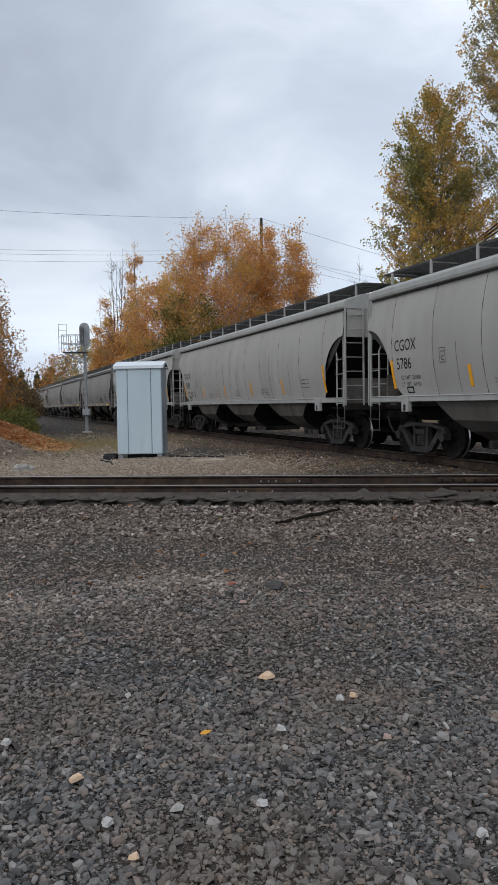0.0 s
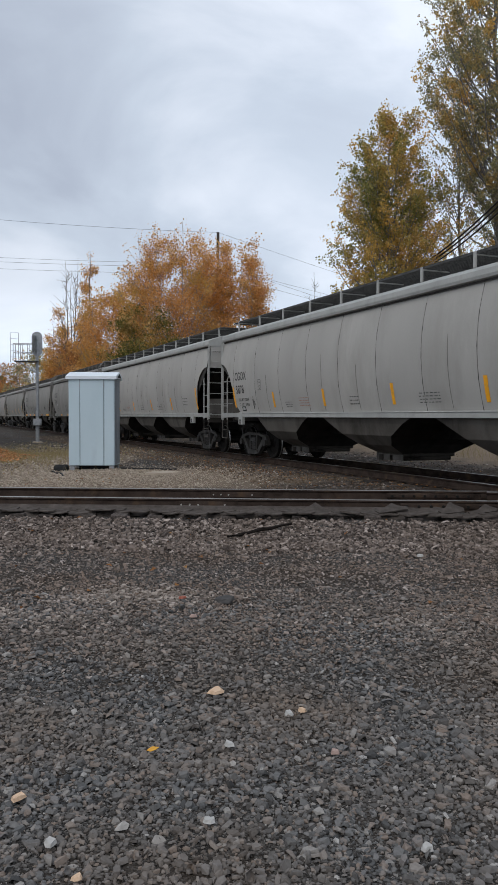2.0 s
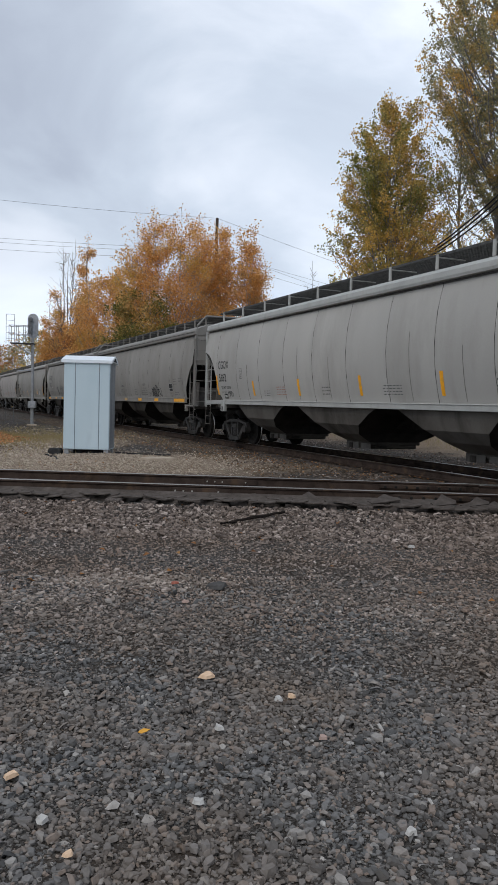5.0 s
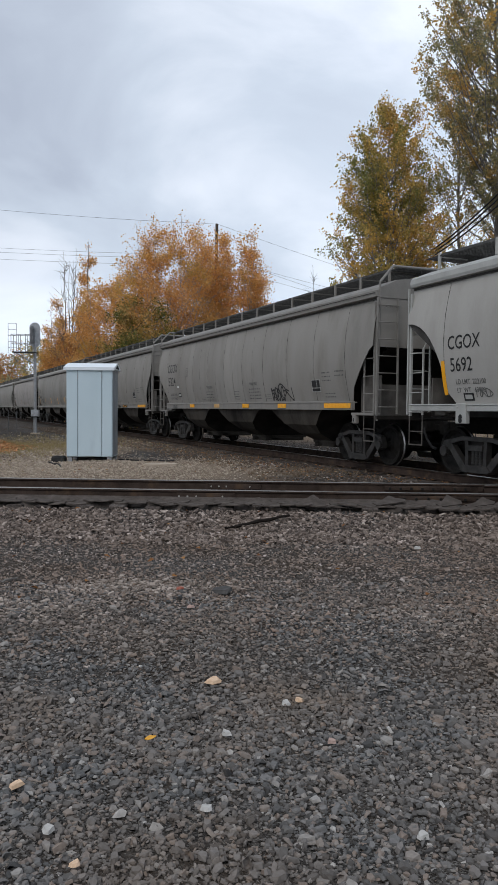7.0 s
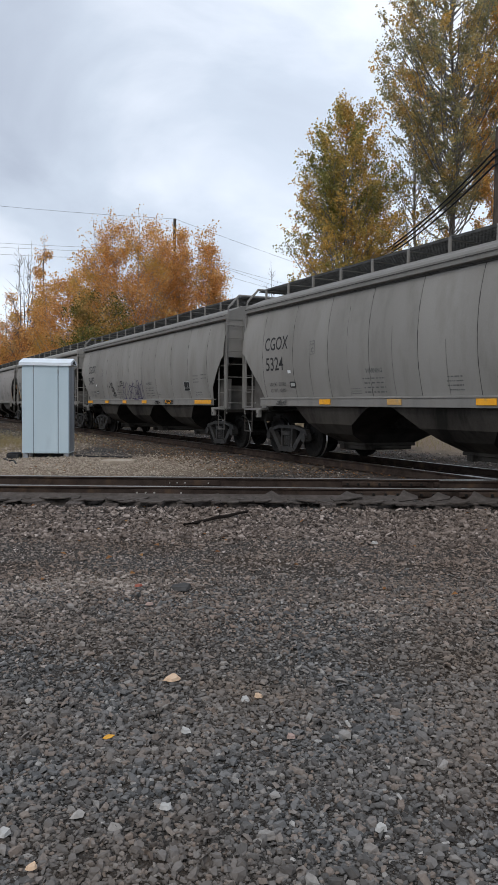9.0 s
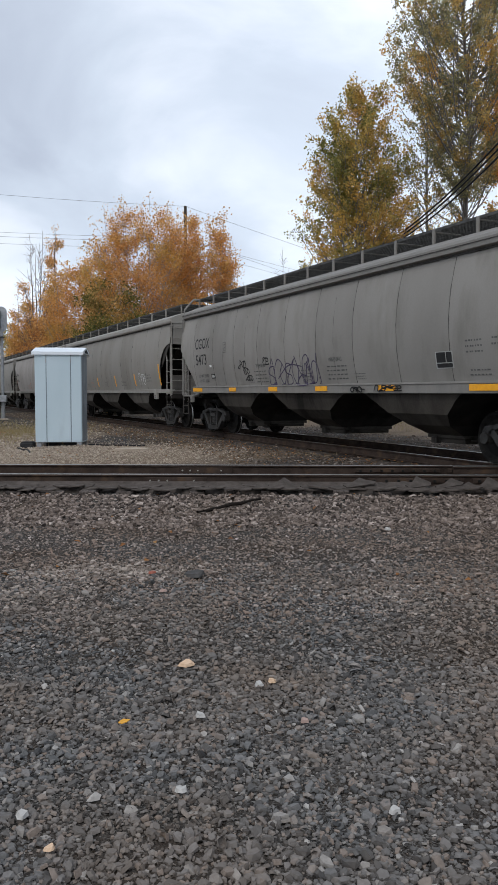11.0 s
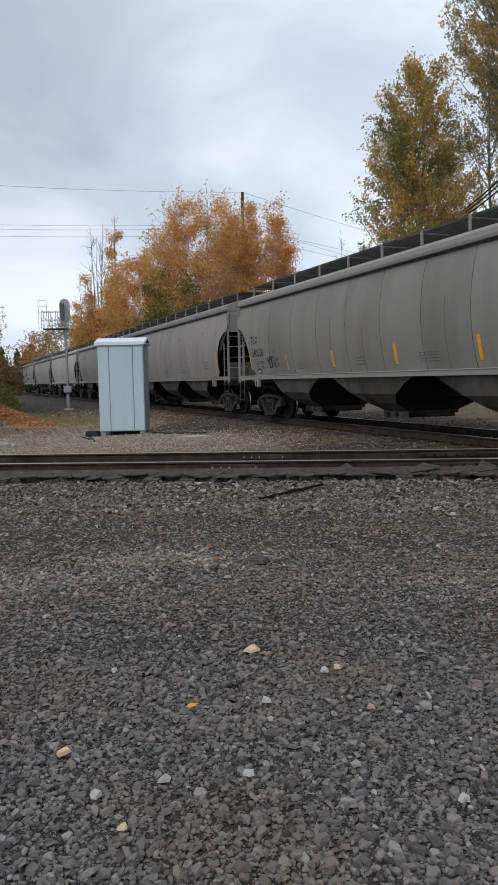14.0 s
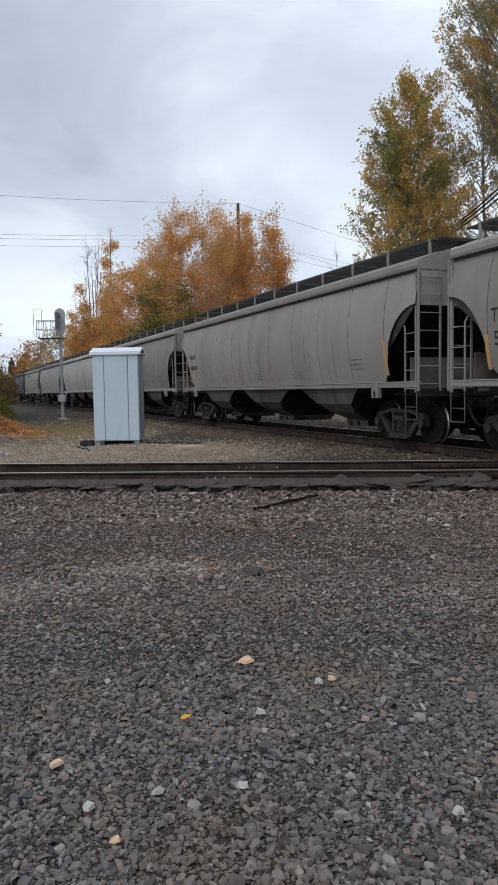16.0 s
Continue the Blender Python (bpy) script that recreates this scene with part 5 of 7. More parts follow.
CARS = [
    dict(style="round", paint=M_CAR, trim=M_TRIM, label=ROUND, mark="CGOX", number="5786", weights=("LD LMT  221800", "LT  WT   64100"), stripes=STRIPES + LOW, bars=PRINT),
    dict(style="round", paint=M_CAR, trim=M_TRIM, label=ROUND, mark="CGOX", number="5878", weights=("LD LMT  222000", "LT  WT   64000"), stripes=STRIPES + LOW, bars=PRINT,
         tags=((2, 2.4, 1.48, 0.25, 0.35, 2, 0.02, M_GREYINK),)),
    dict(style="round", paint=M_CAR, trim=M_TRIM, label=ROUND, mark="CGOX", number="5692", weights=("LD LMT  222100", "LT  WT   63900"), stripes=STRIPES + LOW, bars=PRINT,
         tags=((5, 1.95, 1.48, 0.45, 0.14, 5, 0.016, M_GREYINK),)),
    dict(style="angled", paint=M_CAR2, trim=M_TRIM2, label=ANGLED, mark="CGOX", number="5324", weights=("LD LMT  221000", "LT  WT   65000"),
         sill_marks=((3.8, 0.43, M_YELLOW), (6.26, 0.42, M_ORANGE), (8.65, 0.45, M_YELLOW), (11.12, 0.48, M_YELLOW), (13.7, 1.2, M_YELLOW)), bars=PRINT2, warnings=WARN, panels=((13.05, 1.66, 0.44, 0.30),),
         tags=((7, 10.5, 1.47, 1.5, 0.44, 8, 0.036, M_BLACK), (8, 1.8, 1.26, 0.55, 0.12, 4, 0.02, M_GREYINK))),
    dict(style="angled", paint=M_CAR2, trim=M_TRIM2, label=ANGLED, mark="CGOX", number="5473", weights=("LD LMT  224400", "LT  WT   61600"),
         sill_marks=((0.96, 0.75, M_YELLOW), (3.78, 0.45, M_YELLOW), (6.26, 0.46, M_YELLOW), (8.62, 0.5, M_YELLOW), (11.08, 0.55, M_YELLOW), (13.7, 1.25, M_YELLOW)), bars=PRINT2, warnings=WARN, panels=((12.82, 1.66, 0.46, 0.30),),
         tags=((12, 4.4, 1.92, 0.62, 0.22, 3, 0.028, M_BLACK), (15, 4.6, 1.74, 0.55, 0.17, 3, 0.026, M_BLACK), (17, 4.75, 1.56, 0.55, 0.17, 4, 0.026, M_BLACK), (14, 5.95, 1.95, 0.42, 0.25, 2, 0.028, M_BLACK),
               (13, 6.2, 1.44, 2.75, 0.66, 8, 0.026, M_INK), (18, 7.6, 1.46, 1.2, 0.7, 3, 0.024, M_INK), (16, 10.05, 1.25, 0.62, 0.13, 4, 0.028, M_BLACK), (19, 10.95, 1.27, 0.95, 0.14, 7, 0.024, M_BLACK))),
    dict(style="round", paint=M_CARF, trim=M_TRIMF, label="warm grey rounded covered hopper car with worn orange strips", mark="TILX", number="540128", weights=("LD LMT  223000", "LT  WT   63000"), stripes=[(1.12, 1.52, 0.62, M_ORANGE), (3.95, 1.5, 0.42, M_ORANGE), *LOW[1:]], bars=PRINT,
         tags=((21, 2.4, 1.58, 0.95, 0.36, 4, 0.035, M_BLACK), (22, 13.2, 1.55, 0.8, 0.40, 3, 0.022, M_WHITEINK))),
    dict(style="round", paint=M_CARG, trim=M_CARF, label="grimy mauve-grey rounded covered hopper car", stripes=[(1.12, 1.52, 0.62, M_REDINK), (6.55, 1.5, 0.42, M_REDINK), (9.0, 1.5, 0.42, M_REDINK), (15.63, 1.5, 0.75, M_ORANGE)], bars=PRINT + [(1.3, 2.25, 0.62, 0.55, 1, M_BLACK), (1.25, 1.85, 0.85, 0.55, 1, M_BLACK)]),
    dict(style="round", paint=M_CARF, trim=M_TRIMF, label="warm grey covered hopper car further down the train", bars=PRINT),
    dict(style="round", paint=M_CAR, trim=M_TRIMF, label="pale grey covered hopper car further down the train"),
    dict(style="angled", paint=M_CARG, trim=M_TRIM2, label="brownish grey covered hopper car further down the train"),
    dict(style="round", paint=M_CARF, trim=M_TRIMF, label="pale grey covered hopper car near the end of view", tags=((31, 5, 3.2, 1.6, 0.3, 5, 0.09, M_BLACK),)),
    dict(style="angled", paint=M_CAR3, trim=M_CAR3, label="dark covered hopper car half hidden by bushes"),
]
# how far the first coupling stands along the track, second by second
TRAVEL = [(0, 6.76), (1.5, -1.77), (3.0, -10.26), (5.5, -24.49), (6.5, -30.22), (8.0, -38.9), (10.5, -53.38), (12.0, -62.12), (13.0, -67.99), (14.5, -76.88), (16.0, -85.79)]
TRAIN = []
for info, front, rear in zip(CARS, GAPS, GAPS[1:]):
    info["length"] = 17.13 if info["style"] == "angled" else 18.05
    TRAIN.append((*hopper_car(info), (front + rear) / 2))


def travel(t):
    ts, ss = zip(*TRAVEL)
    return float(np.interp(t, ts, ss))


def motions():
    """The train rolls from the distance towards the near right; its wheels turn."""
    turn = 90 + math.degrees(PSI)
    for car, wheels, mid in TRAIN:
        rows = []
        for t, s in TRAVEL:
            p = Vector((CROSS_X, CROSS_Y, RAIL_Z)) + BACK * (s + mid)
            rows.append((t, pose(*p, 0, 0, turn)))
        walk(car, rows)
    for car, wheels, mid in TRAIN[:7]:
        for ws, x_ in wheels:
            rows = []
            for k in range(0, 161):
                t = k / 10
                rows.append((t, pose(x_, 0, WHEEL_R, 0, math.degrees((travel(t) - TRAVEL[0][1]) / WHEEL_R), 0)))
            walk(ws, rows)


def tube(vs, fs, pts, radii, n=6):
    """A bent tapering branch added to lists of vertices and faces."""
    base = len(vs)
    up = Vector((0.3, 0.2, 1)).normalized()
    for i, p in enumerate(pts):
        d = (pts[min(i + 1, len(pts) - 1)] - pts[max(i - 1, 0)]).normalized()
        e1 = d.cross(Vector((1, 0, 0)) if abs(d.x) < 0.8 else Vector((0, 1, 0))).normalized()
        e2 = d.cross(e1)
        for k in range(n):
            a = 2 * math.pi * k / n
            vs.append(p + (e1 * math.cos(a) + e2 * math.sin(a)) * radii[i])
    for i in range(len(pts) - 1):
        for k in range(n):
            a, b = base + i * n + k, base + i * n + (k + 1) % n
            fs.append((a, b, b + n, a + n))


# ---- signal cabinet ----
M_CABSEAM = mat("shaded_blue_gap", (0.16, 0.20, 0.23), (0.22, 0.26, 0.29), 0.7, bump=0.0)

M_CABSIDE = mat("streaked_grey_sheet", (0.17, 0.19, 0.205), (0.34, 0.375, 0.40), 0.45, scale=2.5, fine=60, bump=0.03, stretch=(1, 3, 0.3))


def signal_cabinet(x, y, yaw):
    z = gz(x, y)
    c = thing("signal_cabinet", "pale blue steel railway signal cabinet with a white gabled roof", "cabinet", at=pose(x, y, z, 0, 0, yaw))
    W, D, H0, H = 1.15, 0.82, 0.10, 2.30          # front along x, depth along y
    part("body", boxes((0, W, 0, D, H0, H), bevel=0.012), M_CAB, c, "pale blue sheet-steel body")
    for a, b in ((0.29, 0.76), ):
        part("door", boxes((a + 0.005, b + 0.115, -0.014, 0.004, H0 + 0.015, H - 0.02), bevel=0.004), M_CAB, c, "flush front door panel")
    part("door_seam", boxes((0.279, 0.293, -0.006, 0.003, H0, H - 0.01)), M_CABSEAM, c, "dark door gap")
    part("door_seam", boxes((0.880, 0.894, -0.006, 0.003, H0, H - 0.01)), M_CABSEAM, c, "dark door gap")
    part("side_panel", boxes((0.012, 0.277, -0.012, 0.004, H0 + 0.012, H - 0.015), bevel=0.004), M_CAB, c, "narrow front panel")
    part("side_panel", boxes((0.896, W - 0.012, -0.012, 0.004, H0 + 0.012, H - 0.015), bevel=0.004), M_CAB, c, "narrow front panel")
    for hx in (0.286, 0.887):
        for hz in (2.12,):
            part("hinge", boxes((hx - 0.012, hx + 0.012, -0.03, 0.0, hz - 0.05, hz + 0.05), bevel=0.004), M_GALV, c, "small steel hinge")
    bm = bmesh.new()
    o = 0.06
    prism(bm, [(-o, H - 0.03), (-o, H + 0.045), (D / 2, H + 0.17), (D + o, H + 0.045), (D + o, H - 0.03), (D + 0.03, H), (-0.03, H)], "x", -o, W + o)
    part("roof", bm, M_CABTOP, c, "white gabled sheet roof with overhang")
    bm = bmesh.new()
    prism(bm, [(0.12, H + 0.02), (D / 2, H + 0.125), (D - 0.12, H + 0.02)], "x", W + o, W + o + 0.004)
    part("gable_vent", bm, M_DARK, c, "dark triangular gable vent")
    for lx in (0.02, W - 0.14):
        for ly in (0.02, D - 0.14):
            part("leg", boxes((lx, lx + 0.12, ly, ly + 0.12, -0.06, H0 + 0.01), bevel=0.006), M_GALV, c, "short steel leg")
    part("cable_bundle", boxes((0.2, W - 0.2, 0.25, D - 0.2, -0.05, H0), bevel=0.03), M_DARK, c, "dark cables below the floor")
    part("side_wall", boxes((W - 0.002, W + 0.004, 0.03, D - 0.03, H0 + 0.03, H - 0.03), bevel=0.002), M_CABSIDE, c, "dull streaked grey side wall")
    part("side_seam", boxes((W + 0.003, W + 0.010, 0.40, 0.415, H0 + 0.05, H - 0.05)), M_GALV, c, "seam of the side wall")
    return c


signal_cabinet(-3.36, 19.3, -3).location.z += 0.03
bm = boxes((0, 0.30, 0, 0.4, -0.05, 0.13), (0.02, 0.28, 0.02, 0.38, 0.13, 0.15), bevel=0.02)
ob = new("junction_box", to_mesh(bm, "junction_box", M_DARK))
ob.matrix_basis = pose(-3.72, 19.2, gz(-3.6, 19.3), 0, 0, -3)
tagged(ob, "low black junction box beside the cabinet", "junction box")


def ground_cable(pts, name, label, r0=0.018):
    vs, fs = [], []
    tube(vs, fs, [Vector((x_, y_, gz(x_, y_) + 0.03)) for x_, y_ in pts], [r0] * len(pts), 6)
    return tagged(new(name, mesh_np(name, [tuple(v) for v in vs], fs, M_CABLE, True)), label, "cable")


ground_cable([(-3.75 + 0.045 * k, 19.0 - 0.10 * k + 0.12 * math.sin(k * 0.9)) for k in range(13)], "ground_cable", "loose black cable on the gravel")
ground_cable([(-2.1 + 0.13 * k, 19.6 + 0.06 * math.sin(k * 1.1)) for k in range(12)], "ground_cable", "loose black cable beside the cabinet")
bm = bmesh.new()
prism(bm, [(-0.42, -0.24), (-0.1, -0.34), (0.38, -0.18), (0.46, 0.1), (0.15, 0.32), (-0.3, 0.22)], "z", -0.06, 0.045)
ob = new("stone_slab", to_mesh(bm, "stone_slab", M_CONC))
ob.matrix_basis = pose(-0.98, 18.35, gz(-0.98, 18.35) + 0.0, 0, 0, 8)
tagged(ob, "flat pale concrete slab lying on the gravel", "slab")


bm = bmesh.new()
for i, (px_, py_, pw, ph) in enumerate(((0.0, 0.0, 0.20, 0.17), (0.17, 0.08, 0.13, 0.09), (-0.15, -0.05, 0.12, 0.07))):
    rc = random.Random(90 + i)
    ring_ = [(px_ + pw * math.cos(k) * rc.uniform(0.75, 1.1), py_ + 0.7 * pw * math.sin(k) * rc.uniform(0.75, 1.1)) for k in (0.1, 1.2, 2.2, 3.3, 4.2, 5.3)]
    prism(bm, ring_, "z", -0.06, ph * 0.7)
    top_ = [bm.verts.new((px_ + (x_ - px_) * 0.55, py_ + (y_ - py_) * 0.55, ph * rc.uniform(0.9, 1.1))) for x_, y_ in ring_]
    low_ = [bm.verts.new((x_, y_, ph * 0.7 + 0.001)) for x_, y_ in ring_]
    bm.faces.new(top_)
    for k in range(6):
        bm.faces.new((low_[k], low_[(k + 1) % 6], top_[(k + 1) % 6], top_[k]))
ob = new("concrete_rubble", to_mesh(bm, "concrete_rubble", mat("pale_broken_concrete", (0.27, 0.255, 0.235), (0.42, 0.40, 0.37), 0.9, scale=8, fine=70, bump=0.3)))
ob.matrix_basis = pose(-5.15, 17.1, gz(-5.15, 17.1) - 0.02, 5, -6, 12)
tagged(ob, "pale lumps of broken concrete on the gravel", "rubble")


# ---- wayside signal ----
M_GALVDARK = mat("dull_dark_grey_steel", (0.10, 0.105, 0.11), (0.17, 0.175, 0.18), 0.6, scale=10, bump=0.02)

def wayside_signal(x, y):
    s = thing("wayside_signal", "tall grey steel railway signal with side platform and ladder", "railway signal", at=pose(x, y, gz(x, y), 0, 0, 3))
    part("mast", rods(((0, 0, 1.15), (0, 0, 5.1), 0.075), n=12), M_GALV, s, "round grey mast", smooth=False)
    part("mast_foot", rods(((0, 0, -0.1), (0, 0, 1.2), 0.095), n=12), M_GALV, s, "pale lower mast")
    part("base_plate", boxes((-0.22, 0.22, -0.22, 0.22, -0.05, 0.07), bevel=0.02), M_CONC, s, "concrete foot")
    part("junction_case", boxes((-0.18, 0.20, -0.22, 0.12, 0.88, 1.22), bevel=0.02), M_GALV, s, "grey junction case on the mast")
    # head
    bm = bmesh.new()
    n = 20
    pts = [(0.26 * math.cos(a), 5.32 + 0.26 * math.sin(a)) for a in np.linspace(0, math.pi, 10)] + [(0.26 * math.cos(a), 4.60 + 0.26 * math.sin(a)) for a in np.linspace(math.pi, 2 * math.pi, 10)]
    prism(bm, pts, "y", -0.02, 0.03)
    part("backboard", bm, M_GALV, s, "oval grey signal backboard")
    part("lamp_case", boxes((-0.19, -0.02, -0.20, -0.02, 4.52, 5.38), bevel=0.03), M_GALVDARK, s, "dark three-lamp signal case")
    for k in range(3):
        part("hood", rods(((-0.09, -0.24, 4.66 + 0.3 * k), (-0.09, -0.42, 4.65 + 0.3 * k), 0.085), n=12), M_GALVDARK, s, "round lamp hood")
    # platform
    part("platform", boxes((-1.05, 0.1, -0.35, 0.30, 4.05, 4.10), bevel=0.005), M_GRATE, s, "dark steel platform")
    for px_ in (-1.1, -0.75, -0.4, -0.05):
        for py_ in (-0.33, 0.28):
            part("rail_post", rods(((px_, py_, 4.08), (px_, py_, 4.95), 0.016)), M_GALV, s)
    for zz in (4.52, 4.95):
        part("railing", rods(((-1.1, -0.33, zz), (-0.05, -0.33, zz), 0.015), ((-1.1, 0.28, zz), (-0.05, 0.28, zz), 0.015), ((-1.1, -0.33, zz), (-1.1, 0.28, zz), 0.015)), M_GALV, s, "thin railing")
    part("brace", rods(((0, 0, 3.5), (-0.9, 0, 4.05), 0.03)), M_GALV, s, "slanting platform brace")
    lx = -1.08
    part("ladder", rods(*[((lx - 0.2, -0.1, 4.05), (lx - 0.2, -0.1, 5.50), 0.011), ((lx + 0.2, -0.1, 4.05), (lx + 0.2, -0.1, 5.50), 0.011)] +
                        [((lx - 0.2, -0.1, 4.3 + 0.3 * k), (lx + 0.2, -0.1, 4.3 + 0.3 * k), 0.008) for k in range(5)]), M_GALVDARK, s, "upper steel ladder")
    part("ladder", rods(*[((lx - 0.2, -0.1, 0.1), (lx - 0.2, -0.1, 1.2), 0.011), ((lx + 0.2, -0.1, 0.1), (lx + 0.2, -0.1, 1.2), 0.011)] +
                        [((lx - 0.2, -0.1, 0.2 + 0.3 * k), (lx + 0.2, -0.1, 0.2 + 0.3 * k), 0.009) for k in range(4)]), M_GALVDARK, s, "lower ladder section")
    part("side_arm", rods(((0, -0.05, 2.75), (-0.75, -0.05, 2.72), 0.02)), M_GALV, s, "thin horizontal arm")
    return s


wayside_signal(-8.3, 38.8)


# ---- trees ----
def leaf_mesh(name, centres, spread, count, size, material, seed, drop=0.0, uneven=0.0):
    """Small bent leaves scattered round the given points; uneven: how much fuller some clumps are than others."""
    r = np.random.RandomState(seed)
    centres = np.asarray(centres)
    w = (1 - uneven) + uneven * r.uniform(0, 1, len(centres)) ** 2 * 3
    c = centres[r.choice(len(centres), count, p=w / w.sum())]
    g = r.normal(size=(count, 3))
    g *= np.minimum(1.0, 1.7 / np.linalg.norm(g, axis=1))[:, None]
    p = c + g * spread
    p[:, 2] -= drop * np.abs(r.normal(size=count))
    s = size * r.uniform(0.6, 1.35, count)
    a = r.normal(size=(count, 3))
    a /= np.linalg.norm(a, axis=1)[:, None]
    b = np.cross(a, r.normal(size=(count, 3)))
    b /= np.linalg.norm(b, axis=1)[:, None]
    nrm = np.cross(a, b)
    a, b, nrm = a * s[:, None] * 0.5, b * s[:, None] * 0.42, nrm * s[:, None] * 0.12
    v = np.stack([p - a, p + b + nrm - a * 0.25, p + a, p - b + nrm - a * 0.25], 1).reshape(-1, 3)
    f = np.arange(4 * count).reshape(-1, 4)
    tri = np.concatenate([f[:, [0, 1, 2]], f[:, [0, 2, 3]]])
    return mesh_np(name, v, tri, material)


def tree(name, label, x, y, height, radius, leaf_mat, seed, leaves=16000, leaf=0.12, bark=None, crown_from=0.22, stems=1, limbs=60, twigs=6,
         shape=None, spread=0.13, lean=0.0, steep=1.1, bare=False, trunk=None, drop=0.0, twig=0.010, twig_len=0.7, uneven=0.5, fan=0.45, core=0.35):
    """A tree whose limbs climb from its stems to tips spread through the crown's shape, with twigs and small leaves along them."""
    r = random.Random(seed)
    shape = shape or (lambda h: math.sin(math.pi * (0.16 + 0.84 * h) ** 0.9) ** 0.8)
    t = thing(name, label, "tree", "trees behind the line", at=pose(x, y, gz(x, y) - 0.1))
    vs, fs, tips = [], [], []
    trunk = trunk or height * 0.014
    n = 10
    paths = []
    for st in range(stems):
        ang = 2 * math.pi * (st + r.random() * 0.6) / stems
        off = Vector((math.cos(ang), math.sin(ang), 0)) * (0.0 if stems == 1 else radius * fan * r.uniform(0.6, 1.15))
        hh = height * (1.0 if st == 0 else r.uniform(0.86, 0.98))
        wob = [Vector((r.uniform(-1, 1), r.uniform(-1, 1), 0)) * height * 0.009 for _ in range(n + 1)]
        path = []
        for i in range(n + 1):
            k = i / n
            path.append(Vector((lean * k * k * height, 0, hh * k)) + off * (0.15 + 0.85 * k ** 0.8) + wob[i] * (1 if i else 0))
        tube(vs, fs, path, [max(0.012, trunk / stems ** 0.4 * (1 - 0.95 * i / n) * (1.25 if i == 0 else 1)) for i in range(n + 1)], 7)
        paths.append(path)
        tips += [path[-1], path[-1].lerp(path[-2], 0.3), path[-1].lerp(path[-2], 0.7)]
    done = 0
    while done < limbs:
        k = r.random()
        env = shape(k)
        if r.random() > env * env + 0.12:
            continue
        done += 1
        rr = radius * env * (core + (1 - core) * r.random() ** 0.55) * r.uniform(0.86, 1.08)
        a = r.uniform(0, 2 * math.pi)
        d = Vector((math.cos(a), math.sin(a), 0))
        z = height * (crown_from + (1 - crown_from) * k) - 0.6 * twig_len
        tip = Vector((lean * (z / height) ** 2 * height, 0, z)) + d * rr
        path = min(paths, key=lambda p_: (p_[min(n, int(z / height * n))] - tip).length + r.random() * 0.5)
        reach = (path[min(n, int(z / height * n))] - tip).xy.length
        za = max(height * 0.08, z - max(0.7, reach * steep * r.uniform(0.75, 1.25)))
        i = min(n - 1, int(za / path[-1].z * n))
        p = path[i].lerp(path[i + 1], min(1.0, za / path[-1].z * n - i))
        j = Vector((r.uniform(-1, 1), r.uniform(-1, 1), r.uniform(-0.5, 0.5))) * 0.07 * (tip - p).length
        pts = []
        for q in (0, 0.3, 0.6, 0.82, 1.0):
            e = p.lerp(tip, q) + j * math.sin(math.pi * q)
            e.z = p.z + (tip.z - p.z) * q ** 1.25
            pts.append(e)
        w = max(twig * 1.2, min(trunk * 0.25, 0.008 * (tip - p).length + 0.006))
        tube(vs, fs, pts, [w, w * 0.75, w * 0.5, w * 0.36, twig * 0.5], 4)
        tips += [pts[3], pts[4], pts[3].lerp(pts[4], 0.5)]
        for q in range(twigs):
            u = 0.35 + 0.65 * (q + r.random()) / twigs
            ii = 1 if u < 0.6 else 2 if u < 0.82 else 3
            lo, hi = ((0.3, 0.6), (0.6, 0.82), (0.82, 1.0))[ii - 1]
            s0 = pts[ii].lerp(pts[ii + 1], (u - lo) / (hi - lo) if u > lo else 0)
            e = s0 + (d * r.uniform(0.0, 0.8) + Vector((r.uniform(-0.7, 0.7), r.uniform(-0.7, 0.7), r.uniform(0.0, 1.0)))) * twig_len * r.uniform(0.5, 1.25)
            tube(vs, fs, [s0, e], [twig, twig * 0.4], 3)
            tips += [s0.lerp(e, 0.35), s0.lerp(e, 0.7), e]
    part("trunk", mesh_np("trunk", [tuple(v) for v in vs], fs, bark or M_BARK, True), None, t, "grey trunk and limbs")
    if not bare:
        part("crown", leaf_mesh("crown", [tuple(v) for v in tips], spread, leaves, leaf, leaf_mat, seed, drop, uneven), None, t, "uneven autumn crown")
    return t


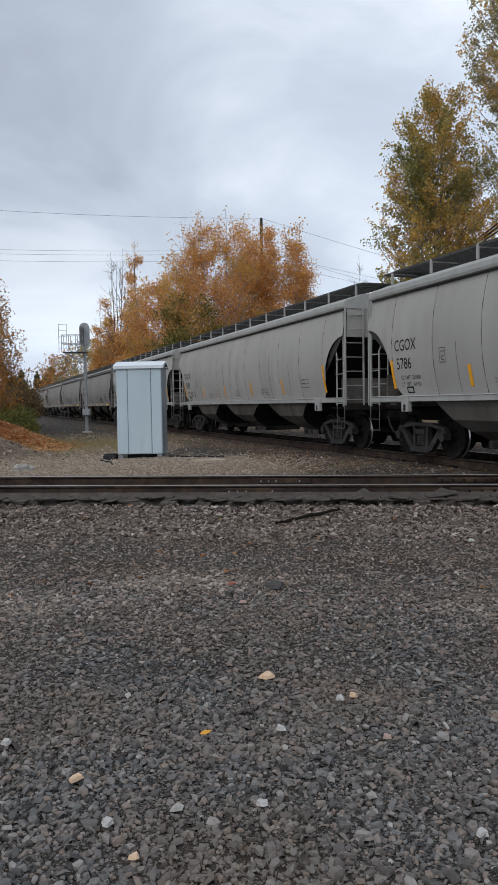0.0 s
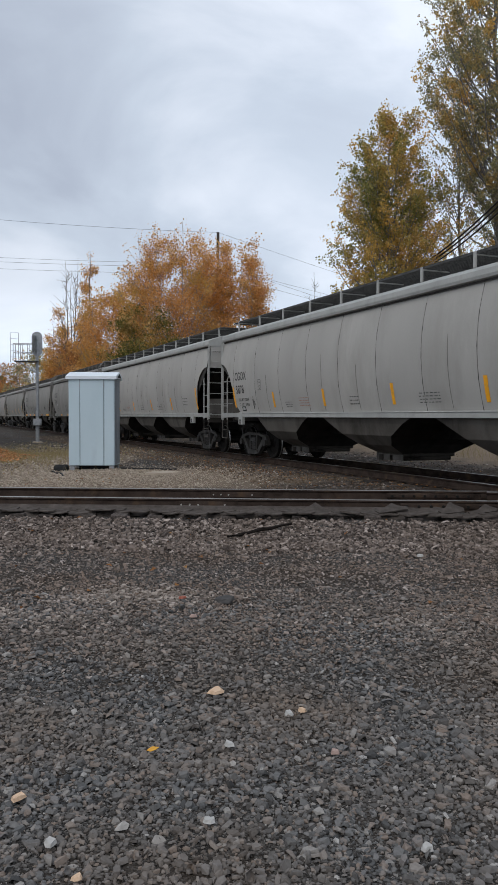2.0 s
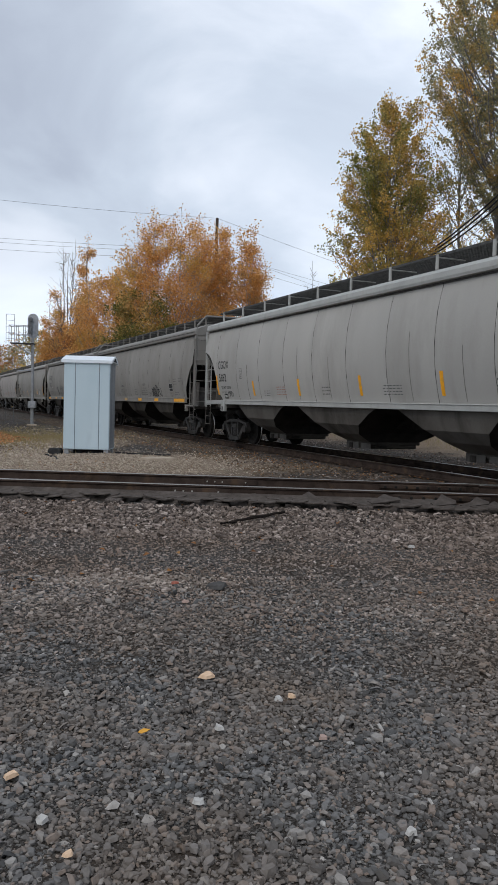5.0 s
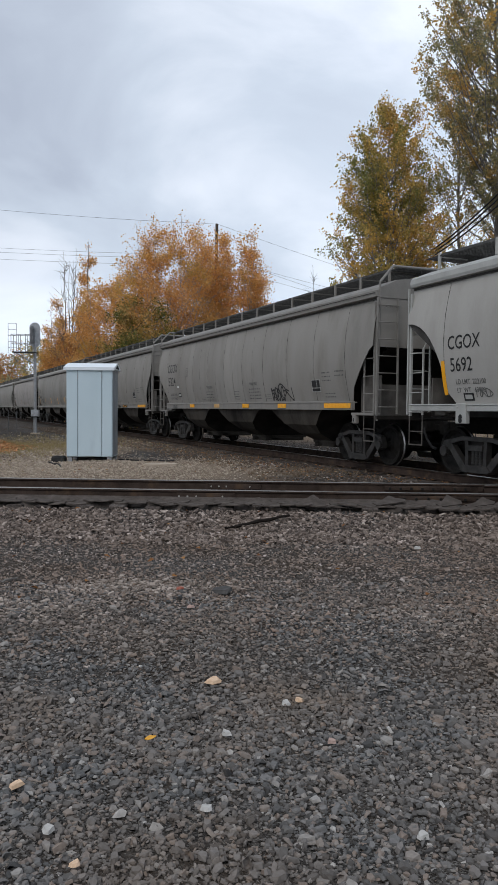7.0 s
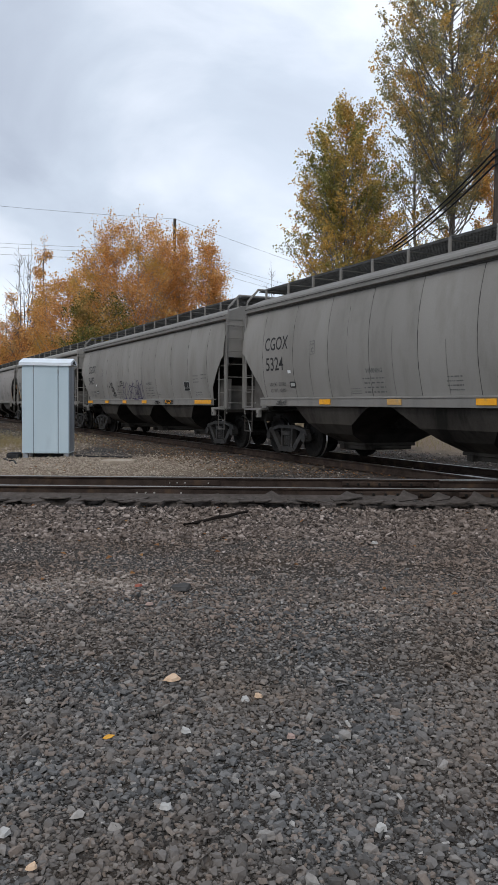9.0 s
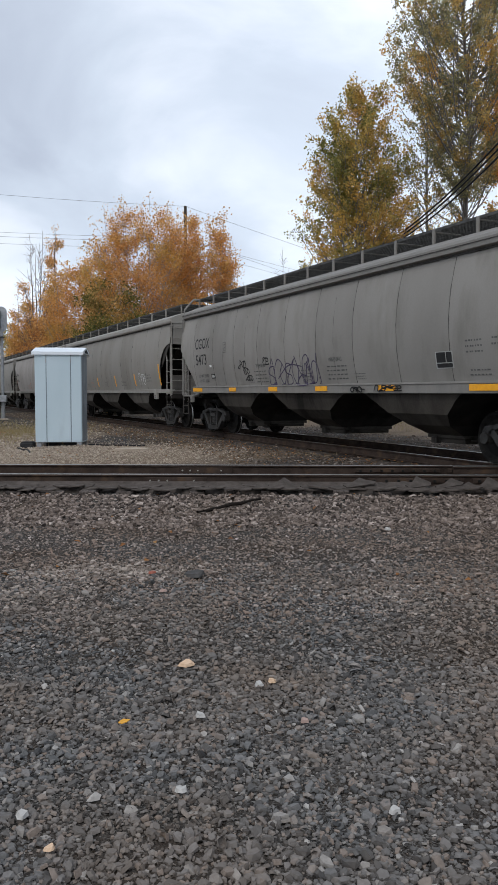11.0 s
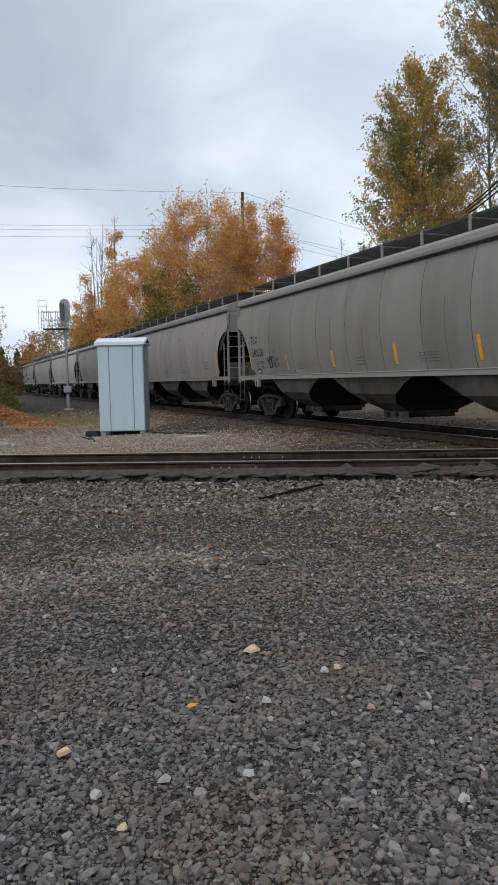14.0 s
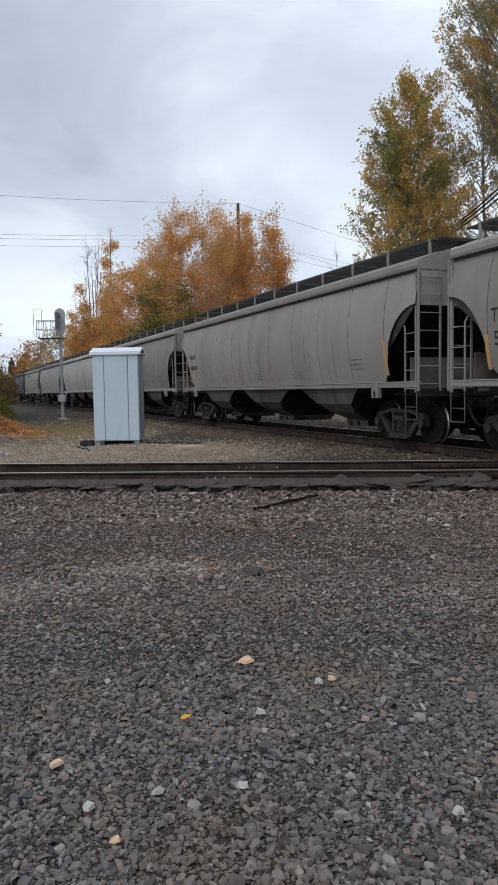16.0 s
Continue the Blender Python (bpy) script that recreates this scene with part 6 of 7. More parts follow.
def foliage(name, turned, green, share, scale=0.55, translucent=0.56, rough=0.65):
    """Leaves of two palettes in drifts through the crown; each leaf takes its own tone. share: how much stays green, 0 to 1."""
    m = bpy.data.materials.new(name)
    m.use_nodes = True
    n, l = m.node_tree.nodes, m.node_tree.links
    b = n["Principled BSDF"]
    b.inputs["Roughness"].default_value, b.inputs["Specular IOR Level"].default_value = rough, 0.2
    g, co = n.new("ShaderNodeNewGeometry"), n.new("ShaderNodeTexCoord")
    outs = []
    for stops in (turned, green):
        ramp = n.new("ShaderNodeValToRGB")
        e = ramp.color_ramp.elements
        e[0].color, e[1].color = (*stops[0], 1), (*stops[-1], 1)
        for i, c in enumerate(stops[1:-1]):
            e.new((i + 1) / (len(stops) - 1)).color = (*c, 1)
        l.new(g.outputs["Random Per Island"], ramp.inputs["Fac"])
        outs.append(ramp.outputs["Color"])
    nz = n.new("ShaderNodeTexNoise")
    nz.inputs["Scale"].default_value, nz.inputs["Detail"].default_value, nz.inputs["Roughness"].default_value = scale, 4.0, 0.6
    l.new(co.outputs["Object"], nz.inputs["Vector"])
    mr = n.new("ShaderNodeMapRange")
    lo = 0.72 - 0.5 * share
    mr.inputs["From Min"].default_value, mr.inputs["From Max"].default_value = lo - 0.06, lo + 0.10
    l.new(nz.outputs["Fac"], mr.inputs["Value"])
    mx = n.new("ShaderNodeMix")
    mx.data_type = "RGBA"
    l.new(mr.outputs["Result"], mx.inputs["Factor"])
    l.new(outs[0], mx.inputs["A"])
    l.new(outs[1], mx.inputs["B"])
    l.new(mx.outputs["Result"], b.inputs["Base Color"])
    tr = n.new("ShaderNodeBsdfTranslucent")
    l.new(mx.outputs["Result"], tr.inputs["Color"])
    ms = n.new("ShaderNodeMixShader")
    ms.inputs["Fac"].default_value = translucent
    l.new(b.outputs["BSDF"], ms.inputs[1])
    l.new(tr.outputs["BSDF"], ms.inputs[2])
    l.new(ms.outputs["Shader"], n["Material Output"].inputs["Surface"])
    return m


LEAF_GREEN = ((0.18, 0.19, 0.065), (0.31, 0.30, 0.10), (0.46, 0.40, 0.13))
LEAF_OLIVE = ((0.23, 0.23, 0.135), (0.36, 0.34, 0.19), (0.52, 0.45, 0.22))
LEAF_GOLD = ((0.52, 0.32, 0.085), (0.75, 0.47, 0.125), (0.86, 0.58, 0.18), (0.80, 0.47, 0.14))
LEAF_ORANGE = ((0.51, 0.245, 0.08), (0.72, 0.38, 0.12), (0.83, 0.475, 0.17), (0.80, 0.54, 0.24))
LEAF_RUST = ((0.30, 0.14, 0.06), (0.56, 0.26, 0.085), (0.72, 0.38, 0.12))
ORANGE = foliage("orange_leaves", LEAF_ORANGE, ((0.50, 0.33, 0.09), (0.74, 0.50, 0.14)), 0.3, 0.3)
ORANGE_GREEN = foliage("turning_leaves", LEAF_ORANGE, ((0.08, 0.095, 0.03), (0.16, 0.165, 0.045), (0.30, 0.25, 0.07)), 0.6, 0.35, 0.4)
GREEN_GOLD = foliage("green_gold_leaves", LEAF_GOLD, LEAF_GREEN, 0.46, 0.4)
OLIVE = foliage("olive_leaves", LEAF_GOLD, LEAF_OLIVE, 0.58, 0.45)
GREEN = foliage("dark_green_leaves", LEAF_GREEN, ((0.05, 0.065, 0.03), (0.085, 0.10, 0.045)), 0.6, 0.3, 0.25)
RUST = foliage("rust_leaves", LEAF_RUST, ((0.28, 0.20, 0.07), (0.40, 0.29, 0.10)), 0.3, 0.4)

spire = lambda h: min(1.0, 1.5 * (1 - h) ** 0.6) * min(1.0, 0.6 + 1.6 * h)
sweep = lambda h: float(np.interp(h, (0, 0.12, 0.3, 0.5, 0.8, 1), (0.15, 0.3, 0.75, 1, 0.62, 0.12)))
dome = lambda h: max(0.1, 1 - max(0.0, (h - 0.45) / 0.55) ** 2.2) ** 0.5 * min(1.0, 0.75 + 0.7 * h)
cone = lambda h: float(np.interp(h, (0, 0.3, 0.68, 0.81, 0.88, 0.95, 1), (0.75, 0.95, 1, 0.84, 0.64, 0.54, 0.2)))
M_COTTON = mat("pale_grey_bark", (0.17, 0.16, 0.15), (0.33, 0.32, 0.30), 0.9, scale=6, fine=40, bump=0.4, stretch=(3, 3, 0.6), gloss=0.08)
tree("birch_tree", "broad birch tree with dense orange autumn leaves", -2.2, 60, 15.6, 4.8, ORANGE, 101, 64000, 0.135, M_BIRCH, 0.12, 8, 420, 4, dome, 0.28, steep=1.2, twig_len=1.0, twig=0.014, uneven=0.1, fan=0.62)
tree("birch_tree", "birch tree with orange leaves beside a utility pole", 2.75, 61, 16.0, 2.8, ORANGE, 102, 38000, 0.135, M_BIRCH, 0.12, 5, 240, 4, dome, 0.26, steep=1.3, twig_len=0.9, twig=0.014, uneven=0.1, fan=0.6)
tree("birch_tree", "orange birch between two larger ones", 0.2, 66, 14.6, 3.4, ORANGE, 112, 14000, 0.135, M_BIRCH, 0.3, 3, 90, 4, dome, 0.36, steep=1.7, twig=0.014, uneven=0.1)
tree("birch_tree", "orange and green birch with low boughs", -8.3, 70, 13.6, 4.0, ORANGE, 103, 35000, 0.155, M_BIRCH, 0.10, 4, 220, 4, dome, 0.32, steep=1.1, twig_len=1.0, twig=0.015, uneven=0.15)
tree("alder_tree", "low green and orange tree behind the train", -3.9, 56, 9.8, 3.8, ORANGE_GREEN, 104, 28000, 0.135, None, 0.08, 2, 130, 4, dome, 0.3, steep=1.0, uneven=0.15)
tree("conifer_tree", "dark green conifer half hidden among orange birches", -6.6, 74, 15.0, 2.0, GREEN, 136, 12000, 0.16, None, 0.10, 1, 90, 5, lambda h: 1 - 0.9 * h, 0.22, steep=-0.25)
tree("bare_birch", "slender bare birch without leaves", -13.9, 82, 18.6, 2.2, None, 105, bark=M_BARK, crown_from=0.3, limbs=70, steep=2.4, bare=True, stems=3, trunk=0.20, twig=0.022, twig_len=1.0, fan=0.5)
tree("aspen_tree", "slender aspen with orange leaves at its top", -11.9, 82, 18.8, 1.7, ORANGE, 106, 13000, 0.16, M_BARK, 0.2, 1, 70, 5, None, 0.26, steep=1.6)
tree("aspen_tree", "thin yellow-orange aspen beside the line", -17.2, 92, 14.6, 2.0, ORANGE, 107, 12000, 0.18, M_BARK, 0.1, 2, 80, 5, None, 0.34, steep=1.5)
tree("alder_tree", "small rust-leaved tree behind the signal", -16.4, 98, 10.6, 3.2, RUST, 108, 11000, 0.23, None, 0.06, 2, 80, 5, dome, 0.45, twig=0.015)
tree("alder_tree", "sparse pale olive-tan tree further along the line", -24.8, 118, 12.0, 5.2, OLIVE, 109, 14000, 0.24, None, 0.05, 3, 110, 5, dome, 0.5, twig=0.03)
tree("alder_tree", "hazy brown tree at the end of the line", -31.5, 128, 10.5, 5.0, RUST, 115, 9000, 0.27, None, 0.05, 3, 70, 5, dome, 0.6, twig=0.03)
tree("alder_tree", "rust and orange tree behind the hopper cars", -12.3, 80, 9.6, 3.6, RUST, 110, 12000, 0.22, None, 0.06, 2, 80, 5, dome, 0.4)
tree("cottonwood_tree", "tall cottonwood with green-gold turning leaves", 10.3, 42, 18.9, 3.35, GREEN_GOLD, 120, 86000, 0.115, M_COTTON, 0.12, 1, 400, 5, cone, 0.15, steep=1.15, twig_len=0.75, uneven=0.15, core=0.3)
tree("cottonwood_tree", "very tall open cottonwood with olive leaves", 16.3, 41, 31.0, 5.6, OLIVE, 121, 66000, 0.118, M_COTTON, 0.33, 1, 260, 5, sweep, 0.14, steep=1.15, trunk=0.22, lean=-0.02, twig_len=0.85, uneven=0.6)
tree("cottonwood_tree", "slender cottonwood with sparse olive leaves", 14.8, 43.5, 23.0, 2.4, OLIVE, 124, 6000, 0.115, M_COTTON, 0.38, 1, 90, 5, spire, 0.14, steep=1.2, trunk=0.15, uneven=0.6)
tree("cottonwood_tree", "tall cottonwood with golden orange leaves", 18.6, 40, 25.5, 2.2, foliage("golden_leaves", LEAF_GOLD, LEAF_ORANGE, 0.5), 122, 20000, 0.125, M_COTTON, 0.40, 1, 110, 5, spire, 0.14, steep=1.4, trunk=0.15, uneven=0.6)
tree("weeping_birch", "birch with drooping rust-orange leaves at the edge", -12.8, 36, 7.5, 2.2, foliage("brown_rust_leaves", ((0.28, 0.12, 0.04), (0.46, 0.21, 0.06), (0.56, 0.30, 0.08)), ((0.20, 0.13, 0.05), (0.32, 0.20, 0.06)), 0.4, 0.8, 0.4), 130, 21000, 0.088, M_BIRCH, 0.08, 2, 90, 4, dome, 0.13, steep=0.9, drop=0.35)
tree("weeping_birch", "orange-leaved birch beside the line", -15.8, 40, 10.0, 3.0, ORANGE, 131, 12000, 0.1, M_BIRCH, 0.10, 2, 90, 4, dome, 0.2, steep=1.0, drop=0.35)
tree("bare_sapling", "thin bare sapling against the sky", 10.2, 70, 15.0, 1.1, None, 132, crown_from=0.4, limbs=30, steep=2.2, bare=True, trunk=0.10, twig=0.012)
tree("alder_tree", "sparse treetop with yellow leaves", 9.6, 52, 10.9, 1.5, GREEN_GOLD, 133, 2600, 0.11, None, 0.3, 1, 30, 5, None, 0.12, steep=1.3)
tree("bare_shrub", "sparse dark shrub behind the train", 5.6, 60, 10.3, 2.0, None, 134, crown_from=0.35, limbs=40, steep=1.4, bare=True, trunk=0.10, stems=2, twig=0.014)
tree("bare_shrub", "sparse dark shrub behind the train", 7.6, 62, 9.6, 2.0, None, 135, crown_from=0.35, limbs=40, steep=1.4, bare=True, trunk=0.10, stems=2, twig=0.014)


def far_woods(name, label, places, material, seed, leaf=0.7):
    """A belt of distant trees as one mass of clumps."""
    r = np.random.RandomState(seed)
    cs = []
    for x_, y_, h_, w_, cone in places:
        n = 46
        k = r.uniform(0, 1, n) ** (0.8 if cone else 1.0)
        rad = w_ * ((1 - k) if cone else np.sqrt(np.clip(1 - (2 * k - 0.9) ** 2, 0.05, 1))) * r.uniform(0.2, 1, n)
        a = r.uniform(0, 2 * np.pi, n)
        cs.append(np.stack([x_ + rad * np.cos(a), y_ + rad * np.sin(a), 0.3 + h_ * k], -1))
    c = np.concatenate(cs)
    return tagged(new(name, leaf_mesh(name, c, 0.65 * leaf, len(c) * 11, leaf, material, seed)), label, "woods", kind="stuff")


rw = random.Random(77)
far_woods("far_conifers", "distant dark conifers at the end of the line", [(-140 + 1.7 * k + rw.uniform(-1, 1), 262 + rw.uniform(-6, 8), rw.uniform(9, 16), 4.2, True) for k in range(44)], GREEN, 201, 0.95)
far_woods("far_woods", "distant belt of autumn woods", [(x_ + rw.uniform(-2, 2), 105 + rw.uniform(-8, 8), rw.uniform(5.0, 7.5), 3.0, False) for x_ in range(-16, 66, 4)], RUST, 202)
far_woods("far_woods", "distant belt of green and brown woods", [(x_ + rw.uniform(-2, 2), 150 + rw.uniform(-8, 8), rw.uniform(5, 8), 3.5, False) for x_ in range(-130, -52, 5)], OLIVE, 203)


def shrubs(name, label, places, material, seed, leaf=0.10, stems=True, count=700):
    """Low bushes: thin canes with small leaves."""
    for i, (x_, y_, h_, w_) in enumerate(places):
        r = random.Random(seed + i)
        z = gz(x_, y_)
        t = thing(name, label, "bush", name.replace("_", " ") + " thicket", at=pose(x_, y_, z - 0.05))
        vs, fs, tips = [], [], []
        for k in range(26):
            a, b = r.uniform(0, 6.28), r.uniform(0.2, 1)
            e = Vector((w_ * b * math.cos(a), w_ * b * math.sin(a), h_ * r.uniform(0.45, 1.0) * (1.15 - 0.5 * b)))
            p0 = Vector((e.x * 0.25, e.y * 0.25, 0))
            m = p0.lerp(e, 0.55) + Vector((0, 0, 0.12 * h_))
            tube(vs, fs, [p0, m, e], [0.018, 0.012, 0.004], 4)
            tips += [m, m.lerp(e, 0.5), e]
        part("canes", mesh_np("canes", [tuple(v) for v in vs], fs, M_BARK), None, t, "thin brown canes")
        if material:
            part("foliage", leaf_mesh("foliage", [tuple(v) for v in tips], 0.16 * w_ + 0.06, count, leaf, material, seed + i), None, t, "small leaves")


M_BRAMBLE = island_mat("bramble_leaves", [(0.0, (0.055, 0.075, 0.02)), (0.5, (0.12, 0.14, 0.035)), (0.8, (0.20, 0.18, 0.05)), (1.0, (0.26, 0.15, 0.04))], 0.7, 0.3, 2.0)
M_BROWNLEAF = island_mat("brown_bush_leaves", [(0.0, (0.07, 0.05, 0.03)), (0.5, (0.13, 0.09, 0.05)), (1.0, (0.24, 0.15, 0.06))], 0.8, 0.25, 2.0)
shrubs("bramble_bush", "low green bramble bush beside the ditch", [(-11.5, 37.0, 0.9, 1.2), (-12.6, 38.6, 1.2, 1.4), (-11.9, 34.6, 0.9, 1.2), (-13.4, 36.5, 1.2, 1.4)], M_BRAMBLE, 300, 0.10, True, 1700)
shrubs("brown_bush", "tangled brown bush beside the line", [(-13.4, 39.5, 2.2, 1.5), (-14.2, 42, 2.4, 1.8), (-15.4, 46, 2.5, 1.8), (-16.6, 50, 3.0, 2.0), (-18.4, 54, 3.2, 2.2), (-20.6, 60, 3.4, 2.4), (-24.0, 70, 3.8, 2.8), (-18.4, 60, 3.6, 1.6), (-15.5, 50, 3.0, 1.3)], M_BROWNLEAF, 320, 0.11, True, 900)
shrubs("brown_bush", "dense dark thicket beside the line", [(-16.2, 55, 3.3, 1.6), (-17.3, 57, 4.0, 1.9), (-15.6, 52.5, 2.5, 1.3), (-14.6, 47.5, 1.9, 1.2)], M_BROWNLEAF, 360, 0.11, True, 2600)
shrubs("bramble_bush", "low green bramble bush beside the leaf heap", [(-10.5, 34.2, 1.25, 1.0), (-9.8, 33.4, 0.85, 0.8), (-11.2, 35.4, 1.3, 1.1)], M_BRAMBLE, 380, 0.09, True, 2400)
# banks of scrub on the far side of the train
shrubs("brown_bush", "dry tan scrub behind the train", [(CROSS_X + BACK.x * k - SIDE.x * v_, CROSS_Y + BACK.y * k - SIDE.y * v_, 1.0, 1.5) for k, v_ in
       ((16, 7.5), (20, 9), (24, 7), (28, 8.5), (33, 7.5), (38, 9), (44, 8), (50, 8), (57, 8))], M_BROWNLEAF, 340, 0.10, True, 1000)


# ---- fallen leaves and dry grass ----
def fallen(name, label, x, y, size, material, seed, lift=0.012):
    r = np.random.RandomState(seed)
    n = len(x)
    p = np.stack([x, y, ground_z(x, y) + lift + r.uniform(0, 0.03, n)], -1)
    a = np.stack([np.cos(t_ := r.uniform(0, 6.28, n)), np.sin(t_), r.uniform(-0.45, 0.45, n)], -1)
    b = np.stack([-np.sin(t_), np.cos(t_), r.uniform(-0.45, 0.45, n)], -1)
    s = size * r.uniform(0.6, 1.3, n)[:, None]
    v = np.stack([p - a * s * 0.5, p + b * s * 0.36, p + a * s * 0.5, p - b * s * 0.36], 1)
    v[:, 1::2, 2] += 0.012
    f = np.arange(4 * n).reshape(-1, 4)
    return tagged(new(name, mesh_np(name, v.reshape(-1, 3), np.concatenate([f[:, :3], f[:, [0, 2, 3]]]), material)), label, "leaf litter", kind="stuff")


r = np.random.RandomState(41)
x, y = r.normal(-8.0, 1.2, 13000), r.normal(24.9, 1.3, 13000)
keep = (y > 22.2) & (x < -5.9 + 0.3 * r.normal(size=len(x)))
x, y = x[keep], y[keep]
fallen("fallen_leaves", "thick orange leaf litter over the spoil heap", x, y, 0.13, island_mat("fallen_leaf", [(0.0, (0.28, 0.11, 0.05)), (0.4, (0.52, 0.22, 0.09)), (0.75, (0.66, 0.32, 0.14)), (1.0, (0.58, 0.38, 0.2))], 0.8, 0.1, 3.0), 41)
x, y = r.normal(-7.1, 1.0, 6000), r.normal(20.5, 0.95, 6000)
stones("spoil_heap_gravel", x, y, np.clip(r.lognormal(-3.2, 0.4, len(x)), 0.02, 0.12), M_BALLAST, "grey gravel over a small spoil heap", "gravel", seed=43, sides=3)
x, y = r.uniform(-7, 8, 420), r.uniform(6, 24, 420)
fallen("scattered_leaves", "few brown and orange leaves strewn over the gravel", x, y, 0.06, island_mat("dull_leaf", [(0.0, (0.15, 0.07, 0.035)), (0.6, (0.28, 0.13, 0.05)), (1.0, (0.40, 0.22, 0.09))], 0.8, 0.1, 3.0), 42)


k_, v_ = 26 * r.uniform(0, 1, 900) ** 1.3, r.uniform(0.9, 4.0, 900)
x, y = CROSS_X + BACK.x * k_ + SIDE.x * v_, CROSS_Y + BACK.y * k_ + SIDE.y * v_
fallen("scattered_leaves", "small orange-brown leaves strewn along the ballast", x, y, 0.055, bpy.data.materials["dull_leaf"], 45, 0.03)


def grass(name, label, x, y, h, seed, stops):
    r = np.random.RandomState(seed)
    n = len(x)
    p = np.stack([x, y, ground_z(x, y) - 0.01], -1)
    a = r.uniform(0, 6.28, n)
    w = np.stack([np.cos(a), np.sin(a), 0 * a], -1) * 0.006
    hh = h * r.uniform(0.5, 1.3, n)
    tip = p + np.stack([r.normal(0, 0.35, n) * hh, r.normal(0, 0.35, n) * hh, hh], -1)
    v = np.stack([p - w, p + w, tip], 1).reshape(-1, 3)
    return tagged(new(name, mesh_np(name, v, np.arange(3 * n).reshape(-1, 3), island_mat(name + "_blade", stops, 0.8, 0.3, 3.0))), label, "grass", kind="stuff")


x, y = r.normal(-6.0, 2.0, 10000), r.normal(26.0, 4.6, 10000)
stones("ditch_gravel", x, y, np.clip(r.lognormal(-2.9, 0.35, len(x)), 0.03, 0.12), M_TAN, "tan dirt and gravel in the shallow ditch", "gravel", seed=44, sides=3)
x, y = r.normal(-6.6, 1.7, 12000), r.normal(27.5, 4.0, 12000)
grass("dry_grass", "short dry tan grass in the ditch", x, y, 0.16, 51, [(0.0, (0.22, 0.17, 0.09)), (0.5, (0.36, 0.28, 0.15)), (1.0, (0.27, 0.24, 0.09))])
k_, v_ = r.uniform(8, 60, 14000), r.uniform(5, 11, 14000)
grass("dry_grass", "pale dry grass behind the train", CROSS_X + BACK.x * k_ - SIDE.x * v_, CROSS_Y + BACK.y * k_ - SIDE.y * v_, 0.45, 52, [(0.0, (0.20, 0.16, 0.09)), (0.5, (0.33, 0.26, 0.15)), (1.0, (0.26, 0.23, 0.10))])


# ---- poles and wires ----
def wire(name, label, a, b, sag, r0, material, n=14):
    a, b = Vector(a), Vector(b)
    pts = [a.lerp(b, k / n) - Vector((0, 0, 4 * sag * (k / n) * (1 - k / n))) for k in range(n + 1)]
    vs, fs = [], []
    tube(vs, fs, pts, [r0] * len(pts), 5)
    return tagged(new(name, mesh_np(name, [tuple(v) for v in vs], fs, material, True)), label, "cable", name.replace("_", " ") + "s")


def utility_pole(x, y, h, label, arm=1.2, yaw=0):
    p = thing("utility_pole", label, "utility pole", "utility poles", at=pose(x, y, gz(x, y), 0, 0, yaw))
    bm = bmesh.new()
    rod(bm, (0, 0, -0.5), (0, 0, h), 0.17, 0.12, n=12)
    part("post", bm, M_POLE, p, "round dark wooden post")
    if arm:
        part("crossarm", boxes((-arm, arm, -0.06, 0.06, h - 2.45, h - 2.33), bevel=0.01), M_POLE, p, "wooden crossarm")
        for a in (-arm + 0.1, arm - 0.1):
            part("insulator", rods(((a, 0, h - 2.33), (a, 0, h - 2.18), 0.04), n=8), M_GALV, p, "small insulator")
    return p


utility_pole(1.25, 64, 16.95, "dark wooden utility pole rising above the orange birches", 0, 20)
wire("overhead_wire", "thin overhead wire between poles", (-40, 60, 19.0), (1.25, 64, 16.95), 0.6, 0.012, M_WIRE)
wire("overhead_wire", "thin overhead wire between poles", (1.25, 64, 16.95), (34, 67, 8.0), 0.3, 0.012, M_WIRE)
for i, (zl, zm, zr) in enumerate(((15.2, 14.6, 7.6), (14.3, 13.75, 6.6), (14.9, 14.3, 5.6))):
    wire("overhead_wire", "thin overhead wire between poles", (-40, 60 + i * 0.4, zl), (1.25 + (i - 1) * 0.9, 64, zm - 0.2), 0.5, 0.011, M_WIRE)
    wire("overhead_wire", "thin overhead wire between poles", (1.25 + (i - 1) * 0.9, 64, zm - 0.2), (34, 67 + i * 0.4, zr), 0.3, 0.011, M_WIRE)
utility_pole(11.75, 25.8, 10.9, "dark wooden utility pole carrying thick black cables", 0, 0)
for dz, zf in ((0.0, 11.35), (-0.22, 11.2), (-0.50, 11.05)):
    wire("thick_cable", "thick black overhead cable bundle", (11.6, 25.8, 10.55 + dz), (13.4, 50, zf - 0.2), 0.5, 0.04, M_CABLE)
    wire("thick_cable", "thick black overhead cable bundle", (11.6, 25.8, 10.55 + dz), (10.9, 4, 10.2 + dz), 0.4, 0.04, M_CABLE)
utility_pole(13.5, 50, 11.6, "dark wooden utility pole among the cottonwoods", 0, 0)


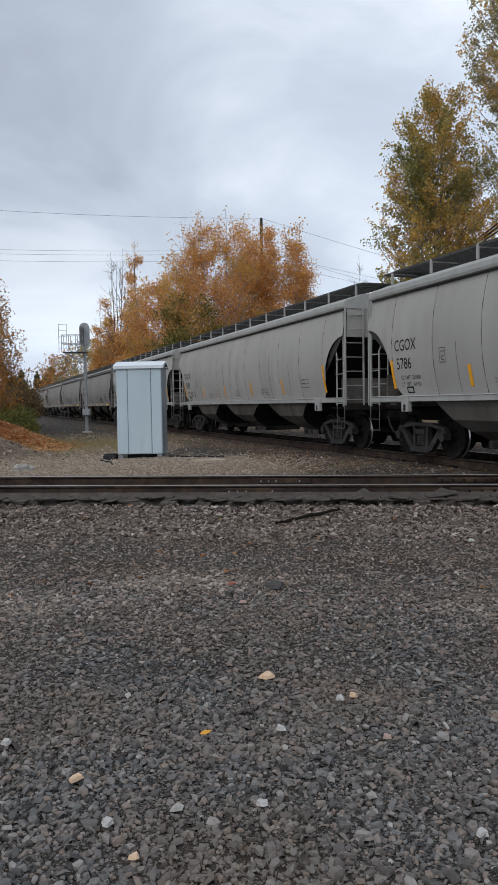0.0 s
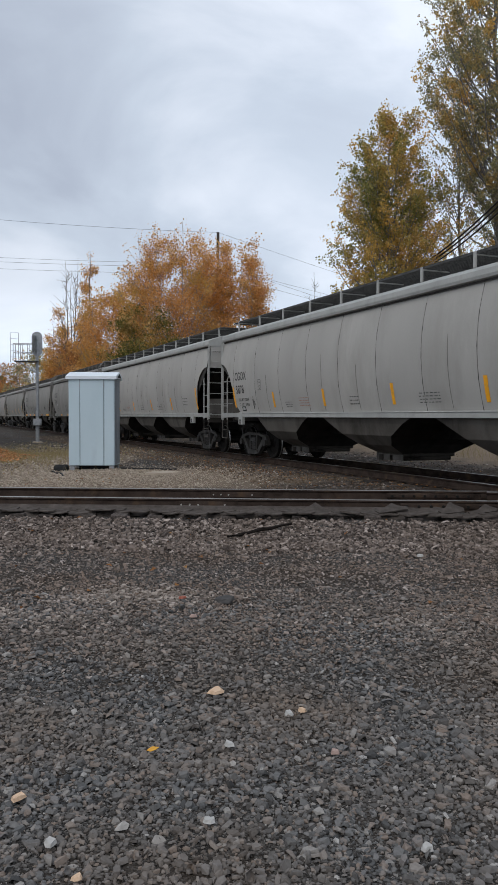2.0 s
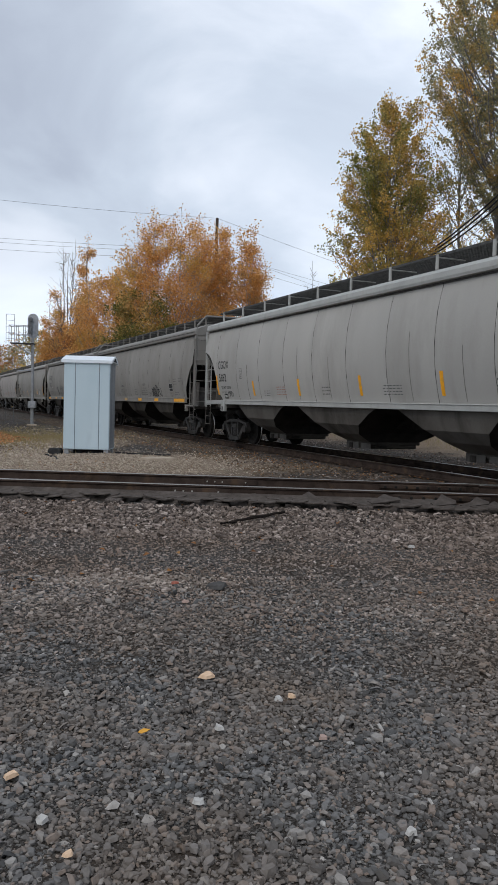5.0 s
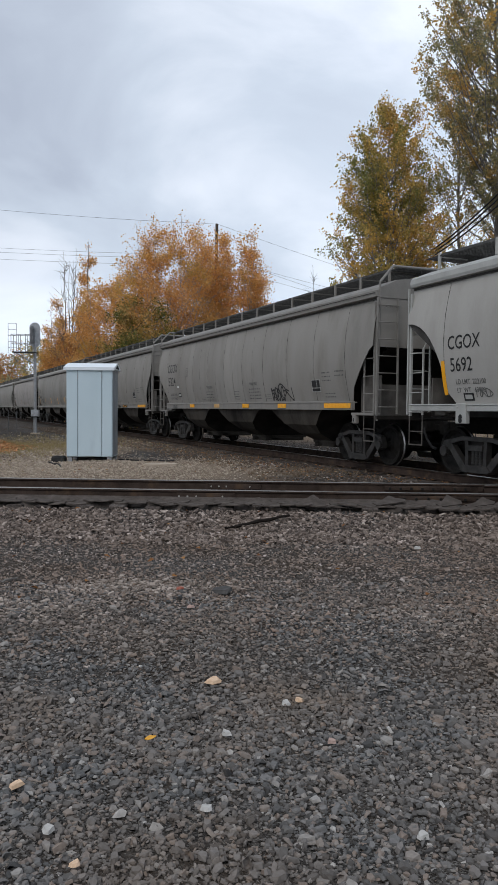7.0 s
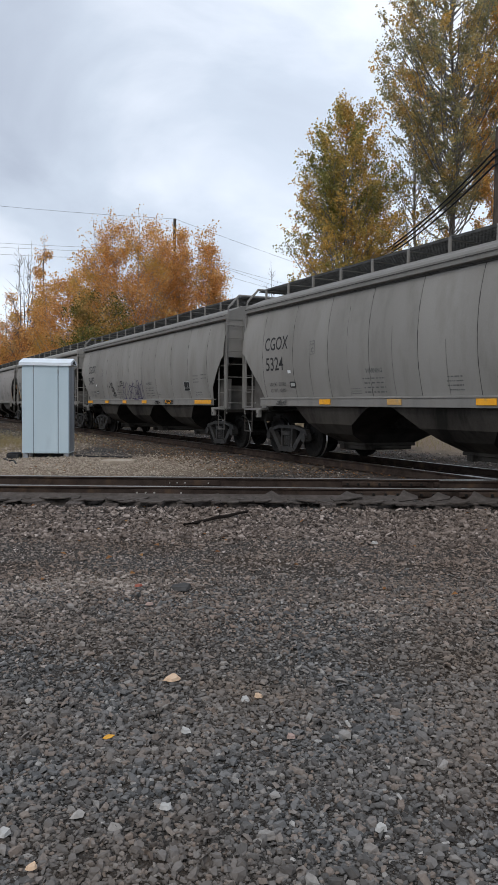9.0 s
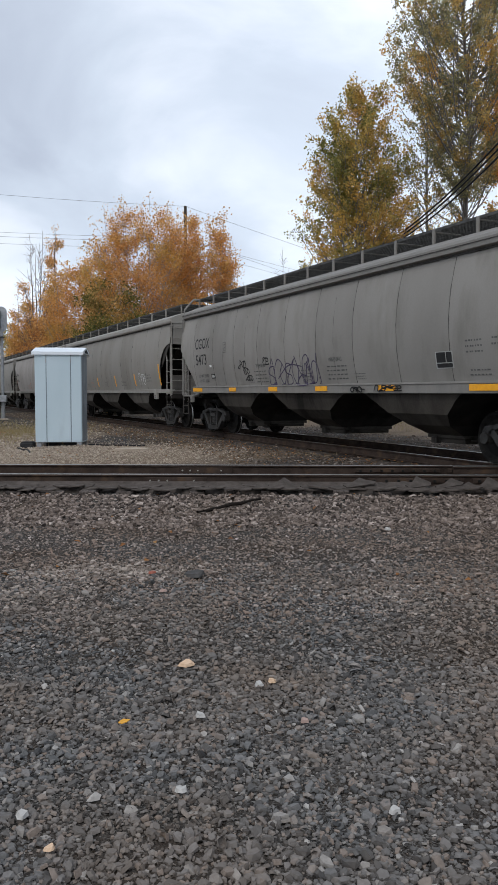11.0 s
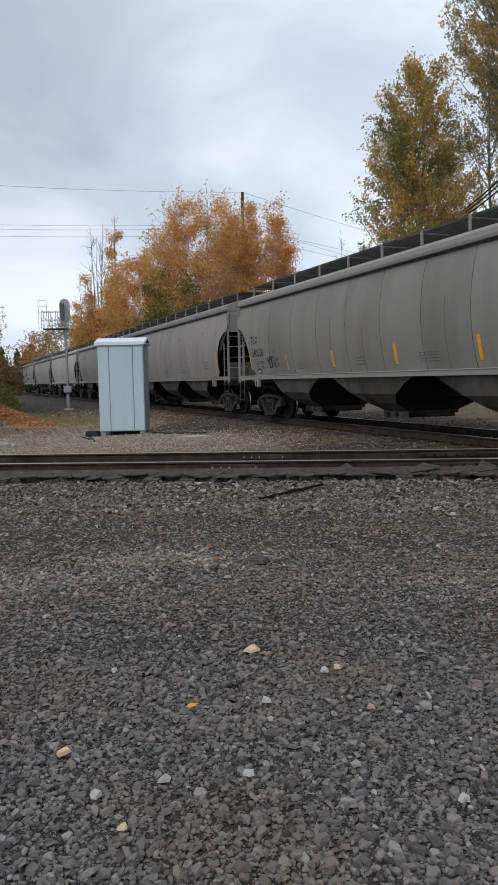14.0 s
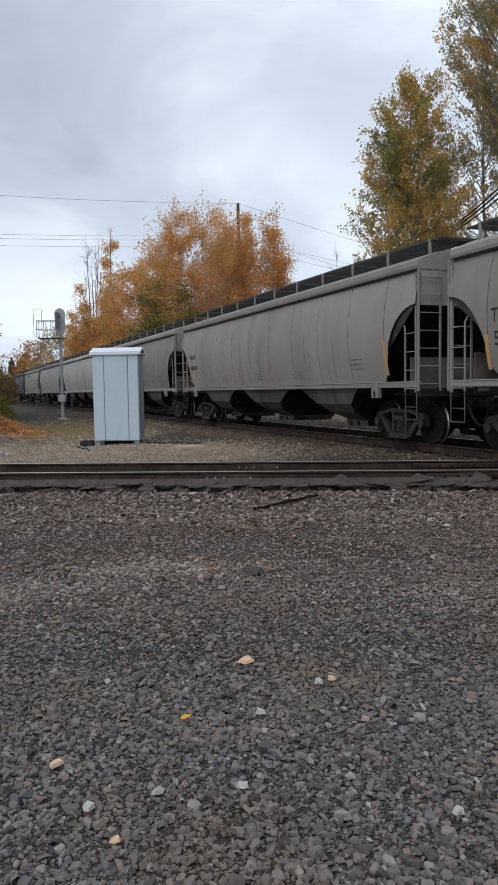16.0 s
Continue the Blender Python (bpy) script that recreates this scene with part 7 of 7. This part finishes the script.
# ---- things on the near gravel ----
def chip(x_, y_, w_, d_, h_, m_, label, yaw, seed, name="stone", cat="stone"):
    r = random.Random(seed)
    bm = bmesh.new()
    n = r.randint(5, 8)
    lo = [(w_ / 2 * math.cos(2 * math.pi * k / n + r.uniform(-0.3, 0.3)) * r.uniform(0.7, 1.25), d_ / 2 * math.sin(2 * math.pi * k / n) * r.uniform(0.7, 1.2)) for k in range(n)]
    va = [bm.verts.new((a, b, 0)) for a, b in lo]
    vb = [bm.verts.new((a * r.uniform(0.62, 0.9), b * r.uniform(0.62, 0.9), 0.55 * h_ * r.uniform(0.7, 1.15))) for a, b in lo]
    bm.faces.new(va[::-1])
    bm.faces.new(vb)
    for k in range(n):
        bm.faces.new((va[k], va[(k + 1) % n], vb[(k + 1) % n], vb[k]))
    ob = new(name, to_mesh(bm, name, m_))
    ob.matrix_basis = pose(x_, y_, gz(x_, y_) + 0.022, r.uniform(-8, 8), r.uniform(-8, 8), yaw)
    return tagged(ob, label, cat, "odd stones on the gravel")


M_TANWOOD = mat("pale_wood_chip", (0.58, 0.39, 0.25), (0.72, 0.52, 0.36), 0.8, scale=20, fine=120, bump=0.1, stretch=(1, 6, 1))
M_WHITE = mat("white_quartz", (0.38, 0.365, 0.34), (0.54, 0.52, 0.49), 0.7, scale=20, fine=120, bump=0.1)
M_PINK = mat("pinkish_stone", (0.36, 0.25, 0.21), (0.46, 0.34, 0.29), 0.85, scale=20, fine=120, bump=0.1)
M_BASALT = mat("dark_flat_stone", (0.045, 0.042, 0.04), (0.085, 0.08, 0.075), 0.85, scale=12, fine=90, bump=0.15)
M_GOLD = mat("golden_leaf", (0.60, 0.28, 0.03), (0.74, 0.38, 0.05), 0.6, scale=30, bump=0.05)
for i, (x_, y_, w_, d_, h_, m_, lab, yaw) in enumerate((
        (0.08, 4.25, 0.095, 0.085, 0.03, M_TANWOOD, "pale tan wood chip lying on gravel", 10),
        (0.53, 3.94, 0.065, 0.06, 0.03, M_TANWOOD, "pale tan wood chip lying on gravel", 40),
        (0.45, 3.89, 0.062, 0.050, 0.035, M_WHITE, "cream-white stone among grey gravel", 0),
        (-0.75, 3.11, 0.065, 0.06, 0.03, M_TANWOOD, "pale tan wood chip lying on gravel", 70),
        (0.03, 2.87, 0.050, 0.045, 0.03, M_WHITE, "white stone among grey gravel", 20),
        (-0.55, 2.76, 0.060, 0.050, 0.03, M_WHITE, "white stone among grey gravel", 60),
        (0.81, 2.65, 0.052, 0.045, 0.03, M_WHITE, "white stone among grey gravel", 15),
        (-1.16, 3.47, 0.050, 0.05, 0.03, M_WHITE, "white stone among grey gravel", 80),
        (0.13, 3.55, 0.045, 0.06, 0.035, M_WHITE, "pale pointed stone among gravel", 30),
        (-0.07, 5.89, 0.07, 0.05, 0.03, M_PINK, "pinkish stone among gravel", 30),
        (-0.42, 2.55, 0.040, 0.035, 0.025, M_TANWOOD, "small tan stone among gravel", 30),
        (0.62, 3.45, 0.050, 0.045, 0.03, M_PINK, "pinkish brown stone among gravel", 12),
        (0.19, 6.44, 0.24, 0.20, 0.06, M_BASALT, "large flat dark stone on the gravel", 8),
        (-0.18, 6.51, 0.075, 0.07, 0.03, mat("red_stone", (0.26, 0.08, 0.055), (0.36, 0.12, 0.08), 0.85, scale=20, bump=0.1), "reddish brick fragment on the gravel", 0),
        (2.45, 8.38, 0.08, 0.07, 0.04, M_WHITE, "pale stone among grey gravel", 0))):
    chip(x_, y_, w_, d_, h_, m_, lab, yaw, 500 + i)
bm = bmesh.new()
lp = [(-0.026, 0), (-0.012, 0.014), (0.004, 0.019), (0.014, 0.011), (0.032, 0), (0.012, -0.013), (-0.012, -0.015)]
prism(bm, lp, "z", 0.0, 0.003)
ob = new("fallen_leaf", to_mesh(bm, "fallen_leaf", M_GOLD))
ob.matrix_basis = pose(-0.23, 3.5, gz(-0.23, 3.5) + 0.035, 8, -10, 10)
tagged(ob, "single bright yellow leaf on dark gravel", "leaf")


def stick(a, b, r0, label, seed, m_=None):
    r = random.Random(seed)
    bm = bmesh.new()
    a, b = Vector(a), Vector(b)
    pts = [a.lerp(b, k / 6) + Vector((0, r.uniform(-0.012, 0.012), r.uniform(-0.006, 0.012))) for k in range(7)]
    vs, fs = [], []
    tube(vs, fs, pts, [r0 * r.uniform(0.8, 1.15) for _ in pts], 7)
    return tagged(new("wooden_stick", mesh_np("wooden_stick", [tuple(v) for v in vs], fs, m_ or M_WOOD)), label, "stick")


stick((0.32, 9.55, gz(0.32, 9.55) + 0.04), (1.20, 10.15, gz(1.2, 10.15) + 0.07), 0.021, "dark weathered stick lying on the ballast", 1)
stick((-1.78, 6.82, gz(-1.78, 6.82) + 0.02), (-1.66, 7.0, gz(-1.66, 7) + 0.02), 0.009, "short grey twig on the gravel", 2, M_BARK)


# ---- mud caked along the near rail ----
def mud_apron(name, label, seed, a0, a1, u0, z_in, z_out, reach):
    """A crust that slopes from the rail down over the tie ends, with a ragged edge; local to the world."""
    r = np.random.RandomState(seed)
    n = int((a1 - a0) / 0.07)
    a = np.linspace(a0, a1, n)
    edge = reach + 0.12 * wave(a, a * 0, seed, 1.3) + 0.07 * wave(a, a * 0, seed + 1, 0.45) + r.normal(0, 0.015, n)
    rows = []
    for k in range(6):
        q = k / 5
        u = u0 - (edge * q if k < 5 else edge + 0.03)
        z = z_in + (z_out - z_in) * q ** 1.3 + 0.024 * wave(a * 1.0, a * 0 + q, seed + 3, 0.45) * (0 < k < 5)
        if k == 5:
            z = z * 0 + z_out - 0.10
        rows.append(np.stack([a * MAIN_D.x + u * MAIN_N.x, MAIN_Y + a * MAIN_D.y + u * MAIN_N.y, z], -1))
    v = np.concatenate(rows)
    i = np.arange(n - 1)
    f = np.concatenate([np.stack([k * n + i, k * n + i + 1, (k + 1) * n + i + 1, (k + 1) * n + i], -1) for k in range(5)])
    return tagged(new(name, mesh_np(name, v, f, M_MUD, True)), label, "mud", kind="structure")


def mud_flakes(crust, seed, a0, a1, count):
    """Broken plates of dried mud lying over the tie ends."""
    r = random.Random(seed)
    kinds = []
    for k in range(6):
        bm = bmesh.new()
        n = r.randint(5, 7)
        prism(bm, [(r.uniform(0.75, 1.2) * 0.17 * math.cos(2 * math.pi * q / n), r.uniform(0.75, 1.2) * 0.10 * math.sin(2 * math.pi * q / n)) for q in range(n)], "z", 0, r.uniform(0.012, 0.022))
        kinds.append(to_mesh(bm, "mud_flake", M_MUD))
    for k in range(count):
        a = a0 + (a1 - a0) * (k + r.random()) / count
        u = r.uniform(-1.34, -1.05)
        p = Vector((0, MAIN_Y, 0)) + MAIN_D * a + MAIN_N * u
        part("mud_flake", kinds[r.randrange(6)], None, crust, at=pose(p.x, p.y, TIE_TOP + r.uniform(0.005, 0.045), r.uniform(0, 12), r.uniform(-7, 7), math.degrees(PHI) + r.uniform(-40, 40)))


crust = mud_apron("mud_crust", "grey mud caked along the near rail", 61, -9, 3.6, -0.80, RAIL_Z - 0.105, TIE_TOP - 0.012, 0.36)
mud_flakes(crust, 8, -8.5, 3.8, 85)
crust = mud_apron("mud_crust", "grey mud caked along the near rail", 64, 5.0, 9.0, -0.80, RAIL_Z - 0.12, TIE_TOP - 0.012, 0.36)
mud_flakes(crust, 9, 3.6, 7.6, 30)


def mud_slabs(crust, seed, a0, a1, count):
    """Torn, pointed slabs that lean over the tie ends against the rail near the crossing."""
    r = random.Random(seed)
    for k in range(count):
        w, h = r.uniform(0.26, 0.46), r.uniform(0.14, 0.26)
        peak = r.uniform(0.25, 0.75)
        bm = bmesh.new()
        prism(bm, [(0, 0), (w, 0), (w * 1.06, h * r.uniform(0.2, 0.45)), (w * (peak + 0.14), h * r.uniform(0.6, 0.85)), (w * peak, h), (w * peak * 0.45, h * r.uniform(0.4, 0.6)),
                   (-0.04, h * r.uniform(0.15, 0.4))], "z", 0, r.uniform(0.014, 0.024))
        a = a0 + (a1 - a0) * (k + 0.7 * r.random()) / count
        p = Vector((0, MAIN_Y, 0)) + MAIN_D * a + MAIN_N * r.uniform(-1.20, -1.12)
        part("mud_slab", bm, M_SLAB, crust, at=pose(p.x, p.y, TIE_TOP + r.uniform(0.0, 0.025), r.uniform(18, 38), r.uniform(-8, 8), math.degrees(PHI) + r.uniform(-14, 14)))


M_SLAB = mat("caked_brown_slab", (0.05, 0.042, 0.037), (0.105, 0.09, 0.08), 0.85, scale=7, fine=40, bump=0.4, gloss=0.15)
mud_slabs(crust, 15, 0.9, 6.6, 17)


motions()
